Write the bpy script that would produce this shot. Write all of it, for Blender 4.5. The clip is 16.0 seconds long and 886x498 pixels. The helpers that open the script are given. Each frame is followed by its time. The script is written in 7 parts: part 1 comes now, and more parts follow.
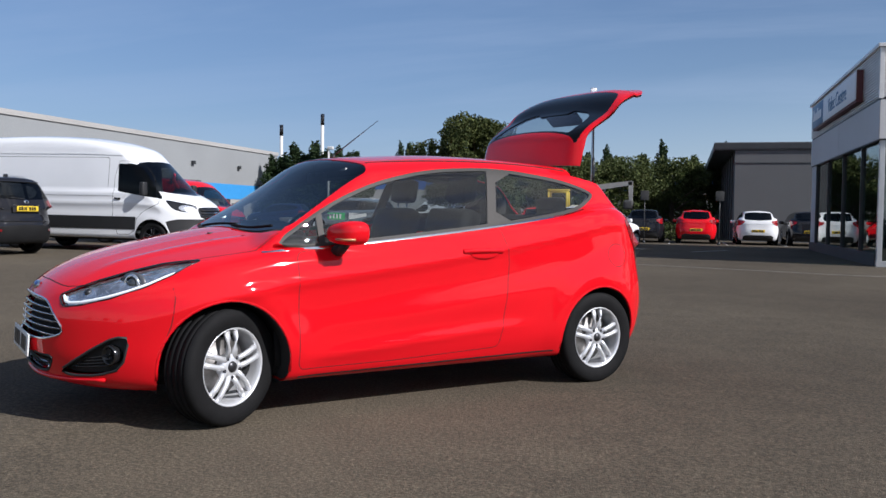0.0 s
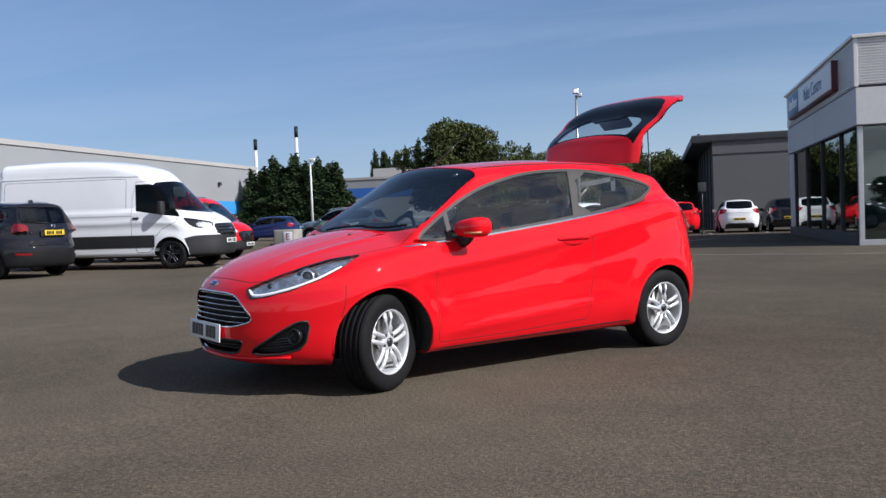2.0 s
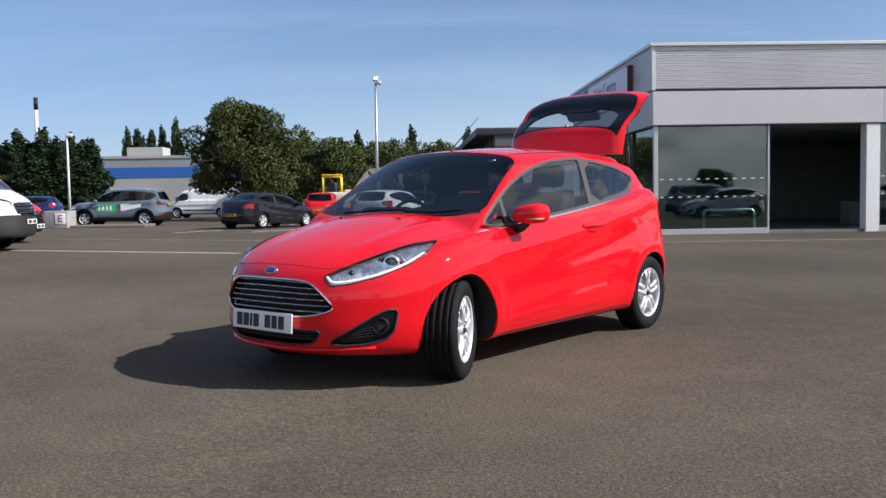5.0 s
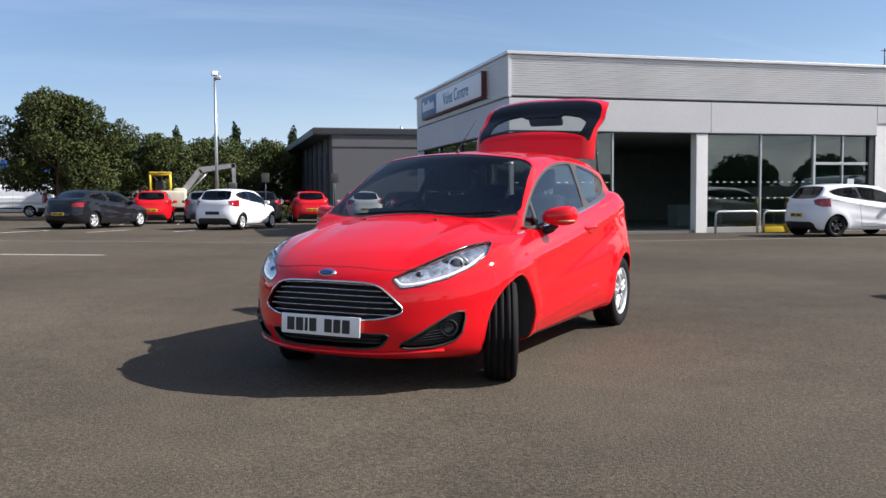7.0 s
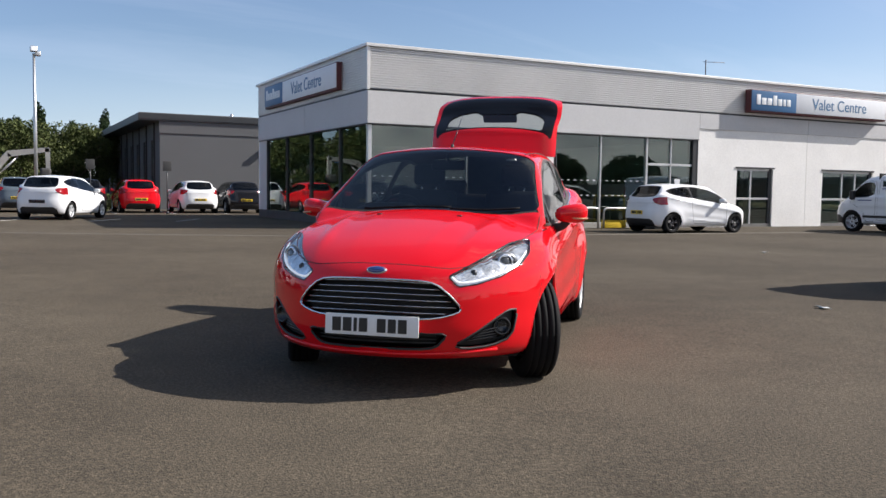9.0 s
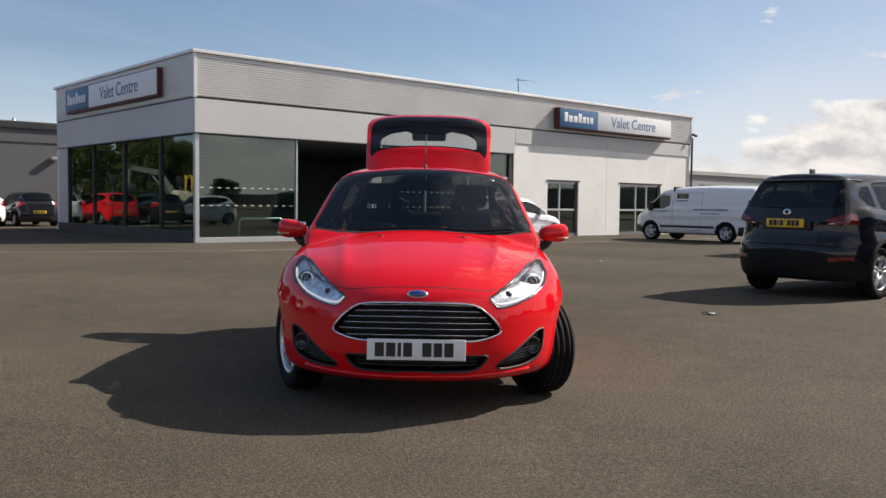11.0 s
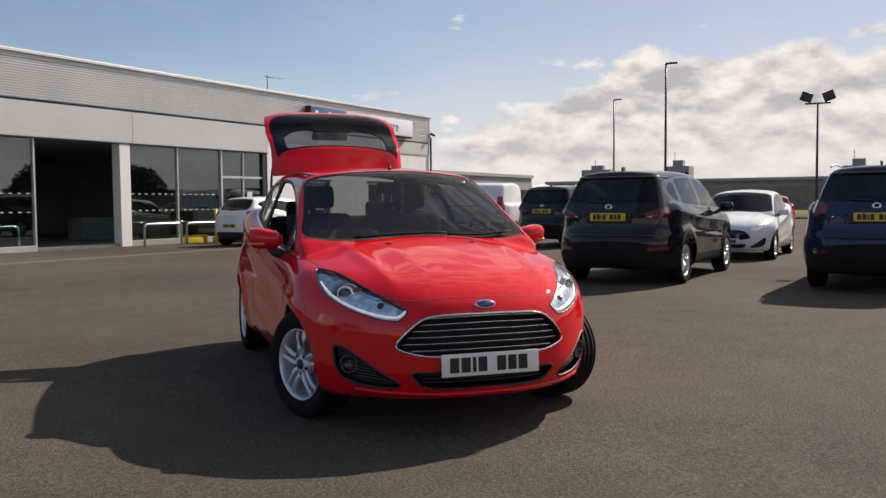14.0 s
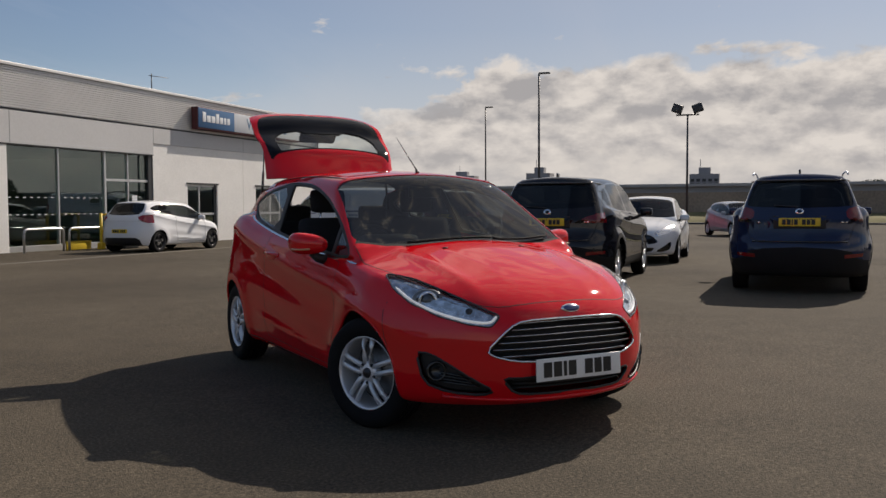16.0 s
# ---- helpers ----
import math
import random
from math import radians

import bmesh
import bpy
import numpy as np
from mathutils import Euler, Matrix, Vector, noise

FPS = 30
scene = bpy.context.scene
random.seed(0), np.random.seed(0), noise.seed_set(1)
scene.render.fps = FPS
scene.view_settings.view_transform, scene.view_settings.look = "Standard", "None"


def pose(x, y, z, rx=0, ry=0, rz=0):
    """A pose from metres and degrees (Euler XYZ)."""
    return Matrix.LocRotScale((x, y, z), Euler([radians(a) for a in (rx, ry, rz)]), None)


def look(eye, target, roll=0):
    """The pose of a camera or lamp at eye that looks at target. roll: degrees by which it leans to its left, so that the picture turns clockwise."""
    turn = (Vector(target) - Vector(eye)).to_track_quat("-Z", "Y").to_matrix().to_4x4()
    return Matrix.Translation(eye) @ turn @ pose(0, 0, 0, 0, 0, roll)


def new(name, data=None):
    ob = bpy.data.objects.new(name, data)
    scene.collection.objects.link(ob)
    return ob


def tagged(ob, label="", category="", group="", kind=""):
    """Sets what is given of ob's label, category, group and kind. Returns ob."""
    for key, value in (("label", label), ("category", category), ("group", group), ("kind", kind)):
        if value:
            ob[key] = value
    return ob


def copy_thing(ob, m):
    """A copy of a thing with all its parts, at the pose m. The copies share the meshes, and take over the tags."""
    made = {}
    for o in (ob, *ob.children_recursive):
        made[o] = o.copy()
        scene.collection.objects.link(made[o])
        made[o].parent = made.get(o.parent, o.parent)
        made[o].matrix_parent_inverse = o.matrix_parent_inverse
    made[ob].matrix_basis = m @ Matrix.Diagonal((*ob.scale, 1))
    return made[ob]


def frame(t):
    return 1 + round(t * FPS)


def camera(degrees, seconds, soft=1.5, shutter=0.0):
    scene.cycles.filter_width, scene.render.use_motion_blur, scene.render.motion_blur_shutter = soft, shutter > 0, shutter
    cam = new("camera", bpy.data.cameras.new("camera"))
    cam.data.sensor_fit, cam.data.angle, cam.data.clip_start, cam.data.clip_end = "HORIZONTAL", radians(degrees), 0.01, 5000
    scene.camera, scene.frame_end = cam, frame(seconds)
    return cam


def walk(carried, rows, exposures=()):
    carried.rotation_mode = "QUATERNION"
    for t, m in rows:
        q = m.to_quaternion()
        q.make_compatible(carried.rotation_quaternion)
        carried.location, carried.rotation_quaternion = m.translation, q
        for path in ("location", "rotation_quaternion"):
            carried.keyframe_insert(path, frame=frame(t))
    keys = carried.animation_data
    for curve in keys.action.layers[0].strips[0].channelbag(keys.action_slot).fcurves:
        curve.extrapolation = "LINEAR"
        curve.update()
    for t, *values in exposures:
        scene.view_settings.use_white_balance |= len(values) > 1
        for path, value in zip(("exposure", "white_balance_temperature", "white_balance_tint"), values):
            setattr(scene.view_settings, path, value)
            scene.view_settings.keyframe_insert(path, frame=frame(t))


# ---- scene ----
cam = camera(54.5, 16.0)
PATH = [
    (0, (1.986, -5.295, 1.074), (1.446, -3.371, 0.995), 0.8),
    (0.5, (2.025, -5.65, 1.048), (1.502, -3.721, 0.971), 0.2),
    (1, (1.941, -5.91, 1.058), (1.449, -3.972, 0.982), -0.8),
    (1.5, (1.733, -6.296, 1.06), (1.248, -4.357, 1.0), -1.8),
    (2, (1.413, -6.417, 1.025), (0.93, -4.477, 0.958), -2.2),
    (2.5, (1.09, -6.585, 1.049), (0.669, -4.631, 0.979), -1.9),
    (3, (0.775, -6.72, 1.041), (0.455, -4.746, 0.979), -1.2),
    (3.5, (0.452, -6.787, 1.055), (0.23, -4.801, 0.977), -1.1),
    (4, (0.108, -6.761, 1.043), (-0.01, -4.768, 0.938), -1.5),
    (4.2, (-0.018, -6.715, 1.052), (-0.095, -4.72, 0.937), -1.4),
    (6.3, (-1.396, -6.382, 1.079), (-1.037, -4.417, 0.973), -0.2),
    (6.5, (-1.555, -6.391, 1.076), (-1.149, -4.436, 0.969), 0.0),
    (7, (-1.91, -6.321, 1.095), (-1.395, -4.392, 0.976), -0.4),
    (7.5, (-2.203, -6.2, 1.082), (-1.595, -4.299, 0.951), -1.6),
    (8, (-2.503, -6.041, 1.11), (-1.799, -4.175, 0.965), -1.5),
    (8.5, (-2.793, -5.882, 1.09), (-1.973, -4.063, 0.947), 0.1),
    (8.7, (-2.918, -5.826, 1.097), (-2.056, -4.027, 0.957), 0.4),
    (10.8, (-4.119, -5.129, 1.161), (-2.842, -3.594, 1.054), 0.9),
    (11, (-4.23, -5.019, 1.169), (-2.905, -3.525, 1.062), 0.7),
    (11.5, (-4.424, -4.733, 1.151), (-3.0, -3.334, 1.039), -0.1),
    (12, (-4.62, -4.485, 1.168), (-3.115, -3.175, 1.036), 0.0),
    (12.5, (-4.841, -4.211, 1.166), (-3.266, -2.986, 1.032), 0.7),
    (13, (-4.993, -3.967, 1.176), (-3.358, -2.822, 1.05), 0.3),
    (13.5, (-5.077, -3.671, 1.187), (-3.385, -2.612, 1.064), -0.5),
    (14, (-5.158, -3.425, 1.195), (-3.414, -2.453, 1.086), -0.5),
    (14.5, (-5.32, -3.173, 1.194), (-3.528, -2.289, 1.111), -0.1),
    (15, (-5.455, -2.946, 1.21), (-3.629, -2.133, 1.145), -0.3),
    (15.5, (-5.537, -2.658, 1.188), (-3.684, -1.907, 1.123), -0.7),
    (16, (-5.583, -2.398, 1.197), (-3.707, -1.711, 1.098), -0.3),
]
EXPOSURES = [(0, 0.30, 6000, 13), (1.5, 0.36, 6000, 13), (3.5, 0.50, 6000, 13), (7, 0.82, 6250, 13), (8.5, 0.80, 6350, 13), (11, 0.62, 6900, 13), (13, 0.53, 7050, 13.5), (14.5, 0.43, 7100, 14), (16, 0.11, 7100, 14)]
walk(cam, [(t, look(eye, target, roll)) for t, eye, target, roll in PATH], EXPOSURES)


# ---- light ----
SUN_AZ, SUN_EL = -15.5, 36.8   # degrees; azimuth from +x towards +y
sky_world = bpy.data.worlds.new("sky")
sky_world.use_nodes = True
scene.world = sky_world
nt = sky_world.node_tree
bg = nt.nodes["Background"]
sky = nt.nodes.new("ShaderNodeTexSky")
sky.sky_type, sky.sun_disc = "NISHITA", False
sky.sun_elevation, sky.sun_rotation = radians(SUN_EL), radians(90 - SUN_AZ)
sky.air_density, sky.dust_density, sky.ozone_density = 1.0, 0.3, 2.2


def wmath(op, a, b=0.0, clamp=False):
    n = nt.nodes.new("ShaderNodeMath")
    n.operation, n.use_clamp = op, clamp
    for k, v in enumerate((a, b)):
        if isinstance(v, (int, float)):
            n.inputs[k].default_value = v
        else:
            nt.links.new(v, n.inputs[k])
    return n.outputs[0]


def wnoise(vec, scale, detail, rough=0.55, distort=0.0):
    n = nt.nodes.new("ShaderNodeTexNoise")
    n.inputs["Scale"].default_value, n.inputs["Detail"].default_value = scale, detail
    n.inputs["Roughness"].default_value, n.inputs["Distortion"].default_value = rough, distort
    nt.links.new(vec, n.inputs["Vector"])
    return n.outputs[0]


def wvec(x, y, z=0.0):
    n = nt.nodes.new("ShaderNodeCombineXYZ")
    for k, v in enumerate((x, y, z)):
        if isinstance(v, (int, float)):
            n.inputs[k].default_value = v
        else:
            nt.links.new(v, n.inputs[k])
    return n.outputs[0]


def wmix(f, a, b):
    n = nt.nodes.new("ShaderNodeMix")
    n.data_type = "RGBA"
    nt.links.new(f, n.inputs["Factor"])
    for key, v in (("A", a), ("B", b)):
        if isinstance(v, tuple):
            n.inputs[key].default_value = (*v, 1)
        else:
            nt.links.new(v, n.inputs[key])
    return n.outputs["Result"]


tc = nt.nodes.new("ShaderNodeTexCoord")
sep = nt.nodes.new("ShaderNodeSeparateXYZ")
nt.links.new(tc.outputs["Generated"], sep.inputs[0])
dx, dy, dz = sep.outputs
az = wmath("ARCTAN2", dy, dx)
el = wmath("ARCSINE", dz)


def ramp_up(v, start, rate):
    """0 below start, rising at rate to 1."""
    return wmath("MULTIPLY", wmath("SUBTRACT", v, start), rate, True)


def ramp_down(v, end, rate):
    return wmath("MULTIPLY", wmath("SUBTRACT", end, v), rate, True)


def sky_vec(lift=0.0, tall=2.2, shift=0.0):
    return wvec(az, wmath("MULTIPLY", wmath("ADD", el, lift), tall), shift)


# cumulus on the sunny side in stacked banks, far ones first: sunlit heads over grey bases
ragged = wmath("ADD", az, wmath("MULTIPLY", wmath("SUBTRACT", wnoise(sky_vec(0, 1.6, 9.4), 7.0, 6.0), 0.5), 0.35))
wide = wnoise(sky_vec(0, 1.0, 3.1), 3.4, 3.0)
form = wnoise(sky_vec(0, 1.9, 5.2), 17.0, 6.0, 0.56, 0.1)
form_up = wnoise(sky_vec(0.018, 1.9, 5.2), 17.0, 6.0, 0.56, 0.1)
relief = wmath("MULTIPLY", wmath("SUBTRACT", form, form_up), 3.0)


def cloud_bank(height, reach_to, shift, lumps):
    """How much a bank covers, and how far its face is lit."""
    n = wnoise(sky_vec(0, 1.5, shift), 13.0, 9.0, 0.58, 0.15)
    side = ramp_down(ragged, reach_to, 7.0)
    head = wmath("ADD", wmath("MULTIPLY", side, height), wmath("ADD", wmath("MULTIPLY", wmath("SUBTRACT", n, 0.5), lumps), wmath("MULTIPLY", wmath("SUBTRACT", wide, 0.5), 0.05)))
    below = wmath("SUBTRACT", head, el)
    cover = wmath("MULTIPLY", wmath("MULTIPLY", below, 75.0, True), side)
    deep = wmath("MULTIPLY", below, 26.0, True)
    lit = wmath("ADD", wmath("SUBTRACT", 1.0, wmath("MULTIPLY", deep, 0.72)), relief)
    return cover, wmath("MAXIMUM", wmath("MINIMUM", lit, 1.0), 0.0)


hi_cover, hi_lit = cloud_bank(0.162, 0.47, 0.0, 0.10)
mid_cover, mid_lit = cloud_bank(0.100, 0.60, 4.4, 0.085)
low_cover, low_lit = cloud_bank(0.056, 0.70, 8.8, 0.06)
bank = wmath("MAXIMUM", wmath("MAXIMUM", hi_cover, mid_cover), low_cover)
lo_side = ramp_down(ragged, 0.61, 7.0)
# loose puffs round and above them, thicker overhead on the sunny side
puff_n = wnoise(sky_vec(0, 2.6, 1.3), 8.5, 8.0, 0.56, 0.2)
reach = wmath("MULTIPLY", ramp_down(az, 0.74, 10.0), ramp_up(az, -2.2, 3.0))
thick = wmath("MULTIPLY", wmath("MULTIPLY", ramp_up(el, 0.24, 6.0), ramp_down(el, 1.25, 3.0)), ramp_down(az, 0.9, 3.0))
puff_level = wmath("SUBTRACT", 0.615, wmath("MULTIPLY", thick, 0.17))
puffs = wmath("MULTIPLY", wmath("MULTIPLY", wmath("SUBTRACT", puff_n, puff_level), 16.0, True), reach)
cumulus = wmath("MAXIMUM", bank, wmath("MULTIPLY", puffs, 0.92))
puff_lit = wmath("MAXIMUM", wmath("MINIMUM", wmath("ADD", relief, 0.72), 1.0), 0.0)
bright, grey = (10.2, 10.1, 9.9), (5.5, 5.65, 6.0)
cloud_col = wmix(hi_cover, wmix(puff_lit, grey, bright), wmix(hi_lit, grey, bright))
cloud_col = wmix(mid_cover, cloud_col, wmix(mid_lit, (6.1, 6.2, 6.5), bright))
cloud_col = wmix(low_cover, cloud_col, wmix(low_lit, (7.3, 7.4, 7.6), (9.6, 9.5, 9.3)))
# thin high streaks and the haze near the horizon
up = wmath("MAXIMUM", dz, 0.0)
flat_z = wmath("ADD", up, 0.16)
px, py = wmath("DIVIDE", dx, flat_z), wmath("DIVIDE", dy, flat_z)
streak = wnoise(wvec(wmath("MULTIPLY", px, 0.35), wmath("MULTIPLY", py, 1.3)), 1.1, 6.0, 0.6, 0.4)
thin = wmath("MULTIPLY", wmath("MULTIPLY", wmath("SUBTRACT", streak, 0.47), 2.6, True), 0.32)
sunward = wmath("ADD", 0.22, wmath("MULTIPLY", ramp_down(az, 2.15, 1.1), 0.78))
haze = wmath("MULTIPLY", wmath("MULTIPLY", wmath("MULTIPLY", wmath("SUBTRACT", 0.16, dz), 7.0, True), 0.52), sunward)
tint = nt.nodes.new("ShaderNodeMix")
tint.data_type, tint.blend_type = "RGBA", "MULTIPLY"
tint.inputs["Factor"].default_value = 1.0
tint.inputs["B"].default_value = (1.08, 1.09, 1.15, 1)
nt.links.new(sky.outputs[0], tint.inputs["A"])
streaked = wmix(haze, wmix(thin, tint.outputs["Result"], (7.8, 8.8, 10.6)), (7.4, 8.8, 11.0))
veil = wmath("MULTIPLY", wmath("MULTIPLY", lo_side, ramp_down(el, 0.20, 7.0)), 0.50)
streaked = wmix(wmath("MULTIPLY", ramp_up(az, 1.35, 1.6), 0.42), streaked, (2.6, 4.3, 7.2))
thin_veil = wmath("MULTIPLY", wmath("MULTIPLY", ramp_down(az, 0.75, 2.2), ramp_up(az, -1.2, 2.0)), 0.42)
streaked = wmix(thin_veil, streaked, (5.9, 6.4, 7.3))
nt.links.new(wmix(cumulus, wmix(veil, streaked, (8.0, 8.4, 9.1)), cloud_col), bg.inputs[0])
bg.inputs[1].default_value = 0.062
sun = new("sun", bpy.data.lights.new("sun", "SUN"))
sun.data.energy, sun.data.angle, sun.data.color = 4.6, radians(0.5), (1.0, 0.95, 0.88)
sd = Vector((math.cos(radians(SUN_EL)) * math.cos(radians(SUN_AZ)), math.cos(radians(SUN_EL)) * math.sin(radians(SUN_AZ)), math.sin(radians(SUN_EL))))
sun.matrix_world = look(sd * 50, (0, 0, 0))

# ---- materials ----
MATS = {}


def nodes_of(name):
    m = bpy.data.materials.new(name)
    m.use_nodes = True
    t = m.node_tree
    return m, t, t.nodes["Principled BSDF"]


def add(t, kind, **inputs):
    n = t.nodes.new(kind)
    for key, value in inputs.items():
        n.inputs[key.replace("_", " ")].default_value = value
    return n


def ramp(t, source, stops):
    r = t.nodes.new("ShaderNodeValToRGB")
    while len(r.color_ramp.elements) < len(stops):
        r.color_ramp.elements.new(0.5)
    for e, (p, c) in zip(r.color_ramp.elements, stops):
        e.position, e.color = p, (*c, 1) if len(c) == 3 else c
    t.links.new(source, r.inputs[0])
    return r


def mat(name, col, rough=0.5, metal=0.0, coat=0.0, vary=0.12, scale=3.0, fine=60.0, bump=0.0, spec=0.5, object_space=True):
    """A plain surface with variation of tone at two scales and a fine relief."""
    if name in MATS:
        return MATS[name]
    m, t, p = nodes_of(name)
    p.inputs["Roughness"].default_value = rough
    p.inputs["Metallic"].default_value = metal
    p.inputs["Coat Weight"].default_value = coat
    p.inputs["Coat Roughness"].default_value = 0.03
    p.inputs["Specular IOR Level"].default_value = spec
    co = t.nodes.new("ShaderNodeTexCoord")
    src = co.outputs["Object"]
    n1 = add(t, "ShaderNodeTexNoise", Scale=scale, Detail=4.0)
    n2 = add(t, "ShaderNodeTexNoise", Scale=fine, Detail=3.0)
    for n in (n1, n2):
        t.links.new(src, n.inputs["Vector"])
    mix = t.nodes.new("ShaderNodeMath")
    mix.operation = "ADD"
    t.links.new(n1.outputs[0], mix.inputs[0])
    t.links.new(n2.outputs[0], mix.inputs[1])
    lo, hi = [tuple(max(0, c * (1 + k * vary)) for c in col) for k in (-1, 1)]
    half = t.nodes.new("ShaderNodeMath")
    half.operation, half.inputs[1].default_value = "MULTIPLY", 0.5
    t.links.new(mix.outputs[0], half.inputs[0])
    r = ramp(t, half.outputs[0], [(0.35, lo), (0.65, hi)])
    t.links.new(r.outputs[0], p.inputs["Base Color"])
    if bump:
        b = add(t, "ShaderNodeBump", Strength=bump, Distance=0.004)
        t.links.new(n2.outputs[0], b.inputs["Height"])
        t.links.new(b.outputs[0], p.inputs["Normal"])
    MATS[name] = m
    return m


def glass(name, tint, ior=1.5, rough=0.0):
    """Thin glass: tinted see-through, with mirror gloss that grows at grazing angles."""
    if name in MATS:
        return MATS[name]
    m = bpy.data.materials.new(name)
    m.use_nodes = True
    t = m.node_tree
    t.nodes.clear()
    out = t.nodes.new("ShaderNodeOutputMaterial")
    tr = t.nodes.new("ShaderNodeBsdfTransparent")
    tr.inputs[0].default_value = (*tint, 1)
    gl = t.nodes.new("ShaderNodeBsdfGlossy")
    gl.inputs["Roughness"].default_value = rough
    # gloss by the angle of view, the same from both sides
    r0 = ((ior - 1) / (ior + 1)) ** 2
    lw = add(t, "ShaderNodeLayerWeight", Blend=0.5)
    pw, fr = t.nodes.new("ShaderNodeMath"), t.nodes.new("ShaderNodeMath")
    pw.operation, pw.inputs[1].default_value = "POWER", 5.0
    fr.operation, fr.inputs[1].default_value, fr.inputs[2].default_value = "MULTIPLY_ADD", 1 - r0, r0
    t.links.new(lw.outputs["Facing"], pw.inputs[0])
    t.links.new(pw.outputs[0], fr.inputs[0])
    mx = t.nodes.new("ShaderNodeMixShader")
    t.links.new(fr.outputs[0], mx.inputs[0])
    t.links.new(tr.outputs[0], mx.inputs[1])
    t.links.new(gl.outputs[0], mx.inputs[2])
    t.links.new(mx.outputs[0], out.inputs[0])
    MATS[name] = m
    return m


def paint(name, col, rough=0.35):
    return mat(name, col, rough=rough, coat=1.0, vary=0.03, scale=1.5, fine=300.0, spec=0.0)


red_paint = paint("red_paint", (0.68, 0.006, 0.012))
white_paint = paint("white_paint", (0.78, 0.79, 0.80))
black_paint = paint("black_paint", (0.012, 0.012, 0.015), 0.25)
navy_paint = paint("navy_paint", (0.012, 0.022, 0.060), 0.25)
grey_paint = paint("grey_paint", (0.10, 0.13, 0.16), 0.3)
blue_paint = paint("blue_paint", (0.012, 0.022, 0.085), 0.3)
silver_paint = paint("silver_paint", (0.35, 0.36, 0.38), 0.3)
gloss_black = mat("gloss_black", (0.012, 0.012, 0.013), 0.12, coat=0.6, vary=0.1)
rubber = mat("rubber", (0.009, 0.009, 0.0095), 0.75, vary=0.3, scale=9, fine=180, bump=0.25, spec=0.15)
cladding = mat("black_cladding", (0.011, 0.011, 0.0115), 0.7, vary=0.2, fine=300, bump=0.15, spec=0.2)
plastic = mat("black_plastic", (0.020, 0.020, 0.021), 0.55, vary=0.2, fine=400, bump=0.1)
# near-black for linings, and for shade in hollows put into the colour
dark_void = mat("lining_and_hollow_shade", (0.012, 0.012, 0.012), 0.9, vary=0.2)
fabric = mat("seat_fabric", (0.018, 0.018, 0.020), 0.95, vary=0.25, fine=250, bump=0.3)
chrome = mat("chrome", (0.80, 0.80, 0.82), 0.12, metal=1.0, vary=0.04)
alloy = mat("alloy", (0.74, 0.75, 0.77), 0.34, metal=0.5, vary=0.06)
dark_alloy = mat("dark_alloy", (0.05, 0.05, 0.055), 0.35, metal=0.6, vary=0.1)
disc_steel = mat("brake_steel", (0.25, 0.24, 0.23), 0.45, metal=0.9, vary=0.2)
lamp_silver = mat("lamp_reflector", (0.66, 0.68, 0.71), 0.16, metal=0.85, vary=0.45, scale=22, fine=30, bump=1.0)
lamp_bezel = mat("lamp_bezel_grey", (0.16, 0.165, 0.175), 0.3, metal=0.5, vary=0.2)
frame_grey = mat("window_frame_grey", (0.060, 0.056, 0.052), 0.55, metal=0.0, vary=0.1, spec=0.2)
# dark red of the shut gaps, also drawn as shade along a crease
gap_crease_red = mat("gap_and_crease_shade_red", (0.075, 0.003, 0.004), 0.8, vary=0.1)
black_glass = mat("black_band", (0.006, 0.006, 0.007), 0.08, vary=0.1, spec=0.22)
projector_dark = mat("projector_glass", (0.05, 0.055, 0.06), 0.06, coat=1.0)
led_white = mat("daytime_strip", (0.90, 0.92, 0.95), 0.25, vary=0.03)
tail_dark = mat("tail_lamp_dark_red", (0.17, 0.004, 0.006), 0.12, coat=1.0, vary=0.3, scale=14, fine=90)
tail_red = mat("tail_lamp_red", (0.30, 0.006, 0.010), 0.12, coat=1.0, vary=0.25, scale=14, fine=90)
amber = mat("amber_lens", (0.50, 0.22, 0.10), 0.2, coat=1.0)
plate_white = mat("plate_white", (0.78, 0.78, 0.76), 0.35, vary=0.03)
plate_yellow = mat("plate_yellow", (0.75, 0.52, 0.03), 0.35, vary=0.03)
plate_ink = mat("plate_ink", (0.012, 0.012, 0.012), 0.4, vary=0.05)
badge_blue = mat("badge_blue", (0.02, 0.05, 0.20), 0.25, coat=1.0)
win_glass = glass("tinted_side_glass", (0.72, 0.77, 0.75), 1.95)
screen_glass = glass("windscreen_glass", (0.25, 0.275, 0.27), 1.75)
fleet_glass = glass("car_side_glass", (0.26, 0.28, 0.28), 1.36)
lid_glass = glass("rear_window_glass", (0.66, 0.71, 0.70), 1.5)
privacy_glass = glass("privacy_glass", (0.09, 0.10, 0.11), 1.55)
clear_lens = glass("clear_lens", (0.97, 0.98, 0.98), 1.25)
# the lit daytime strip of the headlamps
led_white.node_tree.nodes["Principled BSDF"].inputs["Emission Color"].default_value = (0.93, 0.96, 1.0, 1)
led_white.node_tree.nodes["Principled BSDF"].inputs["Emission Strength"].default_value = 0.22

# ---- mesh helpers ----
def part(name, bm, material, parent=None, label="", smooth=True):
    """Links a bmesh as ONE mesh object, under a thing or a part."""
    me = bpy.data.meshes.new(name)
    bm.to_mesh(me)
    bm.free()
    me.materials.append(material)
    if smooth:
        me.shade_smooth()
    ob = new(name, me)
    if parent is not None:
        ob.parent = parent
    if label:
        ob["label"] = label
    return ob


def empty(name, m, label, category, group="", kind=""):
    ob = new(name)
    ob.matrix_basis = m
    return tagged(ob, label, category, group, kind)


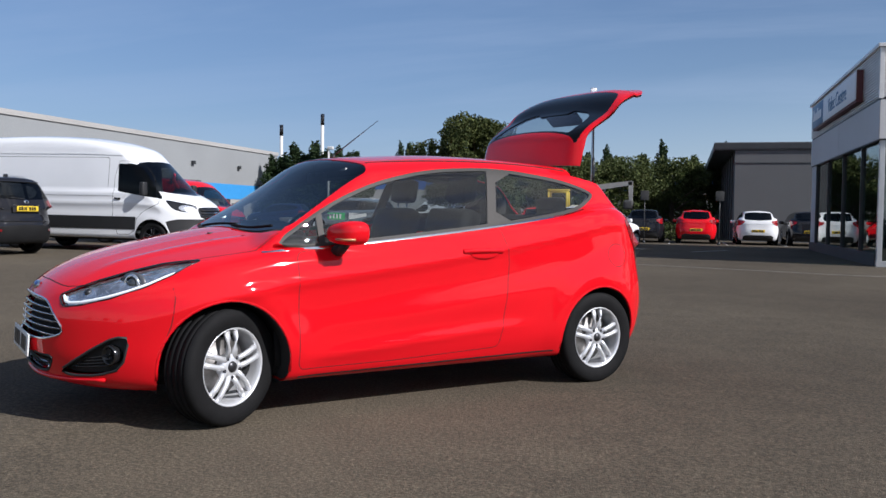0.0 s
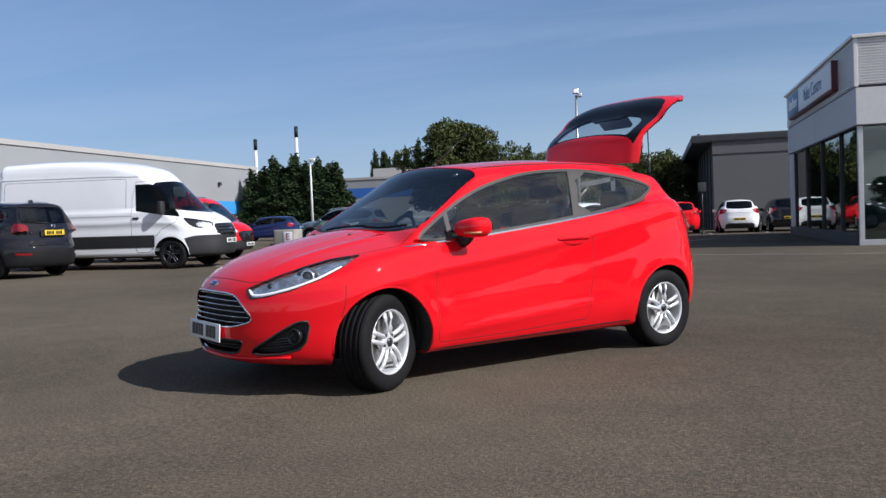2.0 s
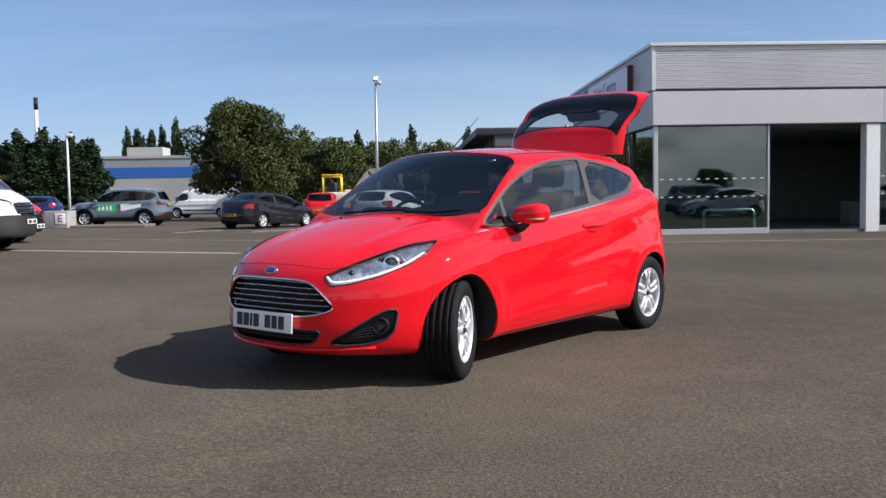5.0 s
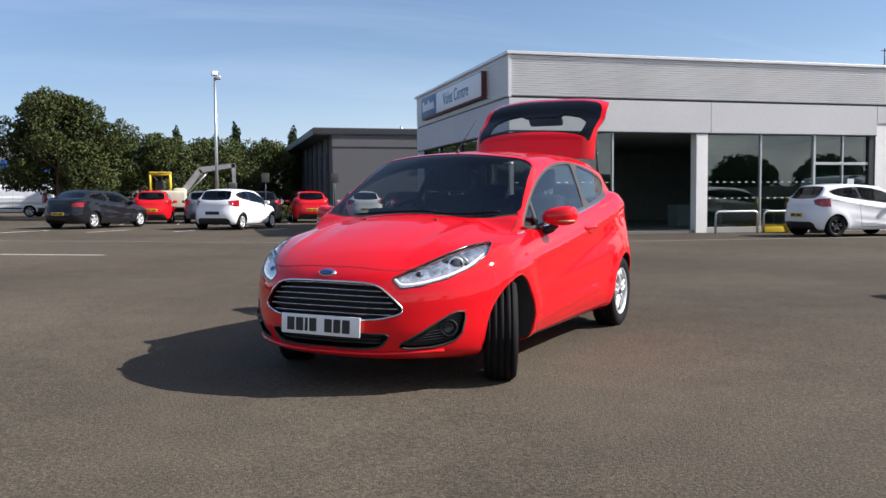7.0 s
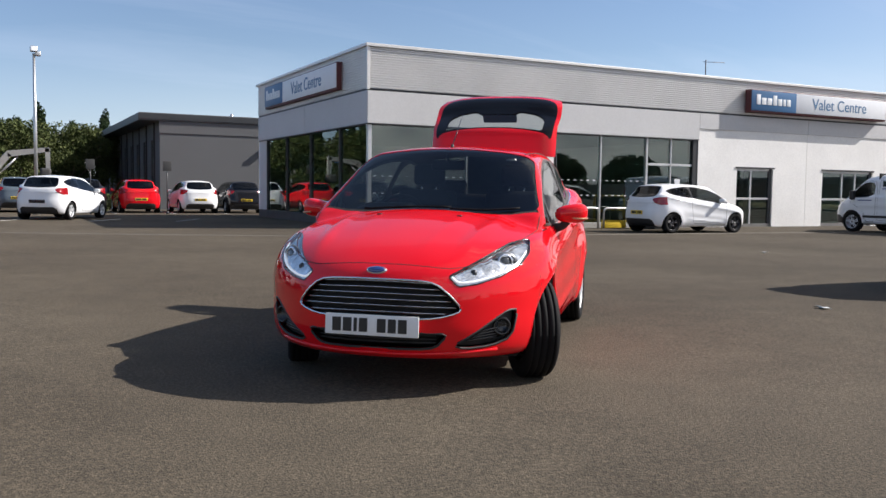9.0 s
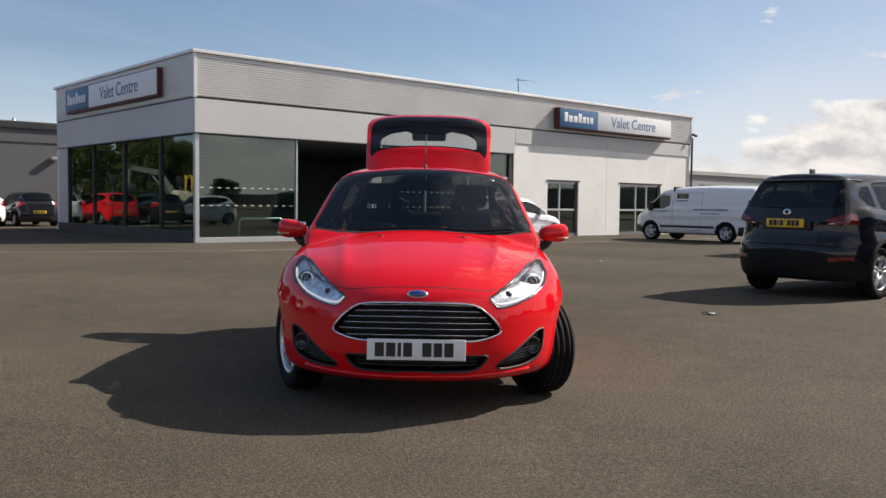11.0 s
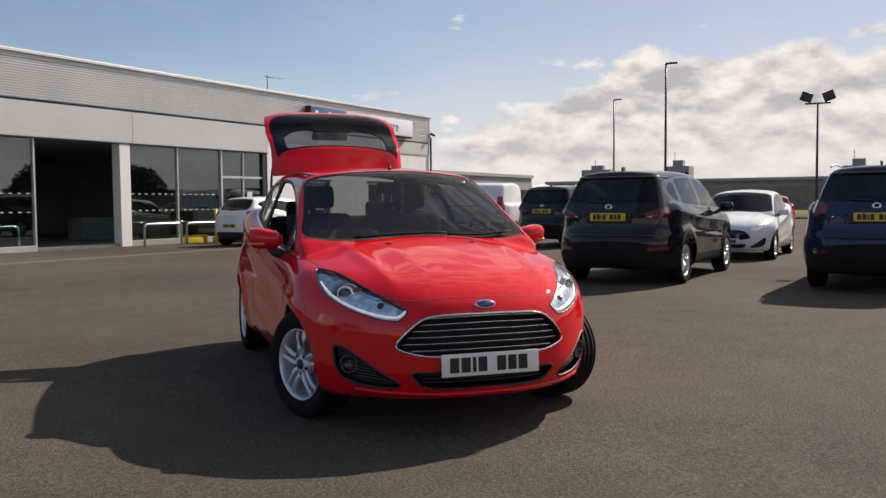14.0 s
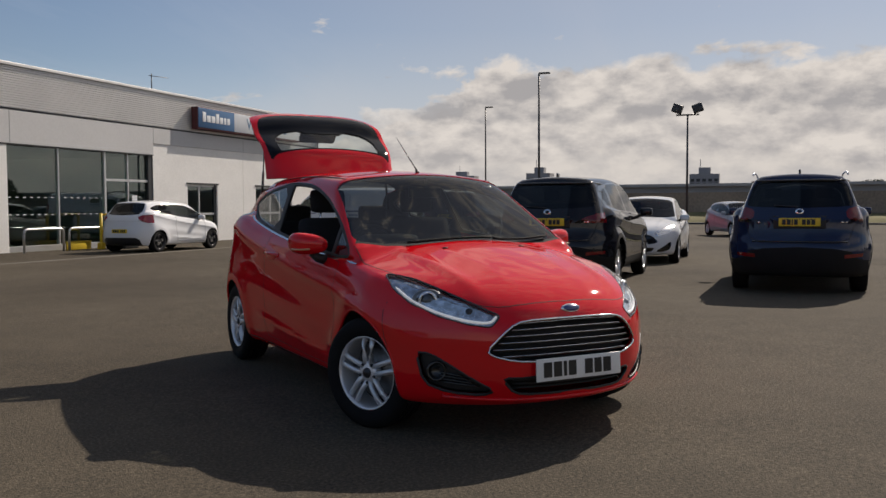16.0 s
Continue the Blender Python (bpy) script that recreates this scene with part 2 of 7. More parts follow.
def box_bm(size, at=(0, 0, 0), bevel=0.0, rot=None, segments=2, bm=None):
    bm = bm or bmesh.new()
    r = bmesh.ops.create_cube(bm, size=1.0)
    vs = r["verts"]
    for v in vs:
        v.co = Vector((v.co.x * size[0], v.co.y * size[1], v.co.z * size[2]))
    if bevel:
        es = list({e for v in vs for e in v.link_edges})
        g = bmesh.ops.bevel(bm, geom=es, offset=bevel, segments=segments, affect="EDGES", profile=0.6)
        vs = list({v for f in g["faces"] for v in f.verts} | {v for v in vs if v.is_valid})
    m = Matrix.Translation(at) @ (rot.to_4x4() if rot is not None else Matrix())
    for v in vs:
        v.co = m @ v.co
    return bm


def cyl_bm(r, h, at=(0, 0, 0), axis="z", n=24, r2=None, bm=None, caps=True):
    bm = bm or bmesh.new()
    turn = {"x": Matrix.Rotation(radians(90), 4, "Y"), "y": Matrix.Rotation(radians(-90), 4, "X"), "z": Matrix()}[axis]
    bmesh.ops.create_cone(bm, segments=n, cap_ends=caps, radius1=r, radius2=r if r2 is None else r2, depth=h, matrix=Matrix.Translation(at) @ turn)
    return bm


def tube_bm(points, radius, n=8, closed=False, bm=None, flat=1.0):
    """A round or flattened bar along points."""
    bm = bm or bmesh.new()
    pts = [Vector(p) for p in points]
    rings, up0 = [], Vector((0, 0, 1))
    k = len(pts)
    for i, p in enumerate(pts):
        a = pts[(i - 1) % k] if closed or i else p
        b = pts[(i + 1) % k] if closed or i < k - 1 else p
        d = (b - a).normalized()
        side = d.cross(up0)
        if side.length < 0.05:
            side = d.cross(Vector((1, 0, 0)))
        side.normalize()
        up = side.cross(d)
        r = radius[i] if isinstance(radius, (list, tuple)) else radius
        rings.append([bm.verts.new(p + (side * math.cos(q) * r + up * math.sin(q) * r * flat)) for q in (2 * math.pi * j / n for j in range(n))])
    for i in range(k if closed else k - 1):
        a, b = rings[i], rings[(i + 1) % k]
        for j in range(n):
            bm.faces.new((a[j], a[(j + 1) % n], b[(j + 1) % n], b[j]))
    if not closed:
        bm.faces.new(rings[0][::-1])
        bm.faces.new(rings[-1])
    bmesh.ops.recalc_face_normals(bm, faces=bm.faces[:])
    return bm


def lathe_bm(profile, n=48, bm=None, axis="x"):
    """Turns (radius, along) points round the axis."""
    bm = bm or bmesh.new()
    rings = []
    for r, a in profile:
        ring = []
        for j in range(n):
            q = 2 * math.pi * j / n
            p = (a, r * math.cos(q), r * math.sin(q)) if axis == "x" else (r * math.cos(q), r * math.sin(q), a)
            ring.append(bm.verts.new(p))
        rings.append(ring)
    for a, b in zip(rings, rings[1:]):
        for j in range(n):
            bm.faces.new((a[j], a[(j + 1) % n], b[(j + 1) % n], b[j]))
    bmesh.ops.recalc_face_normals(bm, faces=bm.faces[:])
    return bm


def smooth_loop(points, rounds=2, closed=True):
    """Rounds the corners of an outline."""
    p = [tuple(q) for q in points]
    for _ in range(rounds):
        out = []
        k = len(p)
        if not closed:
            out.append(p[0])
        for i in range(k if closed else k - 1):
            a, b = p[i], p[(i + 1) % k]
            out.append(tuple(0.78 * u + 0.22 * v for u, v in zip(a, b)))
            out.append(tuple(0.22 * u + 0.78 * v for u, v in zip(a, b)))
        if not closed:
            out.append(p[-1])
        p = out
    return p


def round_corners(points, r, n=4):
    """An outline with each corner rounded over the distance r."""
    P = [np.array(q, float) for q in points]
    out = []
    for k, p in enumerate(P):
        a, b = P[k - 1] - p, P[(k + 1) % len(P)] - p
        la, lb = np.hypot(*a), np.hypot(*b)
        s = p + a / la * min(r, la * 0.45)
        e = p + b / lb * min(r, lb * 0.45)
        for q in range(n + 1):
            u = q / n
            out.append(tuple((1 - u) ** 2 * s + 2 * u * (1 - u) * p + u * u * e))
    return out


def inset(points, d):
    """An outline drawn in by d."""
    P = np.array(points, float)
    t = np.roll(P, -1, 0) - np.roll(P, 1, 0)
    t /= np.maximum(np.hypot(t[:, 0], t[:, 1])[:, None], 1e-9)
    turn = np.sign(np.sum(P[:, 0] * np.roll(P[:, 1], -1) - P[:, 1] * np.roll(P[:, 0], -1)))
    return [tuple(q) for q in P + np.stack([-t[:, 1], t[:, 0]], 1) * d * turn]


def beyond(points, a, b):
    """The part of an outline on the left of the line from a to b."""
    a, d = np.array(a, float), np.array(b, float) - np.array(a, float)
    out = []
    P = [np.array(q, float) for q in points]
    f = lambda q: d[0] * (q[1] - a[1]) - d[1] * (q[0] - a[0])
    for p, q in zip(P, P[1:] + P[:1]):
        fp, fq = f(p), f(q)
        if fp >= 0:
            out.append(tuple(p))
        if (fp >= 0) != (fq >= 0):
            out.append(tuple(p + (q - p) * fp / (fp - fq)))
    return out


def inside(poly, px, py):
    """Which of the points (arrays) lie inside the outline."""
    poly = np.asarray(poly, float)
    hit = np.zeros(np.shape(px), bool)
    for (xa, ya), (xb, yb) in zip(poly, np.roll(poly, -1, 0)):
        if ya == yb:
            continue
        c = ((ya > py) != (yb > py)) & (px < (xb - xa) * (py - ya) / (yb - ya) + xa)
        hit ^= c
    return hit


# ---- car bodies ----
def spline(pairs):
    """A smooth curve through (position, value) pairs."""
    a = np.array(pairs, float)
    xs, vs = a[:, 0], a[:, 1]
    d = np.gradient(vs, xs)
    def at(x):
        x = np.clip(x, xs[0], xs[-1])
        i = np.clip(np.searchsorted(xs, x) - 1, 0, len(xs) - 2)
        h = xs[i + 1] - xs[i]
        u = (x - xs[i]) / h
        return (2 * u**3 - 3 * u**2 + 1) * vs[i] + (u**3 - 2 * u**2 + u) * h * d[i] + (3 * u**2 - 2 * u**3) * vs[i + 1] + (u**3 - u**2) * h * d[i + 1]
    return at


def smax(a, b, k):
    h = np.maximum(k - np.abs(a - b), 0) / k
    return np.maximum(a, b) + h * h * k * 0.25


class Body:
    """A car's outer skin: nose towards -y, its middle over the origin, symmetric in x."""

    def __init__(self, s):
        self.s = s
        self.edge, self.crown, self.plan, self.lower = (spline(s[k]) for k in ("edge", "crown", "plan", "lower"))
        self.nose, self.tail, self.roof = (spline(s[k]) for k in ("nose", "tail", "roof"))

    def skin(self, x, y, z):
        s = self.s
        x = np.abs(x)
        # lower body
        w = self.plan(y) + self.lower(z)
        for yc, zc, r, amount in s["flares"]:
            d = np.hypot(y - yc, z - zc)
            w = w + amount * np.exp(-((d - r) / 0.085) ** 2) * (z > 0.0)
        cz, drop = s["crease"]
        line = self.edge(y) - cz + drop * (y - 0.4)
        sharp = s.get("sharp", 0.015)
        w = w + sharp * np.exp(-((z - line) / s.get("crease_w", 0.055)) ** 2) - 0.8 * sharp * np.exp(-((z - line + 0.16) / 0.09) ** 2)
        if "low_crease" in s:
            zl, rise_l, dep = s["low_crease"]
            q = z - zl - rise_l * y
            w = w + dep * (np.exp(-((q + 0.012) / 0.03) ** 2) - 0.7 * np.exp(-((q - 0.07) / 0.06) ** 2)) * np.clip((y + 0.85) * 5, 0, 1) * np.clip((0.72 - y) * 4, 0, 1)
        side = x - w
        half = s["half"]
        top = z - (self.edge(y) + self.crown(y) * (1 - (x / half) ** 2))
        for xr, dep in s["hood_rib"]:
            top = top - dep * np.exp(-((x - xr - 0.10 * (y + 1.0)) / 0.045) ** 2) * np.clip((-0.85 - y) * 3, 0, 1) * np.clip((y + 1.95) * 4, 0, 1)
        front = (self.nose(z) + s["nose_sweep"][0] * (x / 0.72) ** s["nose_sweep"][1]) - y
        rear = y - (self.tail(z) - s["tail_sweep"][0] * (x / 0.72) ** s["tail_sweep"][1])
        low = s["floor"] - z
        f = smax(smax(side, top, s["k_top"]), smax(front, rear, 0.01), s["k_end"])
        f = smax(f, low, 0.06)
        # cabin
        zb, xb, lean, bow, taper = s["cabin"]
        u = np.maximum(z - zb, -0.02)
        g = x - (xb - lean * u - bow * u * u - taper * np.clip(y - 0.4, 0, 3) ** 2 - s["cabin_front"] * np.clip(-0.2 - y, 0, 2) ** 2)
        yw, zw, run, sweep, more = s["screen"]
        ws = (yw + (z - zw) * run + (sweep + more * np.clip(z - zw, 0, 0.6)) * (x / 0.72) ** 2) - y
        roof = z - (self.roof(y) - s["roof_crown"] * (x / 0.6) ** 2)
        yr, zr, rrun, rsweep = s["back"]
        bk = y - (yr + (zr - z) * rrun - rsweep * (x / 0.6) ** 2)
        c = smax(smax(g, roof, s["k_roof"]), smax(ws, bk, 0.01), s["k_glass"])
        c = smax(c, s["cabin_low"] - z, 0.01)
        return -smax(-f, -c, s["k_join"])

    def normal(self, p):
        e = 1e-4
        x, y, z = p[:, 0], p[:, 1], p[:, 2]
        n = np.stack([self.skin(x + e, y, z) - self.skin(x - e, y, z), self.skin(x, y + e, z) - self.skin(x, y - e, z), self.skin(x, y, z + e) - self.skin(x, y, z - e)], 1)
        return n / np.maximum(np.linalg.norm(n, axis=1, keepdims=True), 1e-9)

    def solve(self, o, d, far=2.6, steps=70):
        """First crossing of the skin from o along d (arrays of points)."""
        t0 = np.zeros(len(o))
        t1 = np.full(len(o), far)
        done = np.zeros(len(o), bool)
        f0 = self.skin(*o.T) < 0
        if len(o) < 2000:
            ts = far * np.arange(1, steps + 1) / steps
            p = (o[:, None, :] + d[:, None, :] * ts[None, :, None]).reshape(-1, 3)
            flips = (self.skin(*p.T) < 0).reshape(len(o), steps) != f0[:, None]
            done = flips.any(1)
            k = flips.argmax(1)
            t1 = np.where(done, ts[k], far)
            t0 = np.where(done, ts[k] - far / steps, 0.0)
        else:
            for k in range(1, steps + 1):
                t = far * k / steps
                p = o + d * t
                flip = ((self.skin(*p.T) < 0) != f0) & ~done
                t1[flip], t0[flip] = t, far * (k - 1) / steps
                done |= flip
        for _ in range(16):
            t = (t0 + t1) / 2
            p = o + d * t[:, None]
            same = (self.skin(*p.T) < 0) == f0
            t0, t1 = np.where(same, t, t0), np.where(same, t1, t)
        return o + d * ((t0 + t1) / 2)[:, None], done

    def on(self, axis, pts, from_far=True, lift=0.0):
        """Drops flat outline points on the skin, along x (from +x), y (from the nose) or z (from above)."""
        pts = np.asarray(pts, float)
        k = len(pts)
        big = np.full(k, 3.0)
        if axis == "x":
            o, d = np.stack([big * 0.5, pts[:, 0], pts[:, 1]], 1), np.tile((-1.0, 0, 0), (k, 1))
        elif axis == "y":
            o, d = np.stack([pts[:, 0], -big, pts[:, 1]], 1), np.tile((0, 1.0, 0), (k, 1))
        elif axis == "d":
            o, d = np.stack([pts[:, 0] * Q + 2.6 * Q, pts[:, 0] * Q - 2.6 * Q, pts[:, 1]], 1), np.tile((-Q, Q, 0), (k, 1))
        elif axis == "r":
            o, d = np.stack([pts[:, 0], big, pts[:, 1]], 1), np.tile((0, -1.0, 0), (k, 1))
        else:
            o, d = np.stack([pts[:, 0], pts[:, 1], big], 1), np.tile((0, 0, -1.0), (k, 1))
        p, ok = self.solve(o, d, 3.2, 160)
        return p + self.normal(p) * lift

    def mesh(self, rows=110, mid=140, fan=56):
        """The near half (x >= 0) as a bmesh grid of rays from the middle line."""
        y0, y1, z0 = self.s["axis"]
        cols = []
        for j in range(fan):
            q = math.pi / 2 * (1 - (j + 0.15) / fan)
            cols.append((y0, -math.sin(q), math.cos(q)))
        for j in range(mid + 1):
            cols.append((y0 + (y1 - y0) * j / mid, 0.0, 1.0))
        for j in range(1, fan + 1):
            q = math.pi / 2 * (j - 0.15) / fan
            cols.append((y1, math.sin(q), math.cos(q)))
        o, d = [], []
        for y, dy, c in cols:
            for i in range(rows + 1):
                a = -math.pi / 2 + math.pi * i / rows
                o.append((0.0, y, z0))
                d.append((c * math.cos(a), dy, c * math.sin(a)))
        o, d = np.array(o), np.array(d)
        p, ok = self.solve(o, d)
        p[np.abs(p[:, 0]) < 1e-6, 0] = 0
        bm = bmesh.new()
        vs = [bm.verts.new(q) for q in p]
        n = rows + 1
        for j in range(len(cols) - 1):
            for i in range(rows):
                a = j * n + i
                bm.faces.new((vs[a], vs[a + 1], vs[a + n + 1], vs[a + n]))
        return bm


Q = math.sqrt(0.5)
# two flat coordinates for each way of looking: side, front, rear, above, front corner
FLAT = {"x": ((0, 1, 0), (0, 0, 1)), "y": ((1, 0, 0), (0, 0, 1)), "r": ((1, 0, 0), (0, 0, 1)), "z": ((1, 0, 0), (0, 1, 0)), "d": ((Q, Q, 0), (0, 0, 1))}


def cut(bm, axis, poly, keep):
    """Splits the faces of bm along a flat outline, seen along the axis; keep(centre) picks the faces that it meets."""
    A, B = (Vector(q) for q in FLAT[axis])
    P = np.asarray(poly, float)
    lo, hi = P.min(0) - 0.06, P.max(0) + 0.06
    near = []
    for f in bm.faces:
        c = f.calc_center_median()
        if lo[0] < c.dot(A) < hi[0] and lo[1] < c.dot(B) < hi[1] and keep(c):
            near.append(f)
    for a, b in zip(P, np.roll(P, -1, 0)):
        d = b - a
        if np.hypot(*d) < 1e-6:
            continue
        s0, s1 = (np.minimum(a, b) - 0.004).tolist(), (np.maximum(a, b) + 0.004).tolist()
        sel, rest = [], []
        for f in near:
            if not f.is_valid:
                continue
            c = f.calc_center_bounds()
            u, w = c.dot(A), c.dot(B)
            (sel if s0[0] - 0.03 < u < s1[0] + 0.03 and s0[1] - 0.03 < w < s1[1] + 0.03 else rest).append(f)
        if not sel:
            continue
        n = A * float(d[1]) - B * float(d[0])
        co = A * float(a[0]) + B * float(a[1])
        geom = list({v for f in sel for v in f.verts}) + list({e for f in sel for e in f.edges}) + sel
        r = bmesh.ops.bisect_plane(bm, geom=geom, dist=1e-5, plane_co=co, plane_no=n)
        near = rest + list({g for g in r["geom"] if isinstance(g, bmesh.types.BMFace)} | {f for f in sel if f.is_valid})


def carve(body, bm, regions, mirror=True):
    """Cuts the skin by (name, axis, outline, keep) and gives name -> (points, faces), the rest under 'shell'. The first that holds a face takes it."""
    for name, axis, poly, keep in regions:
        cut(bm, axis, poly, keep)
    bm.faces.ensure_lookup_table()
    C = np.array([f.calc_center_median() for f in bm.faces])
    owner = np.full(len(C), -1)
    for r, (name, axis, poly, keep) in enumerate(regions):
        A, B = (np.array(q) for q in FLAT[axis])
        hit = inside(poly, C @ A, C @ B) & (owner < 0)
        idx = np.nonzero(hit)[0]
        for q in idx:
            if keep(C[q]):
                owner[q] = r
    bm.verts.index_update()
    V = np.array([v.co for v in bm.verts])
    F = [[v.index for v in f.verts] for f in bm.faces]
    out = {}
    names = [r[0] for r in regions]
    for name in dict.fromkeys(names + ["shell"]):
        ids = {k for k, n in enumerate(names) if n == name} if name != "shell" else {-1}
        out[name] = [F[q] for q in range(len(F)) if owner[q] in ids]
    return V, out


def skin_part(name, body, V, faces, material, parent, side=0, lift=0.0, label="", turn=None, thick=0.0):
    """A piece of the skin as a mesh with the skin's own normals. side: 1 near half, -1 the mirrored half, 0 both."""
    used = sorted({i for f in faces for i in f})
    if not used:
        return None
    at = {i: k for k, i in enumerate(used)}
    P = V[used]
    N = body.normal(P)
    P = P + N * lift
    Fs = [[at[i] for i in f] for f in faces]
    def grown(P, N, Fs):
        if not thick:
            return P, N, Fs
        k = len(P)
        count = {}
        for f in Fs:
            for a, b in zip(f, f[1:] + f[:1]):
                count[(a, b)] = count.get((a, b), 0) + 1
        rim = [(a, b) for a, b in count if (b, a) not in count]
        return np.concatenate([P, P - N * thick]), np.concatenate([N, -N]), Fs + [[k + i for i in reversed(f)] for f in Fs] + [[b, a, k + a, k + b] for a, b in rim]
    # faces point outwards
    f = Fs[len(Fs) // 2]
    a, b, c = P[f[0]], P[f[1]], P[f[2]]
    if np.dot(np.cross(b - a, c - a), N[f[0]]) < 0:
        Fs = [g[::-1] for g in Fs]
    sets = []
    if side >= 0:
        sets.append(grown(P, N, Fs))
    if side <= 0:
        flip = np.array((-1.0, 1, 1))
        sets.append(grown(P * flip, N * flip, [g[::-1] for g in Fs]))
    PP = np.concatenate([q[0] for q in sets])
    NN = np.concatenate([q[1] for q in sets])
    FF, base = [], 0
    for p_, n_, f_ in sets:
        FF += [[i + base for i in g] for g in f_]
        base += len(p_)
    if turn is not None:
        R = np.array(turn.to_3x3())
        PP, NN = PP @ R.T + np.array(turn.translation), NN @ R.T
    me = bpy.data.meshes.new(name)
    me.from_pydata(PP.tolist(), [], FF)
    me.materials.append(material)
    me.shade_smooth()
    me.normals_split_custom_set_from_vertices(NN.tolist())
    ob = new(name, me)
    ob.parent = parent
    if label:
        ob["label"] = label
    return ob


def ribbon(body, axis, poly, width, lift, material, name, parent, closed=True, mirror=0, turn=None, keep=None):
    """A narrow strip laid on the skin along an outline: a shut line, a seal or a bright strip. mirror: 1, -1 or 0 for both sides."""
    P = np.asarray(poly, float)
    ends = np.roll(P, -1, 0) if closed else P[1:]
    pts = []
    for a, b in zip(P, ends):
        m = max(1, int(np.hypot(*(b - a)) / 0.03))
        pts += [a + (b - a) * q / m for q in range(m)]
    if not closed:
        pts.append(P[-1])
    S = body.on(axis, pts, lift=lift)
    N = body.normal(S)
    T = np.roll(S, -1, 0) - np.roll(S, 1, 0)
    if not closed:
        T[0], T[-1] = S[1] - S[0], S[-1] - S[-2]
    T /= np.maximum(np.linalg.norm(T, axis=1, keepdims=True), 1e-9)
    B = np.cross(N, T)
    L, M, R = S + B * width / 2 - N * 0.0009, S, S - B * width / 2 - N * 0.0009
    bm = bmesh.new()
    for sgn in ((1, -1) if mirror == 0 else (mirror,)):
        rows = [[bm.verts.new((p[0] * sgn, p[1], p[2])) for p in (l, c, r)] for l, c, r in zip(L, M, R)]
        k = len(rows)
        for q in range(k if closed else k - 1):
            a, b = rows[q], rows[(q + 1) % k]
            for w in range(2):
                bm.faces.new((a[w], a[w + 1], b[w + 1], b[w]))
    bmesh.ops.recalc_face_normals(bm, faces=bm.faces[:])
    if turn is not None:
        bm.transform(turn)
    return part(name, bm, material, parent)

# ---- ground ----
asphalt, t, p = nodes_of("asphalt")
co = t.nodes.new("ShaderNodeTexCoord")
big = add(t, "ShaderNodeTexNoise", Scale=0.22, Detail=6.0)
mid_n = add(t, "ShaderNodeTexNoise", Scale=2.5, Detail=5.0)
grit = add(t, "ShaderNodeTexNoise", Scale=55.0, Detail=4.0, Roughness=0.7)
stone = add(t, "ShaderNodeTexVoronoi", Scale=110.0)
for n in (big, mid_n, grit, stone):
    t.links.new(co.outputs["Object"], n.inputs["Vector"])
c1 = ramp(t, big.outputs[0], [(0.35, (0.069, 0.057, 0.042)), (0.65, (0.099, 0.083, 0.061))])
c2 = ramp(t, mid_n.outputs[0], [(0.3, (0.90, 0.90, 0.90)), (0.7, (1.09, 1.08, 1.06))])
c3 = ramp(t, grit.outputs[0], [(0.30, (0.50, 0.50, 0.50)), (0.52, (1.0, 1.0, 1.0)), (0.72, (1.9, 1.85, 1.75))])
prev = c1.outputs[0]
for c in (c2, c3):
    mx = t.nodes.new("ShaderNodeMix")
    mx.data_type, mx.blend_type = "RGBA", "MULTIPLY"
    mx.inputs["Factor"].default_value = 1.0
    t.links.new(prev, mx.inputs["A"])
    t.links.new(c.outputs[0], mx.inputs["B"])
    prev = mx.outputs["Result"]
t.links.new(prev, p.inputs["Base Color"])
p.inputs["Roughness"].default_value = 0.95
p.inputs["Diffuse Roughness"].default_value = 0.24
p.inputs["Specular IOR Level"].default_value = 0.15
hsum = t.nodes.new("ShaderNodeMath")
hsum.operation = "ADD"
t.links.new(grit.outputs[0], hsum.inputs[0])
t.links.new(stone.outputs["Distance"], hsum.inputs[1])
bp = add(t, "ShaderNodeBump", Strength=0.55, Distance=0.006)
t.links.new(hsum.outputs[0], bp.inputs["Height"])
t.links.new(bp.outputs[0], p.inputs["Normal"])


def ground_z(x):
    """The car park falls gently towards +x."""
    x = min(max(x, -45), 45)
    return -0.0087 * x if x < 0 else -0.0035 * x


bm = bmesh.new()
xs = [-3000, -600, -200, -90, -45] + [-40 + 5 * k for k in range(17)] + [45, 90, 200, 600, 3000]
ys = [-3000, -600, -200, -90, -40, -20, -10, 0, 10, 20, 30, 40, 60, 90, 200, 600, 3000]
grid = [[bm.verts.new((x, y, ground_z(x))) for y in ys] for x in xs]
for i in range(len(xs) - 1):
    for j in range(len(ys) - 1):
        bm.faces.new((grid[i][j], grid[i + 1][j], grid[i + 1][j + 1], grid[i][j + 1]))
tagged(part("ground", bm, asphalt), "worn brown-grey asphalt of a car park", "ground", kind="structure")

white_line = mat("worn_white_line", (0.32, 0.31, 0.285), 0.8, vary=0.35, scale=6, fine=90, bump=0.2)
drain_m = mat("worn_dark_concrete", (0.135, 0.12, 0.10), 0.9, vary=0.25, scale=2, fine=50, bump=0.3)
concrete = mat("concrete", (0.30, 0.28, 0.25), 0.85, vary=0.25, scale=2, fine=50, bump=0.3)


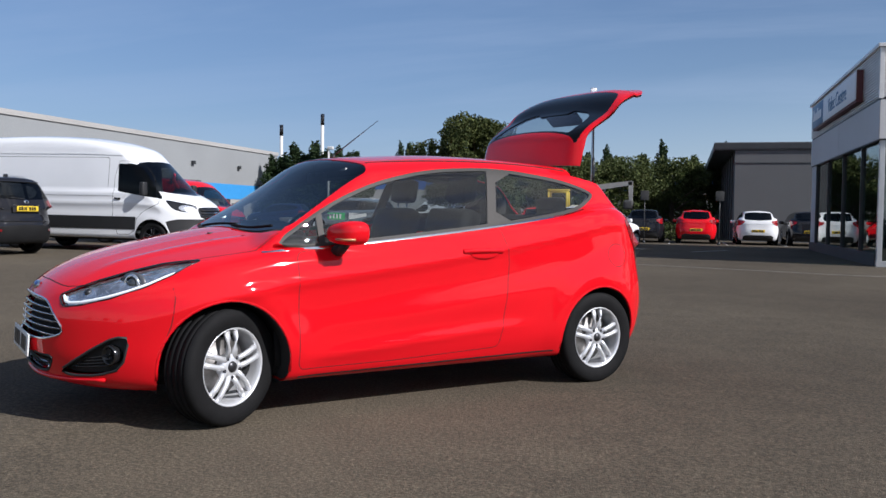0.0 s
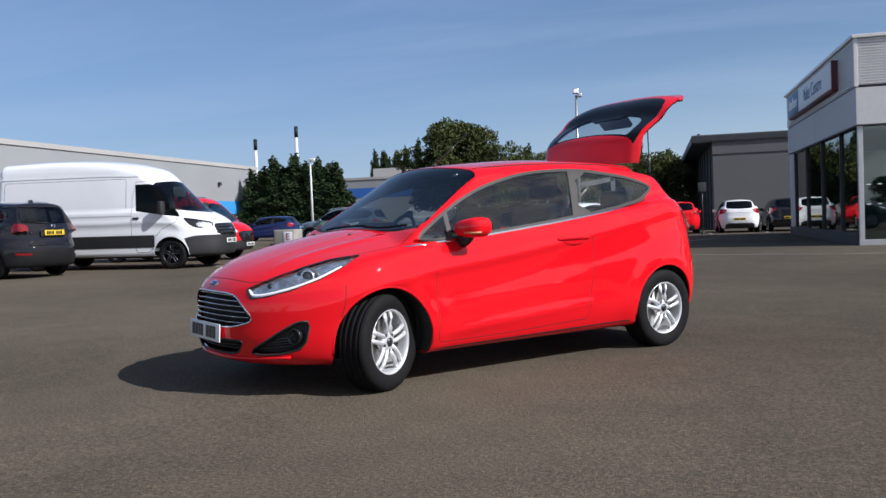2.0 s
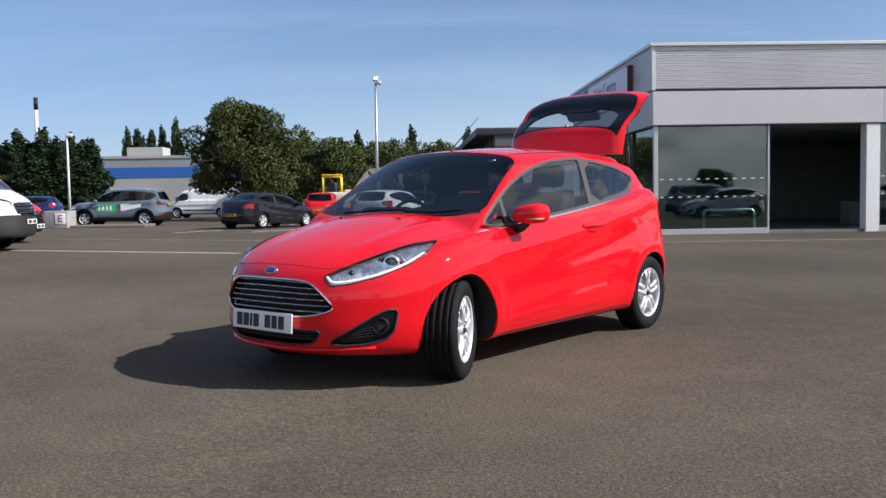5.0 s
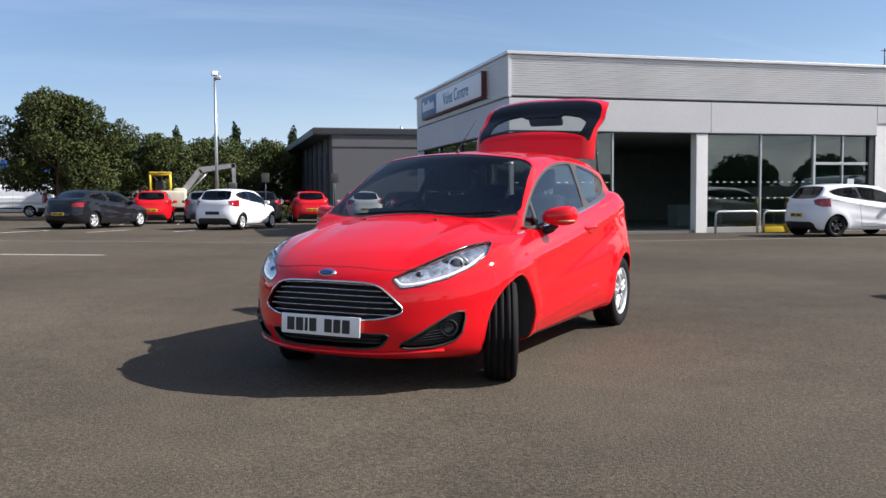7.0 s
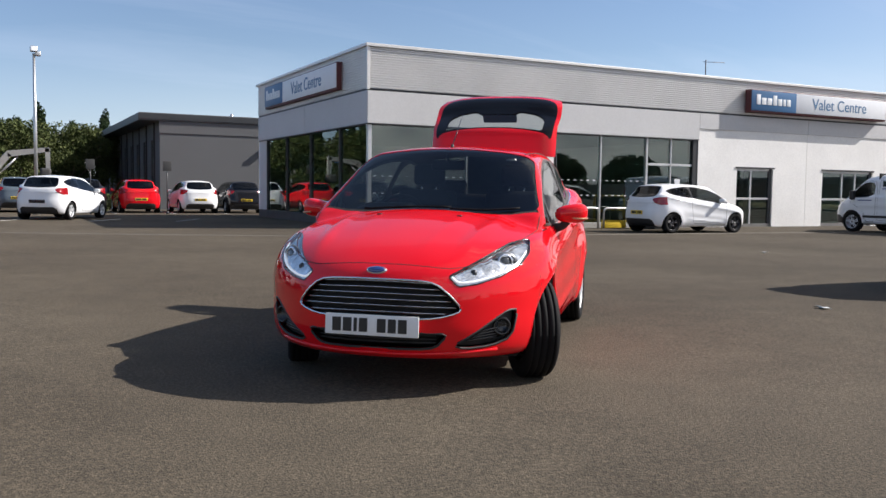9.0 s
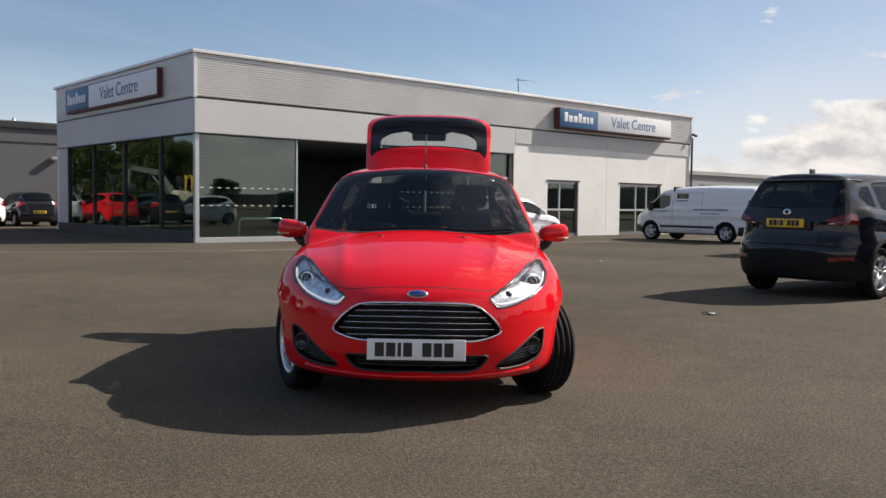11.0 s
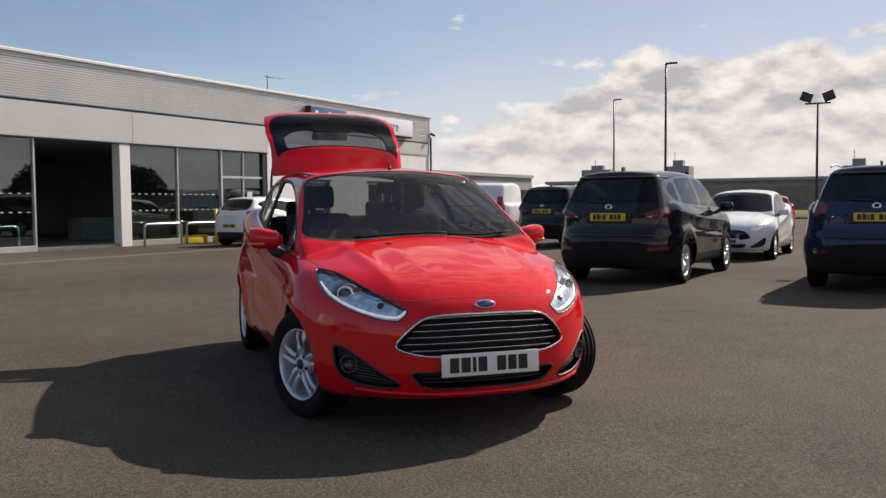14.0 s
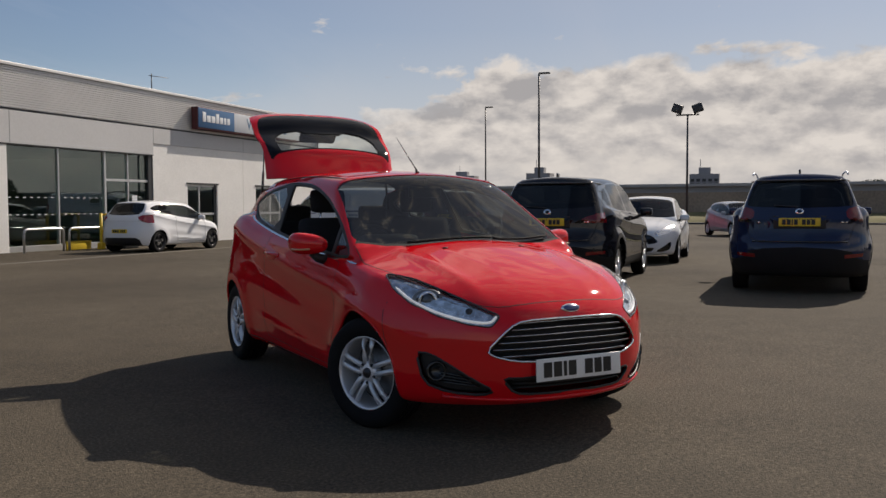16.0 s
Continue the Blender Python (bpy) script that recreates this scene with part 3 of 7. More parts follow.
def strip(name, a, b, width, material, label, category="marking", h=0.006):
    """A flat strip on the ground from a to b."""
    a, b = Vector(a), Vector(b)
    d = (b - a).normalized()
    n = Vector((-d.y, d.x)) * width / 2
    m = max(1, int((b - a).length / 4))
    bm = bmesh.new()
    rows = []
    for k in range(m + 1):
        q = a.lerp(b, k / m)
        rows.append([bm.verts.new((*(q + n * s), ground_z((q + n * s).x) + (h if abs(s) < 1 else -0.004))) for s in (-1, -0.9, 0.9, 1)])
    for r, q in zip(rows, rows[1:]):
        for w in range(3):
            bm.faces.new((r[w], q[w], q[w + 1], r[w + 1]))
    bmesh.ops.recalc_face_normals(bm, faces=bm.faces[:])
    return tagged(part(name, bm, material), label, category, kind="structure")


strip("road_marking", (-9.5, 13.4), (-3.95, 11.35), 0.16, white_line, "worn white line painted on asphalt")
strip("drain_channel", (5.2, 13.35), (34, 13.0), 0.16, drain_m, "worn concrete channel across the asphalt")
strip("drain_channel", (-14.0, 20.7), (5.2, 13.35), 0.12, drain_m, "worn concrete channel across the asphalt")
for k in range(5):
    x = -8.6 + 2.7 * k
    strip("bay_line", (x, 23.6), (x + 1.2, 25.9), 0.09, white_line, "faded white parking bay line")
for x in (-5.7, -3.4, -1.1, 1.35, 3.7, 6.0):
    strip("bay_line", (x, 32.0), (x, 37.0), 0.09, white_line, "faded white parking bay line")

# ---- showroom ----
FY, WX, EX, NY = 17.29, 6.41, 30.68, 28.75
silver_clad = mat("silver_cladding", (0.70, 0.69, 0.67), 0.42, metal=0.35, vary=0.08, scale=0.8, fine=25)
fascia_grey = mat("fascia_panel", (0.54, 0.54, 0.54), 0.6, metal=0.0, vary=0.05, scale=0.6, fine=18)
wall_white = mat("wall_panel", (0.81, 0.80, 0.77), 0.65, vary=0.08, scale=0.7, fine=22, bump=0.05)
alum = mat("aluminium_frame", (0.58, 0.59, 0.59), 0.4, metal=0.6, vary=0.08)
dark_frame = mat("dark_frame", (0.035, 0.037, 0.040), 0.45, vary=0.15)
plinth_m = mat("dark_plinth", (0.05, 0.05, 0.05), 0.7, vary=0.2)
show_glass = glass("showroom_glass", (0.64, 0.80, 0.75), 2.1)
# room walls and floor toned down: the shade indoors is in their colour
dim_inner_wall = mat("dim_inner_wall", (0.17, 0.175, 0.17), 0.85, vary=0.15)
inner_floor = mat("showroom_floor", (0.20, 0.195, 0.185), 0.35, vary=0.2)
sign_white = mat("sign_white", (0.74, 0.76, 0.78), 0.4, vary=0.03)
sign_blue = mat("sign_blue", (0.035, 0.12, 0.26), 0.4, vary=0.08)
sign_edge = mat("sign_edge", (0.10, 0.022, 0.025), 0.5, vary=0.15)
sign_ink = mat("sign_ink", (0.06, 0.17, 0.32), 0.5, vary=0.05)
roof_m = mat("roof_sheet", (0.35, 0.35, 0.35), 0.6, vary=0.15)

shop = empty("showroom", Matrix(), "low white and silver showroom with ribbed cladding and large windows", "building")


def slab(name, x0, x1, y0, y1, z0, z1, material, parent=None, bevel=0.0, label=""):
    return part(name, box_bm((x1 - x0, y1 - y0, z1 - z0), ((x0 + x1) / 2, (y0 + y1) / 2, (z0 + z1) / 2), bevel), material, parent if parent is not None else shop, label, smooth=False)


def ribbed(name, a, b, z0, z1, out, ribs, parent, material):
    """Ribbed sheet between plan points a and b: alternating proud and sunk bands, each with a sloped flank."""
    a, b, out = Vector(a), Vector(b), Vector(out)
    bm = bmesh.new()
    prof = []
    pitch = (z1 - z0) / ribs
    for k in range(ribs):
        z = z0 + k * pitch
        prof += [(z, 0.0), (z + pitch * 0.30, 0.0), (z + pitch * 0.42, 0.035), (z + pitch * 0.88, 0.035)]
    prof.append((z1, 0.0))
    ends = []
    for q in (a, b):
        ends.append([bm.verts.new((q.x + out.x * d, q.y + out.y * d, z)) for z, d in prof])
    for i in range(len(prof) - 1):
        bm.faces.new((ends[0][i], ends[1][i], ends[1][i + 1], ends[0][i + 1]))
    bmesh.ops.recalc_face_normals(bm, faces=bm.faces[:])
    ob = part(name, bm, material, parent, smooth=False)
    return ob


# shell: floor, roof, rear and far walls, ceiling
slab("floor_slab", WX + 0.05, EX - 0.05, FY + 0.05, NY, -0.45, 0.035, inner_floor)
slab("roof_deck", WX + 0.05, EX - 0.05, FY + 0.05, NY, 4.95, 5.12, roof_m)
slab("ceiling", WX + 0.1, EX - 0.2, FY + 0.22, NY - 0.25, 3.02, 3.10, dim_inner_wall)
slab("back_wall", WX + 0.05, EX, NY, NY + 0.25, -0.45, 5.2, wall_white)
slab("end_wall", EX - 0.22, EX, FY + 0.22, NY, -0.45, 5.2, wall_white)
slab("inner_partition", 19.10, 19.25, FY + 0.22, NY - 0.05, 0.03, 3.02, dim_inner_wall)
slab("inner_back", WX + 0.3, 19.1, NY - 0.20, NY - 0.08, 0.03, 3.02, dim_inner_wall)
# upper band
slab("band_core", WX + 0.05, EX, FY + 0.02, FY + 0.24, 3.02, 5.14, fascia_grey)
slab("band_core", WX + 0.02, WX + 0.24, FY + 0.24, NY, 3.02, 5.14, fascia_grey)
ribbed("ribbed_cladding", (WX - 0.02, FY - 0.02), (EX + 0.02, FY - 0.02), 4.02, 5.18, (0, -1), 17, shop, silver_clad)
ribbed("ribbed_cladding", (WX - 0.02, NY), (WX - 0.02, FY - 0.02), 4.02, 5.18, (-1, 0), 17, shop, silver_clad)
slab("corner_trim", WX - 0.07, WX + 0.03, FY - 0.07, FY + 0.03, 3.98, 5.20, silver_clad, bevel=0.01)
slab("corner_trim", EX - 0.03, EX + 0.06, FY - 0.065, FY + 0.05, 3.98, 5.20, silver_clad, bevel=0.01)
slab("parapet_cap", WX - 0.12, EX + 0.10, FY - 0.12, FY + 0.30, 5.19, 5.28, silver_clad, bevel=0.012)
slab("parapet_cap", WX - 0.12, WX + 0.30, FY + 0.30, NY + 0.10, 5.19, 5.28, silver_clad, bevel=0.012)
slab("shadow_gap", WX - 0.005, EX, FY - 0.008, FY + 0.02, 3.955, 4.02, dark_frame)
slab("shadow_gap", WX - 0.008, WX + 0.02, FY + 0.02, NY, 3.955, 4.02, dark_frame)
for x0, x1 in ((WX - 0.03, 12.93), (12.945, 19.03)):
    slab("fascia_panel", x0, x1, FY - 0.035, FY + 0.018, 3.03, 3.955, fascia_grey, bevel=0.006)
for x0, x1 in ((19.045, 24.56), (24.575, EX + 0.01)):
    slab("fascia_panel", x0, x1, FY - 0.035, FY + 0.018, 3.42, 3.955, fascia_grey, bevel=0.006)
for y0, y1 in ((FY + 0.02, 22.9), (22.915, NY)):
    slab("fascia_panel", WX - 0.035, WX + 0.018, y0, y1, 3.03, 3.955, fascia_grey, bevel=0.006)
slab("soffit", WX - 0.03, 19.03, FY - 0.03, FY + 0.30, 3.0, 3.028, dark_frame)
slab("soffit", WX - 0.03, WX + 0.30, FY + 0.31, NY, 3.0, 3.028, dark_frame)


def pane(x0, x1, z0, z1, y):
    ob = slab("pane", x0, x1, y, y + 0.012, z0, z1, show_glass)
    return ob


def pane_w(y0, y1, z0, z1, x):
    return slab("pane", x, x + 0.012, y0, y1, z0, z1, show_glass)


GY = FY + 0.10
for x0, x1 in ((WX + 0.14, 9.66), (12.90, 14.75), (14.81, 16.70)):
    pane(x0, x1, 0.12, 2.98, GY)
for x0, x1 in ((16.78, 17.79), (17.85, 18.80)):
    pane(x0, x1, 2.15, 2.98, GY)
    pane(x0, x1, 0.12, 2.07, GY)
for x in (9.69, 12.87, 14.78):
    slab("mullion", x - 0.025, x + 0.025, GY - 0.05, GY + 0.06, 0.05, 3.0, alum, bevel=0.004)
slab("mullion", 16.70, 16.78, GY - 0.06, GY + 0.06, 0.05, 3.0, alum, bevel=0.004)
slab("mullion", 17.795, 17.845, GY - 0.05, GY + 0.06, 0.05, 3.0, alum, bevel=0.004)
slab("transom", 16.78, 18.80, GY - 0.05, GY + 0.06, 2.07, 2.15, alum, bevel=0.004)
slab("sill", WX, 9.69, GY - 0.08, GY + 0.08, -0.15, 0.12, alum, bevel=0.006)
slab("sill", 12.87, 18.80, GY - 0.08, GY + 0.08, -0.20, 0.12, alum, bevel=0.006)
slab("door_pillar", 12.46, 12.84, FY - 0.01, FY + 0.32, -0.25, 3.0, wall_white, bevel=0.012)
slab("dark_column", 18.80, 19.03, FY + 0.02, FY + 0.30, -0.25, 3.0, dark_frame, bevel=0.008)
slab("corner_post", WX + 0.01, WX + 0.13, FY + 0.03, FY + 0.15, -0.10, 3.0, alum, bevel=0.008)
for y0, y1 in ((17.48, 19.68), (19.74, 22.47), (22.53, 25.20), (25.26, 27.74)):
    pane_w(y0, y1, 0.28, 2.98, WX + 0.09)
for y in (19.71, 22.5, 25.23, 27.77):
    slab("mullion", WX + 0.03, WX + 0.15, y - 0.03, y + 0.03, 0.25, 3.0, dark_frame, bevel=0.004)
slab("plinth", WX - 0.02, WX + 0.16, FY + 0.16, NY, -0.45, 0.28, plinth_m, bevel=0.006)
slab("end_panel", WX + 0.02, WX + 0.2, 27.80, NY, 0.28, 3.0, fascia_grey, bevel=0.004)
# rows of small dashes on the glass
bm = bmesh.new()
for x0, x1 in ((WX + 0.2, 9.6), (12.95, 16.65)):
    for z in (1.02, 1.52):
        x = x0
        while x < x1:
            box_bm((0.10, 0.003, 0.022), (x + 0.05, GY - 0.004, z), bm=bm)
            x += 0.26
dots = part("dash_pattern", bm, sign_white, shop, "rows of small white dashes on the glass", smooth=False)
dots["kind"] = "stuff"
# lower wall of panels with two glazed doors
DOORS = ((20.93, 22.79), (25.50, 28.46))
edges = [19.03, 20.93, 22.79, 24.57, 25.50, 28.46, EX]
slab("wall_panel", 19.03, 20.93, FY, FY + 0.22, -0.45, 3.42, wall_white)
slab("wall_panel", 22.79, 24.565, FY, FY + 0.22, -0.45, 3.42, wall_white)
slab("wall_panel", 24.58, 25.50, FY, FY + 0.22, -0.45, 3.42, wall_white)
slab("wall_panel", 28.46, EX, FY, FY + 0.22, -0.45, 3.42, wall_white)
for x0, x1 in DOORS:
    slab("wall_panel", x0, x1, FY, FY + 0.22, 2.06, 3.42, wall_white)
    # dark wall close behind the glass stands in for the unlit room
    slab("room_back", x0 - 0.2, x1 + 0.2, FY + 1.6, FY + 1.7, -0.2, 3.0, dim_inner_wall)
    d = new("window")
    d.parent = shop
    w = x1 - x0
    fw = 0.07
    for a, b in ((x0, x0 + fw), (x0 + w * 0.40, x0 + w * 0.40 + fw), (x0 + w * 0.66, x0 + w * 0.66 + fw * (1 if w > 2.5 else 0.01)), (x1 - fw * 2.2, x1)):
        if b - a > 0.02:
            slab("frame_upright", a, b, FY + 0.06, FY + 0.14, -0.22, 2.06, alum if b < x1 else dark_frame, d, 0.004)
    for z0, z1 in ((-0.25, -0.08), (0.92, 1.0), (1.98, 2.06)):
        slab("frame_rail", x0 + fw, x1 - fw * 2.2, FY + 0.065, FY + 0.135, z0, z1, alum, d, 0.004)
    slab("pane", x0 + fw, x1 - fw * 2.2, FY + 0.095, FY + 0.107, -0.08, 1.98, show_glass, d)
    slab("lintel", x0 - 0.06, x1 + 0.06, FY - 0.03, FY, 2.06, 2.12, dark_frame, d)
slab("base_line", 19.03, EX, FY - 0.012, FY, -0.45, -0.10, dark_frame)
# things inside the showroom
slab("desk", 14.0, 15.8, 21.0, 21.7, 0.035, 0.78, dim_inner_wall, None, 0.01)
slab("notice", 18.05, 18.30, GY - 0.006, GY - 0.002, 1.25, 1.62, sign_white)
slab("downpipe", EX + 0.06, EX + 0.14, FY - 0.10, FY - 0.02, -0.4, 4.3, dark_frame, None, 0.02)
lampb = box_bm((0.16, 0.24, 0.10), (EX + 0.12, FY - 0.16, 4.42), 0.02, Matrix.Rotation(radians(25), 3, "X"))
part("wall_lamp", lampb, dark_frame, shop)
# roof aerial
part("roof_aerial", tube_bm([(19.94, 18.0, 5.1), (19.94, 18.0, 5.98)], 0.02, 8), dark_frame, shop)
part("aerial_arm", tube_bm([(19.80, 18.0, 5.90), (20.75, 17.9, 5.93)], 0.012, 6), dark_frame, shop)


def writing(name, text, size, m, material, parent, depth=0.006):
    cu = bpy.data.curves.new(name, "FONT")
    cu.body, cu.size, cu.extrude, cu.align_x, cu.align_y = text, size, depth, "CENTER", "CENTER"
    tmp = bpy.data.objects.new(name, cu)
    scene.collection.objects.link(tmp)
    dg = bpy.context.evaluated_depsgraph_get()
    me = bpy.data.meshes.new_from_object(tmp.evaluated_get(dg))
    bpy.data.objects.remove(tmp)
    me.materials.clear()
    me.materials.append(material)
    ob = new(name, me)
    ob.matrix_basis = m
    ob.parent = parent
    return ob


def sign(m, length, blue, height, label):
    """A box sign: blue block with a plain white logo shape, then white with lettering; x along, -y to the viewer."""
    s = empty("sign", m, label, "sign")
    part("case", box_bm((length, 0.28, height + 0.10), (length / 2, 0.15, 0), 0.01), sign_edge, s)
    part("white_face", box_bm((length - blue - 0.03, 0.02, height), (blue + (length - blue) / 2, 0.0, 0.02), 0.004), sign_white, s)
    part("blue_face", box_bm((blue, 0.024, height), (blue / 2 + 0.01, -0.002, 0.02), 0.004), sign_blue, s)
    x = blue * 0.11
    for wbar, hbar in ((0.085, 0.50), (0.10, 0.34), (0.10, 0.34), (0.085, 0.50), (0.09, 0.34), (0.06, 0.34), (0.08, 0.34)):
        part("logo_bar", box_bm((blue * wbar, 0.01, height * hbar), (x + blue * wbar / 2, -0.018, height * (hbar - 0.34) / 2), 0.004), sign_white, s)
        x += blue * (wbar + 0.026)
    writing("lettering", "Valet Centre", height * 0.82, pose(blue + (length - blue) * 0.47, -0.012, 0.02, 90, 0, 0), sign_ink, s)
    return s


sign(pose(21.15, FY - 0.36, 4.50), 7.45, 2.30, 0.72, "long blue and white box sign on ribbed cladding")
sign(pose(WX - 0.22, 27.15, 4.58, 0, 0, -90), 7.85, 2.30, 0.74, "long blue and white box sign on ribbed cladding")

# hoops and barrier in front of the windows
steel = mat("galvanised_steel", (0.55, 0.56, 0.56), 0.35, metal=0.8, vary=0.1)
yellow = mat("safety_yellow", (0.72, 0.50, 0.03), 0.5, vary=0.12)


def hoop(x0, x1, y, h=0.66, z=None):
    z = ground_z(x0) if z is None else z
    r = 0.13
    pts = [(x0, y, z - 0.05), (x0, y, z + h - r)]
    for k in range(1, 7):
        a = math.pi / 2 * k / 6
        pts.append((x0 + r - r * math.cos(a), y, z + h - r + r * math.sin(a)))
    for k in range(7):
        a = math.pi / 2 * k / 6
        pts.append((x1 - r + r * math.sin(a), y, z + h - r + r * math.cos(a)))
    pts.append((x1, y, z - 0.05))
    return tagged(part("hoop_barrier", tube_bm(pts, 0.035, 10), steel), "bent steel hoop barrier standing at a showroom window", "barrier", "hoops before the windows")


hoop(7.97, 9.43, 17.72, 0.60, 0.04)
for a, b in ((12.75, 14.20), (14.42, 15.85)):
    hoop(a, b, 16.65)
rail = empty("yellow_barrier", pose(15.4, 16.35, ground_z(15.4)), "yellow painted tubular safety barrier", "barrier")
for x in (0.0, 1.3):
    part("post", tube_bm([(x, 0, -0.02), (x, 0, 1.10)], 0.045, 10), yellow, rail)
for z in (1.06, 0.55):
    part("rail", tube_bm([(0, 0, z), (1.3, 0, z)], 0.035, 10), yellow, rail)
part("foot_block", box_bm((0.18, 0.18, 0.22), (0.0, 0.0, 0.10), 0.03), yellow, rail)
part("kick_plate", box_bm((1.0, 0.04, 0.26), (-0.45, 0.45, 0.14), 0.01), yellow, rail)
bin_ = empty("grey_bin", pose(16.15, 16.1, ground_z(16)), "grey metal box standing beside a yellow barrier", "bin")
part("bin_body", box_bm((0.62, 0.55, 0.95), (0, 0, 0.475), 0.03), dark_frame, bin_)
part("bin_lid", box_bm((0.66, 0.59, 0.06), (0, 0, 0.98), 0.02), plinth_m, bin_)

# ---- grey building behind ----
grey_wall = mat("grey_render", (0.105, 0.108, 0.112), 0.75, vary=0.06, scale=0.5, fine=20)
grey_roof = mat("grey_roof_edge", (0.085, 0.088, 0.092), 0.5, vary=0.08)
gb = empty("office_building", pose(0, 0, 0), "dark grey single-storey office with an overhanging flat roof", "building")
slab("front_wall", 4.3, 20.0, 39.6, 39.85, -0.4, 4.45, grey_wall, gb)
slab("rear_wall", 4.3, 20.0, 65.7, 66.0, -0.4, 4.45, grey_wall, gb)
slab("east_wall", 19.75, 20.0, 39.85, 65.7, -0.4, 4.45, grey_wall, gb)
slab("roof", 3.3, 20.4, 39.5, 66.6, 4.46, 4.85, grey_roof, gb, 0.03)
slab("roof_trim", 3.27, 20.43, 39.46, 39.498, 4.52, 4.80, dark_frame, gb, 0.01)
slab("wall_top_band", 4.28, 20.0, 39.56, 39.598, 3.85, 4.45, grey_wall, gb)
y = 39.85
k = 0
while y < 65:
    slab("west_panel", 4.3, 4.5, y, y + 1.3, -0.4, 4.45, grey_wall, gb)
    slab("pane", 4.36, 4.38, y + 1.3, y + 2.6, 0.4, 3.6, show_glass, gb)
    slab("panel_under", 4.3, 4.5, y + 1.3, y + 2.6, -0.4, 0.4, grey_wall, gb)
    slab("panel_over", 4.3, 4.5, y + 1.3, y + 2.6, 3.6, 4.45, grey_wall, gb)
    slab("column", 4.22, 4.3, y + 1.2, y + 1.34, -0.3, 4.45, dark_frame, gb)
    y += 2.6
# dark sheet behind the panes stands in for the shade of the rooms
slab("dark_interior", 4.9, 5.0, 40.0, 65.6, -0.2, 4.4, dim_inner_wall, gb)
part("wall_lamp", box_bm((0.35, 0.25, 0.18), (9.6, 39.45, 3.1), 0.03), steel, gb)
part("roof_vent", cyl_bm(0.08, 0.5, (9.0, 44, 5.1), n=12), steel, gb)

# ---- the red hatchback ----
HATCH = dict(
    edge=[(-2.10, 0.60), (-1.95, 0.655), (-1.75, 0.715), (-1.42, 0.800), (-1.05, 0.868), (-0.4, 0.928), (0.42, 1.015), (1.02, 1.095), (1.40, 1.15), (1.65, 1.12), (1.95, 1.00)],
    crown=[(-2.1, 0.075), (-1.9, 0.09), (-1.4, 0.105), (-0.9, 0.11), (-0.3, 0.06), (2.0, 0.0)],
    plan=[(-2.1, 0.78), (-1.7, 0.825), (-1.245, 0.842), (-0.8, 0.838), (0.0, 0.838), (0.6, 0.842), (1.245, 0.850), (1.6, 0.82), (1.95, 0.76)],
    lower=[(0.10, -0.09), (0.22, -0.045), (0.32, -0.012), (0.48, 0.0), (0.70, -0.002), (0.85, -0.014), (1.0, -0.045), (1.2, -0.09)],
    nose=[(0.15, -1.93), (0.24, -2.02), (0.33, -2.055), (0.45, -2.06), (0.58, -2.05), (0.68, -2.02), (0.78, -1.93), (0.9, -1.75)],
    tail=[(0.15, 1.74), (0.28, 1.84), (0.45, 1.895), (0.62, 1.89), (0.75, 1.86), (0.95, 1.82), (1.1, 1.78), (1.3, 1.7)],
    roof=[(-0.9, 1.22), (-0.60, 1.36), (-0.42, 1.405), (-0.1, 1.44), (0.25, 1.463), (0.6, 1.468), (1.0, 1.458), (1.3, 1.437), (1.7, 1.39)],
    flares=[(-1.245, 0.30, 0.37, 0.016), (1.245, 0.30, 0.37, 0.014)],
    crease=(0.135, 0.03), sharp=0.015, crease_w=0.036, low_crease=(0.385, 0.075, 0.008), half=0.78, hood_rib=[(0.50, 0.009), (0.29, 0.002)],
    nose_sweep=(0.36, 2.5), tail_sweep=(0.17, 4.0), floor=0.19,
    k_top=0.10, k_end=0.16,
    cabin=(0.93, 0.785, 0.36, 0.12, 0.055), cabin_front=0.03,
    screen=(-1.0, 0.955, 1.17, 0.02, 0.55), roof_crown=0.055, back=(1.43, 1.42, 0.76, 0.05),
    cabin_low=0.9, k_roof=0.095, k_glass=0.06, k_join=0.035, axis=(-1.15, 1.15, 0.62))

WIN_OUT = smooth_loop([(-1.06, 0.874), (-0.4, 0.926), (0.42, 1.013), (1.02, 1.096), (1.21, 1.140), (1.37, 1.228), (1.30, 1.272), (1.06, 1.330), (0.55, 1.383), (0.05, 1.352), (-0.343, 1.262), (-0.666, 1.125)], 2)
WIN_IN = inset(WIN_OUT, 0.019)
WIN_LIGHT = beyond(WIN_IN, (-0.735, 0.9), (-0.735, 1.2))
WIN_DOOR = beyond(beyond(WIN_IN, (-0.700, 1.2), (-0.700, 0.9)), (0.385, 1.027), (0.468, 1.36))
WIN_REAR = smooth_loop([(0.452, 1.034), (1.00, 1.113), (1.18, 1.153), (1.335, 1.228), (1.28, 1.256), (1.05, 1.310), (0.535, 1.360)], 1)
DOOR = round_corners([(-0.875, 0.868), (-0.866, 0.256), (-0.3, 0.262), (0.43, 0.292), (0.478, 0.60), (0.502, 0.80), (0.452, 1.016), (-0.4, 0.927)], 0.045)
SCREEN = round_corners([(-0.1, -0.995), (0.3, -0.98), (0.56, -0.952), (0.70, -0.915), (0.718, -0.86), (0.686, -0.74), (0.646, -0.56), (0.616, -0.375), (0.56, -0.358), (0.3, -0.405), (-0.1, -0.42)], 0.035)
COWL = [(-0.1, -1.022), (0.3, -1.007), (0.55, -0.978), (0.725, -0.93), (0.70, -0.89), (0.55, -0.94), (0.3, -0.965), (-0.1, -0.98)]
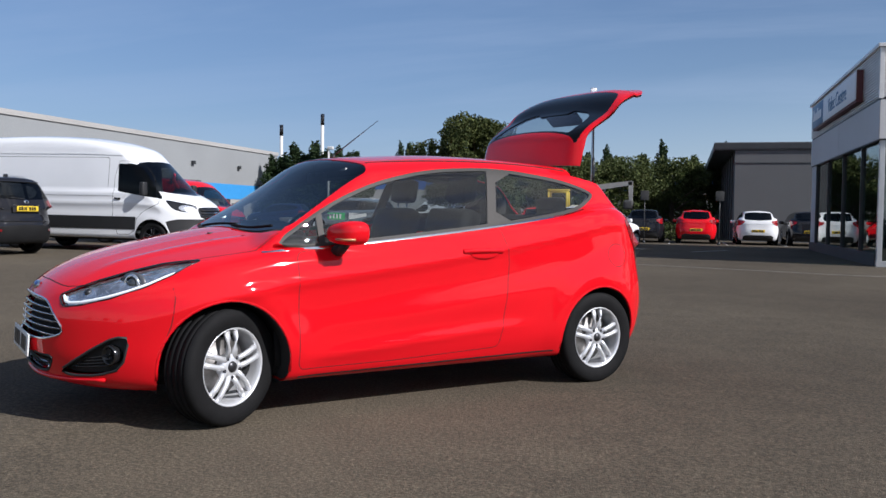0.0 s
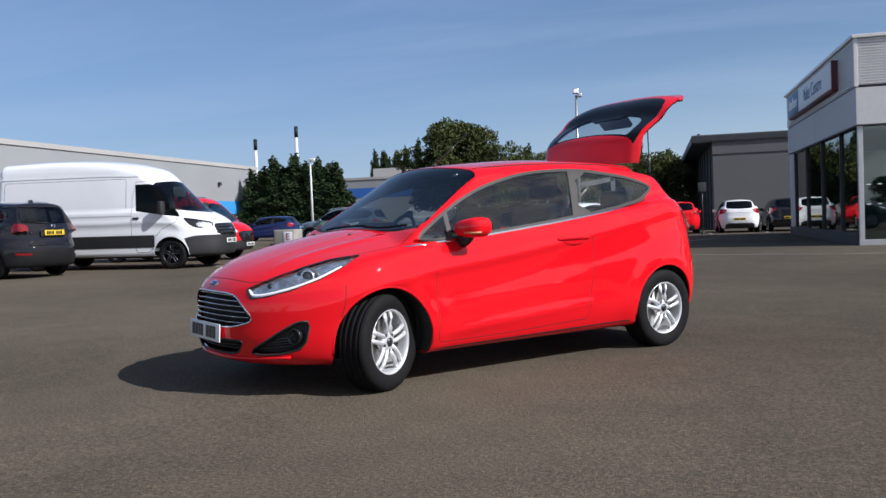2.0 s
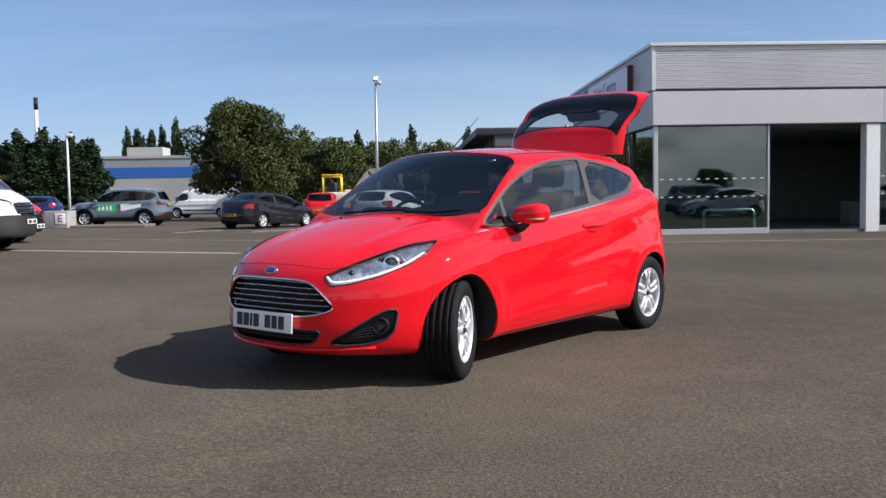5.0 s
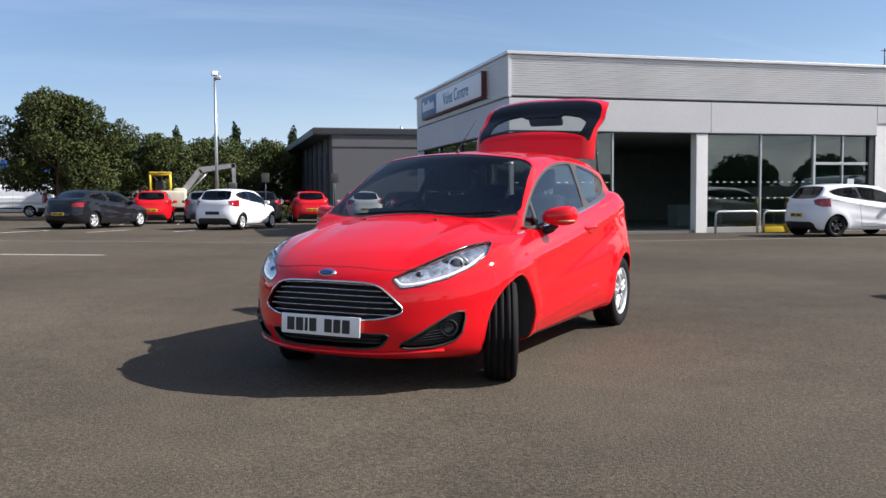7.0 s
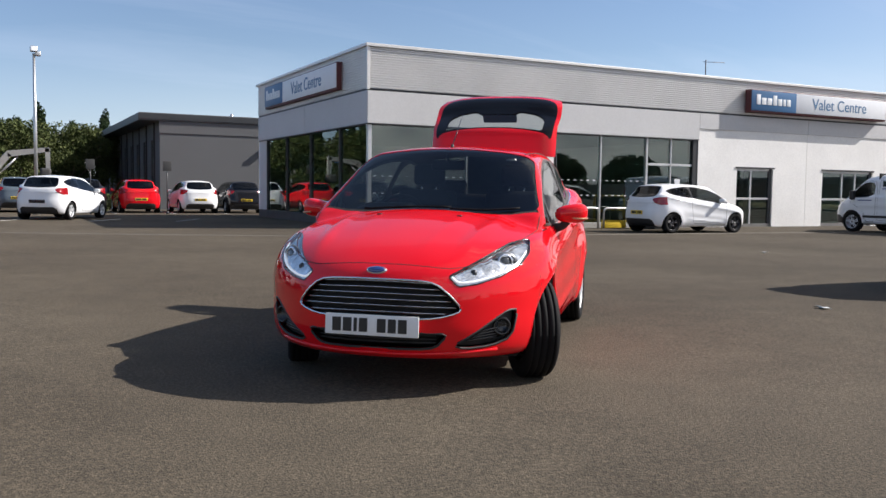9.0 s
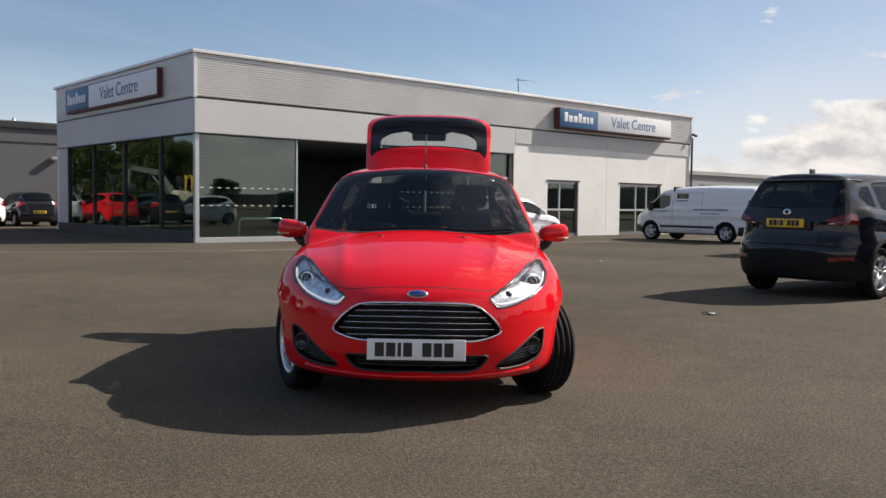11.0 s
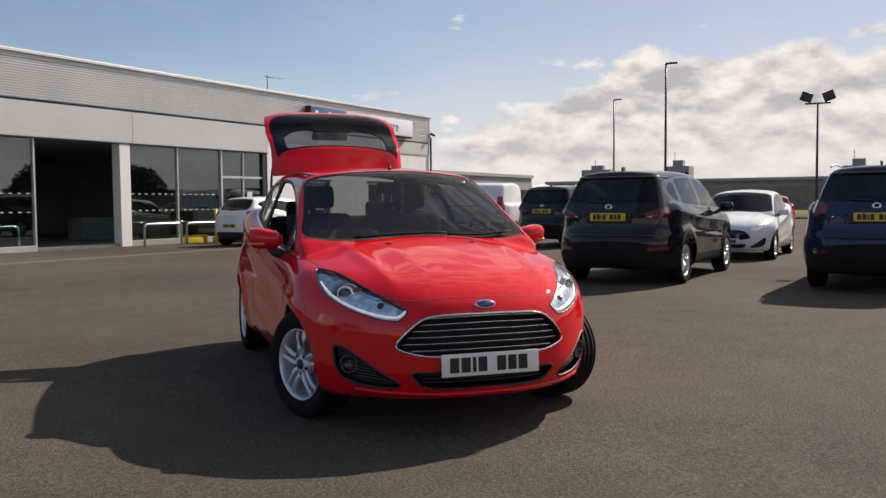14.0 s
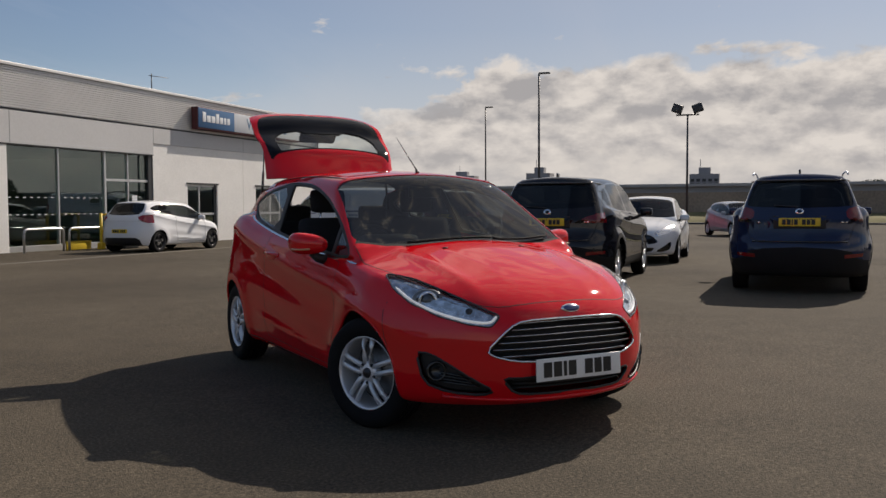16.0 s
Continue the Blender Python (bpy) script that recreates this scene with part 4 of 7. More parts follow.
BONNET = smooth_loop([(-0.1, -1.958), (0.2, -1.950), (0.36, -1.922), (0.46, -1.865), (0.57, -1.74), (0.67, -1.50), (0.735, -1.15), (0.735, -0.92), (0.5, -0.985), (-0.1, -1.02)], 1)
HEADLAMP = round_corners([(-1.105, 0.648), (-1.065, 0.594), (-0.95, 0.608), (-0.80, 0.643), (-0.64, 0.700), (-0.53, 0.760), (-0.44, 0.832), (-0.52, 0.826), (-0.62, 0.812), (-0.75, 0.776), (-0.90, 0.727), (-1.02, 0.683)], 0.02, 3)
GRILLE = smooth_loop([(-0.2, 0.630), (0.22, 0.628), (0.325, 0.613), (0.40, 0.553), (0.458, 0.480), (0.44, 0.456), (0.34, 0.429), (0.2, 0.423), (-0.2, 0.423)], 1)
INTAKE = smooth_loop([(-0.2, 0.356), (0.36, 0.350), (0.39, 0.335), (0.33, 0.268), (0.24, 0.258), (-0.2, 0.258)], 1)
FOG = smooth_loop([(-1.085, 0.280), (-1.02, 0.258), (-0.86, 0.268), (-0.725, 0.310), (-0.685, 0.462), (-0.76, 0.462), (-0.87, 0.405), (-0.97, 0.345)], 1)
TAIL = smooth_loop([(1.50, 1.075), (1.60, 1.06), (1.74, 0.94), (1.80, 0.80), (1.77, 0.76), (1.70, 0.80), (1.60, 0.93)], 1)
LID = round_corners([(-0.2, 1.7), (0.555, 1.7), (0.565, 1.3), (0.585, 1.08), (0.560, 0.92), (0.51, 0.78), (0.41, 0.70), (-0.2, 0.69)], 0.08)
LID_GLASS = round_corners([(-0.2, 1.375), (0.440, 1.372), (0.443, 1.24), (0.425, 1.19), (0.36, 1.15), (0.20, 1.135), (0.155, 1.165), (-0.2, 1.172)], 0.03)
LID_SEAL = round_corners([(-0.2, 1.388), (0.532, 1.385), (0.545, 1.08), (0.49, 0.985), (-0.2, 0.955)], 0.05)
BUMPER = [(-2.3, 0.0), (-1.58, 0.0), (-1.58, 0.34), (-1.52, 0.52), (-1.50, 0.66), (-1.62, 0.70), (-1.86, 0.62), (-1.95, 0.665), (-1.99, 0.72), (-2.3, 0.72)]


def arch(y, r=0.335, z=0.30):
    return [(y + r * math.cos(q), z + r * math.sin(q)) for q in (2 * math.pi * k / 44 for k in range(44))]


def wheel(parent, at, side, steer=0.0, r=0.298, w=0.195, style="alloy", rim_mat=None, spoke_n=5, fine=True):
    """A wheel with its tyre, rim, spokes and brake disc; the rim's face towards +x (side 1) or -x."""
    hub = new("wheel")
    hub.parent = parent
    hub.matrix_basis = pose(*at, 0, 0, steer) @ (Matrix() if side > 0 else pose(0, 0, 0, 0, 0, 180))
    rim_mat = rim_mat or alloy
    h, rr = w / 2, r * 0.655
    tyre = [(rr, -h * 0.86), (rr * 1.05, -h * 0.93), (r * 0.82, -h * 1.02), (r * 0.93, -h * 0.98), (r * 0.975, -h * 0.86)]
    for k in range(4):
        c = -h * 0.60 + k * h * 0.40
        if fine:
            tyre += [(r, c - h * 0.155), (r, c - 0.005 - h * 0.0), (r * 0.972, c - 0.004 + h * 0.0), (r * 0.972, c + 0.004), (r, c + 0.005)]
    tyre += [(r, h * 0.72), (r * 0.975, h * 0.86), (r * 0.93, h * 0.98), (r * 0.82, h * 1.02), (rr * 1.05, h * 0.93), (rr, h * 0.86)]
    part("tyre", lathe_bm(tyre, 72 if fine else 32), rubber, hub)
    rim = [(rr * 0.90, -h * 0.8), (rr * 0.93, h * 0.60), (rr * 0.955, h * 0.82), (rr * 1.0, h * 0.92), (rr * 1.015, h * 0.90), (rr * 0.985, h * 0.72)]
    part("rim", lathe_bm(rim, 72 if fine else 32), rim_mat, hub)
    part("brake_disc", cyl_bm(rr * 0.72, 0.02, (-0.005, 0, 0), "x", 32), disc_steel if fine else dark_void, hub)
    part("backing", cyl_bm(rr * 0.91, 0.01, (-h * 0.5, 0, 0), "x", 32), dark_void, hub)
    bm = bmesh.new()
    face = h * 0.62
    for k in range(spoke_n):
        q0 = 2 * math.pi * k / spoke_n + 0.31
        pair = (-1, 1) if style == "alloy" else (0,)
        for s in pair:
            pts = []
            for u in (0.0, 0.35, 0.7, 1.0):
                rad = rr * (0.18 + 0.79 * u)
                off = s * rr * (0.105 + 0.035 * u)
                pts.append((face + 0.020 * math.sin(u * 2.6) - 0.012 * u, rad * math.cos(q0) - off * math.sin(q0), rad * math.sin(q0) + off * math.cos(q0)))
            wd = (0.016, 0.0145, 0.014, 0.0165) if style == "alloy" else (0.03, 0.026, 0.026, 0.03)
            tube_bm(pts, [q * r / 0.298 for q in wd], 8, bm=bm)
    part("spoke", bm, rim_mat, hub)
    part("hub_plate", lathe_bm([(0.001, face + 0.018), (rr * 0.22, face + 0.016), (rr * 0.32, face + 0.008), (rr * 0.33, face - 0.03)], 32), rim_mat, hub)
    part("centre_cap", lathe_bm([(0.001, face + 0.026), (rr * 0.13, face + 0.024), (rr * 0.15, face + 0.014)], 24), dark_alloy if fine else gloss_black, hub)
    if fine:
        for k in range(5):
            a = 2 * math.pi * (k + 0.5) / 5 + 0.31
            part("wheel_nut", cyl_bm(0.009, 0.02, (face + 0.010, 0.052 * math.cos(a), 0.052 * math.sin(a)), "x", 6), dark_alloy, hub)
    return hub


def plate(parent, m, size, colour, bars, name="number_plate"):
    """A number plate; its writing as plain bars."""
    p = part(name, box_bm((size[0], 0.008, size[1]), bevel=0.003), colour, parent)
    p.matrix_basis = m
    x = -size[0] * 0.42
    for wbar in bars:
        if wbar > 0:
            part("bar", box_bm((wbar, 0.003, size[1] * 0.66), (x + wbar / 2, -0.0052, 0)), plate_ink, p, smooth=False)
        x += abs(wbar) + 0.012
    return p


PLATE_BARS = (0.048, 0.048, 0.018, 0.046, -0.03, 0.048, 0.044, 0.048)


def seat(parent, x, y, z, fab, name="front_seat"):
    s = new(name)
    s.parent = parent
    s.matrix_basis = pose(x, y, z)
    part("cushion", box_bm((0.50, 0.52, 0.16), (0, 0, 0.0), 0.05), fab, s)
    part("backrest", box_bm((0.48, 0.14, 0.62), (0, 0.34, 0.34), 0.06, Matrix.Rotation(radians(-17), 3, "X")), fab, s)
    part("headrest", box_bm((0.26, 0.09, 0.17), (0, 0.47, 0.76), 0.04, Matrix.Rotation(radians(-10), 3, "X")), fab, s)
    for k in (-0.06, 0.06):
        part("headrest_rod", cyl_bm(0.006, 0.14, (x * 0 + k, 0.455, 0.64), n=8), chrome, s)
    return s


def steering_wheel(parent, at):
    w = new("steering_wheel")
    w.parent = parent
    w.matrix_basis = pose(*at, 65, 0, 0)
    ring = [(0.185 * math.cos(q), 0.185 * math.sin(q), 0) for q in (2 * math.pi * k / 32 for k in range(32))]
    part("ring", tube_bm(ring, 0.014, 8, True), plastic, w)
    part("boss", box_bm((0.19, 0.13, 0.05), (0, 0, -0.01), 0.02), plastic, w)
    for a in (0, 180, 270):
        part("arm", box_bm((0.11, 0.035, 0.015), (0.12 * math.cos(radians(a)), 0.12 * math.sin(radians(a)), 0), 0.005, Matrix.Rotation(radians(a), 3, "Z")), plastic, w)


def hero():
    car = empty("hatchback_car", GROUND_TILT @ pose(0.015, -0.013, 0, 0, 0, -41.3), "bright red three-door hatchback with its tailgate raised, parked on asphalt", "car")
    B = Body(HATCH)
    bm = B.mesh()
    roof_faces = [f for f in bm.faces if f.calc_center_median().z > 1.25 and f.calc_center_median().y > 1.0]
    geom = list({v for f in roof_faces for v in f.verts}) + list({e for f in roof_faces for e in f.edges}) + roof_faces
    bmesh.ops.bisect_plane(bm, geom=geom, dist=1e-5, plane_co=(0, 1.20, 0), plane_no=(0, 1, 0))
    side = lambda c: c[0] > 0.45
    front = lambda c: c[1] < -1.5
    corner = lambda c: c[1] < -1.2 and c[0] > 0.2
    lid = lambda c: c[1] > 1.20
    regions = [
        ("wheel_arch", "x", arch(-1.245), lambda c: c[0] > 0.4 and c[2] < 0.75),
        ("wheel_arch", "x", arch(1.245), lambda c: c[0] > 0.4 and c[2] < 0.75),
        ("headlamp", "d", HEADLAMP, corner),
        ("grille", "y", GRILLE, front), ("intake", "y", INTAKE, front), ("fog", "d", FOG, corner),
        ("lid_glass", "r", LID_GLASS, lambda c: c[1] > 1.36), ("lid_seal", "r", LID_SEAL, lambda c: c[1] > 1.36), ("tail_lamp", "x", TAIL, side), ("lid", "r", LID, lid),
        ("quarter_light", "x", WIN_LIGHT, side), ("door_glass", "x", WIN_DOOR, side), ("rear_glass", "x", WIN_REAR, side), ("window_trim", "x", WIN_OUT, side),
        ("windscreen", "z", SCREEN, lambda c: c[2] > 0.88), ("cowl", "z", COWL, lambda c: c[2] > 0.85),
        ("bonnet", "z", BONNET, lambda c: c[2] > 0.6), ("door", "x", DOOR, side), ("bumper", "x", BUMPER, lambda c: c[1] < -1.45)]
    V, R = carve(B, bm, regions)
    bm.free()
    sp = lambda name, key, m, **k: skin_part(name, B, V, R[key], m, car, **k)
    sp("body_shell", "shell", red_paint, thick=0.012)
    # near-black sheet inside roof and pillars, with the cabin's shade in its colour
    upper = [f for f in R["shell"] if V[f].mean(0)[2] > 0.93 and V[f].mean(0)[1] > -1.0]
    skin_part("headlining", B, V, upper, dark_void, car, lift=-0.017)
    sp("bonnet", "bonnet", red_paint)
    sp("front_bumper", "bumper", red_paint, thick=0.02)
    sp("cowl", "cowl", dark_void, lift=-0.004)
    sp("windscreen", "windscreen", screen_glass, lift=-0.004)
    for sd, nm in ((1, "nearside"), (-1, "offside")):
        sp("door", "door", red_paint, side=sd)
        sp("window_trim", "window_trim", frame_grey, side=sd, lift=-0.002, thick=0.02)
        sp("quarter_light", "quarter_light", win_glass, side=sd, lift=-0.006)
        if sd > 0:
            sp("door_window", "door_glass", win_glass, side=sd, lift=-0.006)
        sp("rear_side_window", "rear_glass", win_glass, side=sd, lift=-0.006)
        sp("tail_lamp", "tail_lamp", tail_red, side=sd, lift=0.003)
        # lamps
        lamp = sp("headlamp", "headlamp", clear_lens, side=sd, label="clear wraparound headlamp with a projector lens")
        skin_part("reflector", B, V, R["headlamp"], lamp_silver, lamp, side=sd, lift=-0.016)
        rim = [np.asarray(p) for p in HEADLAMP]
        mid = np.mean(rim, 0)
        c3 = B.on("d", [mid + np.array((0.055, 0.012))], lift=-0.022)[0] * np.array((sd, 1, 1))
        n3 = Vector((0.55 * sd, -0.83, 0.05)).normalized()
        rotn = n3.to_track_quat("Z", "Y").to_matrix()
        b2 = lathe_bm([(0.050, 0.006), (0.062, 0.004), (0.066, -0.004), (0.050, -0.014)], 28, axis="z")
        b2.transform(Matrix.Translation(c3) @ rotn.to_4x4() @ Matrix.Diagonal((1.25, 0.86, 1, 1)))
        part("projector_bezel", b2, lamp_bezel, lamp)
        b2 = lathe_bm([(0.036, 0.012), (0.044, 0.014), (0.050, 0.004), (0.040, -0.02)], 28, axis="z")
        b2.transform(Matrix.Translation(c3) @ rotn.to_4x4())
        part("projector_ring", b2, lamp_silver, lamp)
        b2 = bmesh.new()
        bmesh.ops.create_uvsphere(b2, u_segments=20, v_segments=12, radius=0.032)
        b2.transform(Matrix.Translation(c3) @ rotn.to_4x4() @ Matrix.Diagonal((1, 1, 0.6, 1)))
        part("projector_lens", b2, projector_dark, lamp)
        c4 = B.on("d", [mid + np.array((-0.17, -0.040))], lift=-0.024)[0] * np.array((sd, 1, 1))
        b2 = bmesh.new()
        bmesh.ops.create_uvsphere(b2, u_segments=16, v_segments=10, radius=0.020)
        b2.transform(Matrix.Translation(c4))
        part("indicator_bulb", b2, dark_alloy, lamp)
        strip = [(-1.085, 0.650), (-1.06, 0.615), (-0.95, 0.624), (-0.80, 0.659), (-0.64, 0.716), (-0.53, 0.778)]
        S = B.on("d", smooth_loop(strip, 2, False), lift=-0.010) * np.array((sd, 1, 1))
        part("daytime_strip", tube_bm(S, [0.0065] * (len(S) - 4) + [0.006, 0.005, 0.004, 0.003], 8), led_white, lamp)
        rimline = B.on("d", HEADLAMP, lift=-0.001) * np.array((sd, 1, 1))
        part("lamp_bezel", tube_bm(rimline, 0.0045, 5, True), gloss_black, lamp)
        # fog recess
        fog = sp("fog_recess", "fog", plastic, side=sd, lift=-0.035)
        ribs = []
        for zz in (0.296, 0.312, 0.330, 0.348):
            u1 = -0.80
            u0 = -1.02 + (zz - 0.29) * 1.6
            S = B.on("d", [(u0 + (u1 - u0) * k / 6, zz + 0.02 * k / 6) for k in range(7)], lift=-0.022) * np.array((sd, 1, 1))
            part("rib", tube_bm(S, 0.004, 5), gloss_black, fog)
        fc = Vector(B.on("d", [(-0.790, 0.372)], lift=-0.018)[0] * np.array((sd, 1, 1)))
        fr = Vector((0.45 * sd, -0.9, 0)).to_track_quat("Z", "Y").to_matrix().to_4x4()
        b2 = lathe_bm([(0.047, -0.03), (0.050, 0.008), (0.044, 0.014), (0.038, 0.008), (0.036, -0.01), (0.001, -0.012)], 28, axis="z")
        b2.transform(Matrix.Translation(fc) @ fr)
        part("fog_lamp_ring", b2, gloss_black, fog, "black fog lamp ring")
        b2 = lathe_bm([(0.001, 0.006), (0.02, 0.004), (0.037, -0.004)], 24, axis="z")
        b2.transform(Matrix.Translation(fc) @ fr)
        part("fog_lamp_lens", b2, clear_lens, fog)
        S = B.on("d", FOG, lift=-0.002) * np.array((sd, 1, 1))
        part("recess_edge", tube_bm(S, 0.007, 6, True), plastic, fog)
        # seals, shut lines, bright strip
        ribbon(B, "x", DOOR, 0.0045, 0.0012, gap_crease_red, "door_shut_line", car, mirror=sd)
        belt = [(-1.05, 0.868), (-0.4, 0.921), (0.42, 1.008), (1.02, 1.091), (1.20, 1.132)]
        ribbon(B, "x", smooth_loop(belt, 2, False), 0.013, 0.004, chrome, "chrome_strip", car, closed=False, mirror=sd)
        for nm2, yc in (("front_arch_edge", -1.245), ("rear_arch_edge", 1.245)):
            edge = [p for p in arch(yc, 0.336) if p[1] > 0.235]
            k0 = max(range(len(edge)), key=lambda k: math.hypot(edge[k][0] - edge[k - 1][0], edge[k][1] - edge[k - 1][1]))
            edge = edge[k0:] + edge[:k0]
            S = B.on("x", edge, lift=-0.006) * np.array((sd, 1, 1))
            part(nm2, tube_bm(S, 0.009, 6), red_paint, car)
            b2 = bmesh.new()
            rows = []
            for q in range(33):
                a = math.pi * q / 32 * 1.25 - 0.39
                rows.append([b2.verts.new((sd * xx, yc + 0.335 * math.cos(a), 0.30 + 0.335 * math.sin(a))) for xx in (0.84, 0.70, 0.50)])
            for a_, b_ in zip(rows, rows[1:]):
                for q in range(2):
                    b2.faces.new((a_[q], a_[q + 1], b_[q + 1], b_[q]))
            outer = [v for v in b2.verts if abs(v.co.x) > 0.8]
            for v, p in zip(outer, B.on("x", [(v.co.y, v.co.z) for v in outer])):
                v.co.x = sd * (min(max(p[0], 0.7), 0.86) - 0.006)
            part("arch_liner", b2, dark_void, car)
        # door handle
        hs = B.on("x", [(0.16, 0.862), (0.22, 0.868), (0.34, 0.872), (0.44, 0.872)], lift=0.009) * np.array((sd, 1, 1))
        hs[0] -= np.array((0.014 * sd, 0, 0))
        hs[-1] -= np.array((0.014 * sd, 0, 0))
        part("door_handle", tube_bm(smooth_loop(hs, 2, False), 0.015, 8, flat=1.0), red_paint, car)
        dish = B.on("x", [(0.30, 0.855)], lift=0.002)[0] * np.array((sd, 1, 1))
        b2 = bmesh.new()
        bmesh.ops.create_uvsphere(b2, u_segments=20, v_segments=10, radius=1)
        b2.transform(Matrix.Translation(dish) @ Matrix.Diagonal((0.004, 0.10, 0.030, 1)))
        part("handle_dish", b2, red_paint, car)
        # mirror
        mir = new("door_mirror")
        mir.parent = car
        mir.matrix_basis = pose(sd * 0.900, -0.625, 0.972)
        b2 = bmesh.new()
        bmesh.ops.create_uvsphere(b2, u_segments=28, v_segments=18, radius=1)
        for v in b2.verts:
            x, y, z = v.co
            x, y, z = [math.copysign(abs(c) ** 0.72, c) for c in (x, y, z)]
            y = min(y, 0.55)
            v.co = (x * 0.104 * sd, y * 0.085 + 0.03 * x, z * (0.062 + 0.010 * x) + 0.006 * x)
        if sd < 0:
            bmesh.ops.reverse_faces(b2, faces=b2.faces[:])
        part("mirror_housing", b2, red_paint, mir)
        part("mirror_glass", box_bm((0.165, 0.004, 0.095), (0, 0.050, 0.0), 0.001), chrome, mir)
        part("mirror_foot", tube_bm([(-0.03 * sd, 0.0, -0.05), (-0.06 * sd, -0.01, -0.085), (-0.115 * sd, -0.02, -0.10)], [0.030, 0.028, 0.034], 10), plastic, mir)
        part("indicator", tube_bm([(0.015 * sd, -0.078, -0.030), (0.07 * sd, -0.060, -0.032), (0.103 * sd, -0.010, -0.030)], 0.007, 6), amber, mir)
    # shut lines across the middle
    half = [(0.0, -1.957)] + sorted([p for p in BONNET if p[0] > 0.02 and p[1] < -1.2], key=lambda p: p[1]) + [(0.735, -1.10), (0.735, -0.95)]
    ribbon(B, "z", half, 0.006, 0.001, gap_crease_red, "bonnet_shut_line", car, closed=False)
    for sd in (1, -1):
        ribbon(B, "x", [(-1.575, 0.36), (-1.52, 0.52), (-1.50, 0.655), (-1.505, 0.70)], 0.005, 0.001, gap_crease_red, "bumper_shut_line", car, closed=False, mirror=sd)
        S = B.on("z", [(0.545 - 0.02 * abs(k / 12 - 0.4), -0.34 + 1.50 * k / 12) for k in range(13)], lift=0.0) * np.array((sd, 1, 1))
        part("roof_joint", tube_bm(S, 0.0045, 5), dark_void, car)
        ribbon(B, "x", [(-0.86, 0.215), (0.86, 0.240)], 0.010, 0.002, plastic, "sill_edge", car, closed=False, mirror=sd)
    fc = [(1.40 + 0.085 * math.cos(q), 0.835 + 0.075 * math.sin(q)) for q in (2 * math.pi * k / 28 for k in range(28))]
    ribbon(B, "x", fc, 0.004, 0.001, gap_crease_red, "fuel_flap_line", car, mirror=1)
    # grille
    g = sp("grille", "grille", dark_void, lift=-0.05, label="black slatted grille with a chrome surround")
    full = [p for p in GRILLE if p[0] > 0]
    full = full + [(-x, z) for x, z in reversed(full)]
    S = B.on("y", full, lift=0.002)
    part("grille_surround", tube_bm(S, 0.0058, 8, True), chrome, g, "chrome grille surround")
    for k in range(6):
        zz = 0.448 + 0.0330 * k
        reach = np.interp(zz, [0.42, 0.456, 0.48, 0.553, 0.613, 0.64], [0.34, 0.43, 0.45, 0.395, 0.32, 0.2]) - 0.012
        S = B.on("y", [(-reach + 2 * reach * q / 24, zz + 0.010 * (1 - (2 * q / 24 - 1) ** 2)) for q in range(25)], lift=-0.014)
        bar = tube_bm(S, 0.0085, 6, flat=0.8)
        part("grille_slat", bar, gloss_black, g)
        S2 = S + np.array((0, -0.0075, 0.0035))
        part("slat_edge", tube_bm(S2, 0.0020, 5), chrome, g)
    it = sp("lower_intake", "intake", dark_void, lift=-0.06)
    for k in range(3):
        zz = 0.283 + 0.022 * k
        S = B.on("y", [(-0.34 + 0.68 * q / 16, zz) for q in range(17)], lift=-0.03)
        part("intake_slat", tube_bm(S, 0.005, 5), plastic, it)
    S = B.on("y", [(x, z) for x, z in INTAKE if x > 0] + [(-x, z) for x, z in reversed(INTAKE) if x > 0], lift=-0.002)
    part("intake_edge", tube_bm(S, 0.007, 6, True), plastic, it)
    splitter = B.on("y", [(-0.62 + 1.24 * q / 30, 0.235 + 0.015 * abs(2 * q / 30 - 1) ** 3) for q in range(31)], lift=0.004)
    part("front_lip", tube_bm(splitter, 0.010, 6), red_paint, car)
    plate(car, pose(0, -2.072, 0.386, -3), (0.52, 0.111), plate_white, PLATE_BARS)
    b2 = lathe_bm([(0.001, 0.010), (0.035, 0.009), (0.048, 0.004), (0.050, -0.004)], 32, axis="z")
    bc = B.on("y", [(0, 0.670)], lift=0.004)[0]
    b2.transform(Matrix.Translation(bc) @ pose(0, 0, 0, 62, 0, 0) @ Matrix.Diagonal((1.15, 0.48, 1, 1)))
    part("badge_rim", b2, chrome, car)
    b2 = lathe_bm([(0.001, 0.014), (0.036, 0.012), (0.041, 0.008)], 32, axis="z")
    b2.transform(Matrix.Translation(bc) @ pose(0, 0, 0, 62, 0, 0) @ Matrix.Diagonal((1.15, 0.44, 1, 1)))
    part("badge", b2, badge_blue, car)
    # washer jets, wipers, aerial
    for x in (-0.26, 0.26):
        j = B.on("z", [(x, -1.16)])[0]
        part("washer_jet", box_bm((0.03, 0.022, 0.012), j, 0.005), plastic, car)
    for x0, x1 in ((-0.42, 0.16), (0.16, 0.60)):
        S = B.on("z", [(x0 + (x1 - x0) * k / 10, -1.0 + 0.06 * ((x0 + (x1 - x0) * k / 10) / 0.7) ** 2 + 0.03 * k / 10) for k in range(11)], lift=0.012)
        part("wiper", tube_bm(S, 0.008, 6), rubber, car)
    ab = B.on("z", [(0, -0.30)])[0]
    a = part("aerial", tube_bm([ab + np.array((0, 0, -0.01)), ab + np.array((0, 0.02, 0.02))], [0.016, 0.010], 8), plastic, car)
    part("rod", tube_bm([ab + np.array((0, 0.02, 0.02)), ab + np.array((0, 0.33, 0.26))], [0.0045, 0.002], 6), gloss_black, a)
    # raised tailgate
    hinge = (0, 1.20, 1.437)
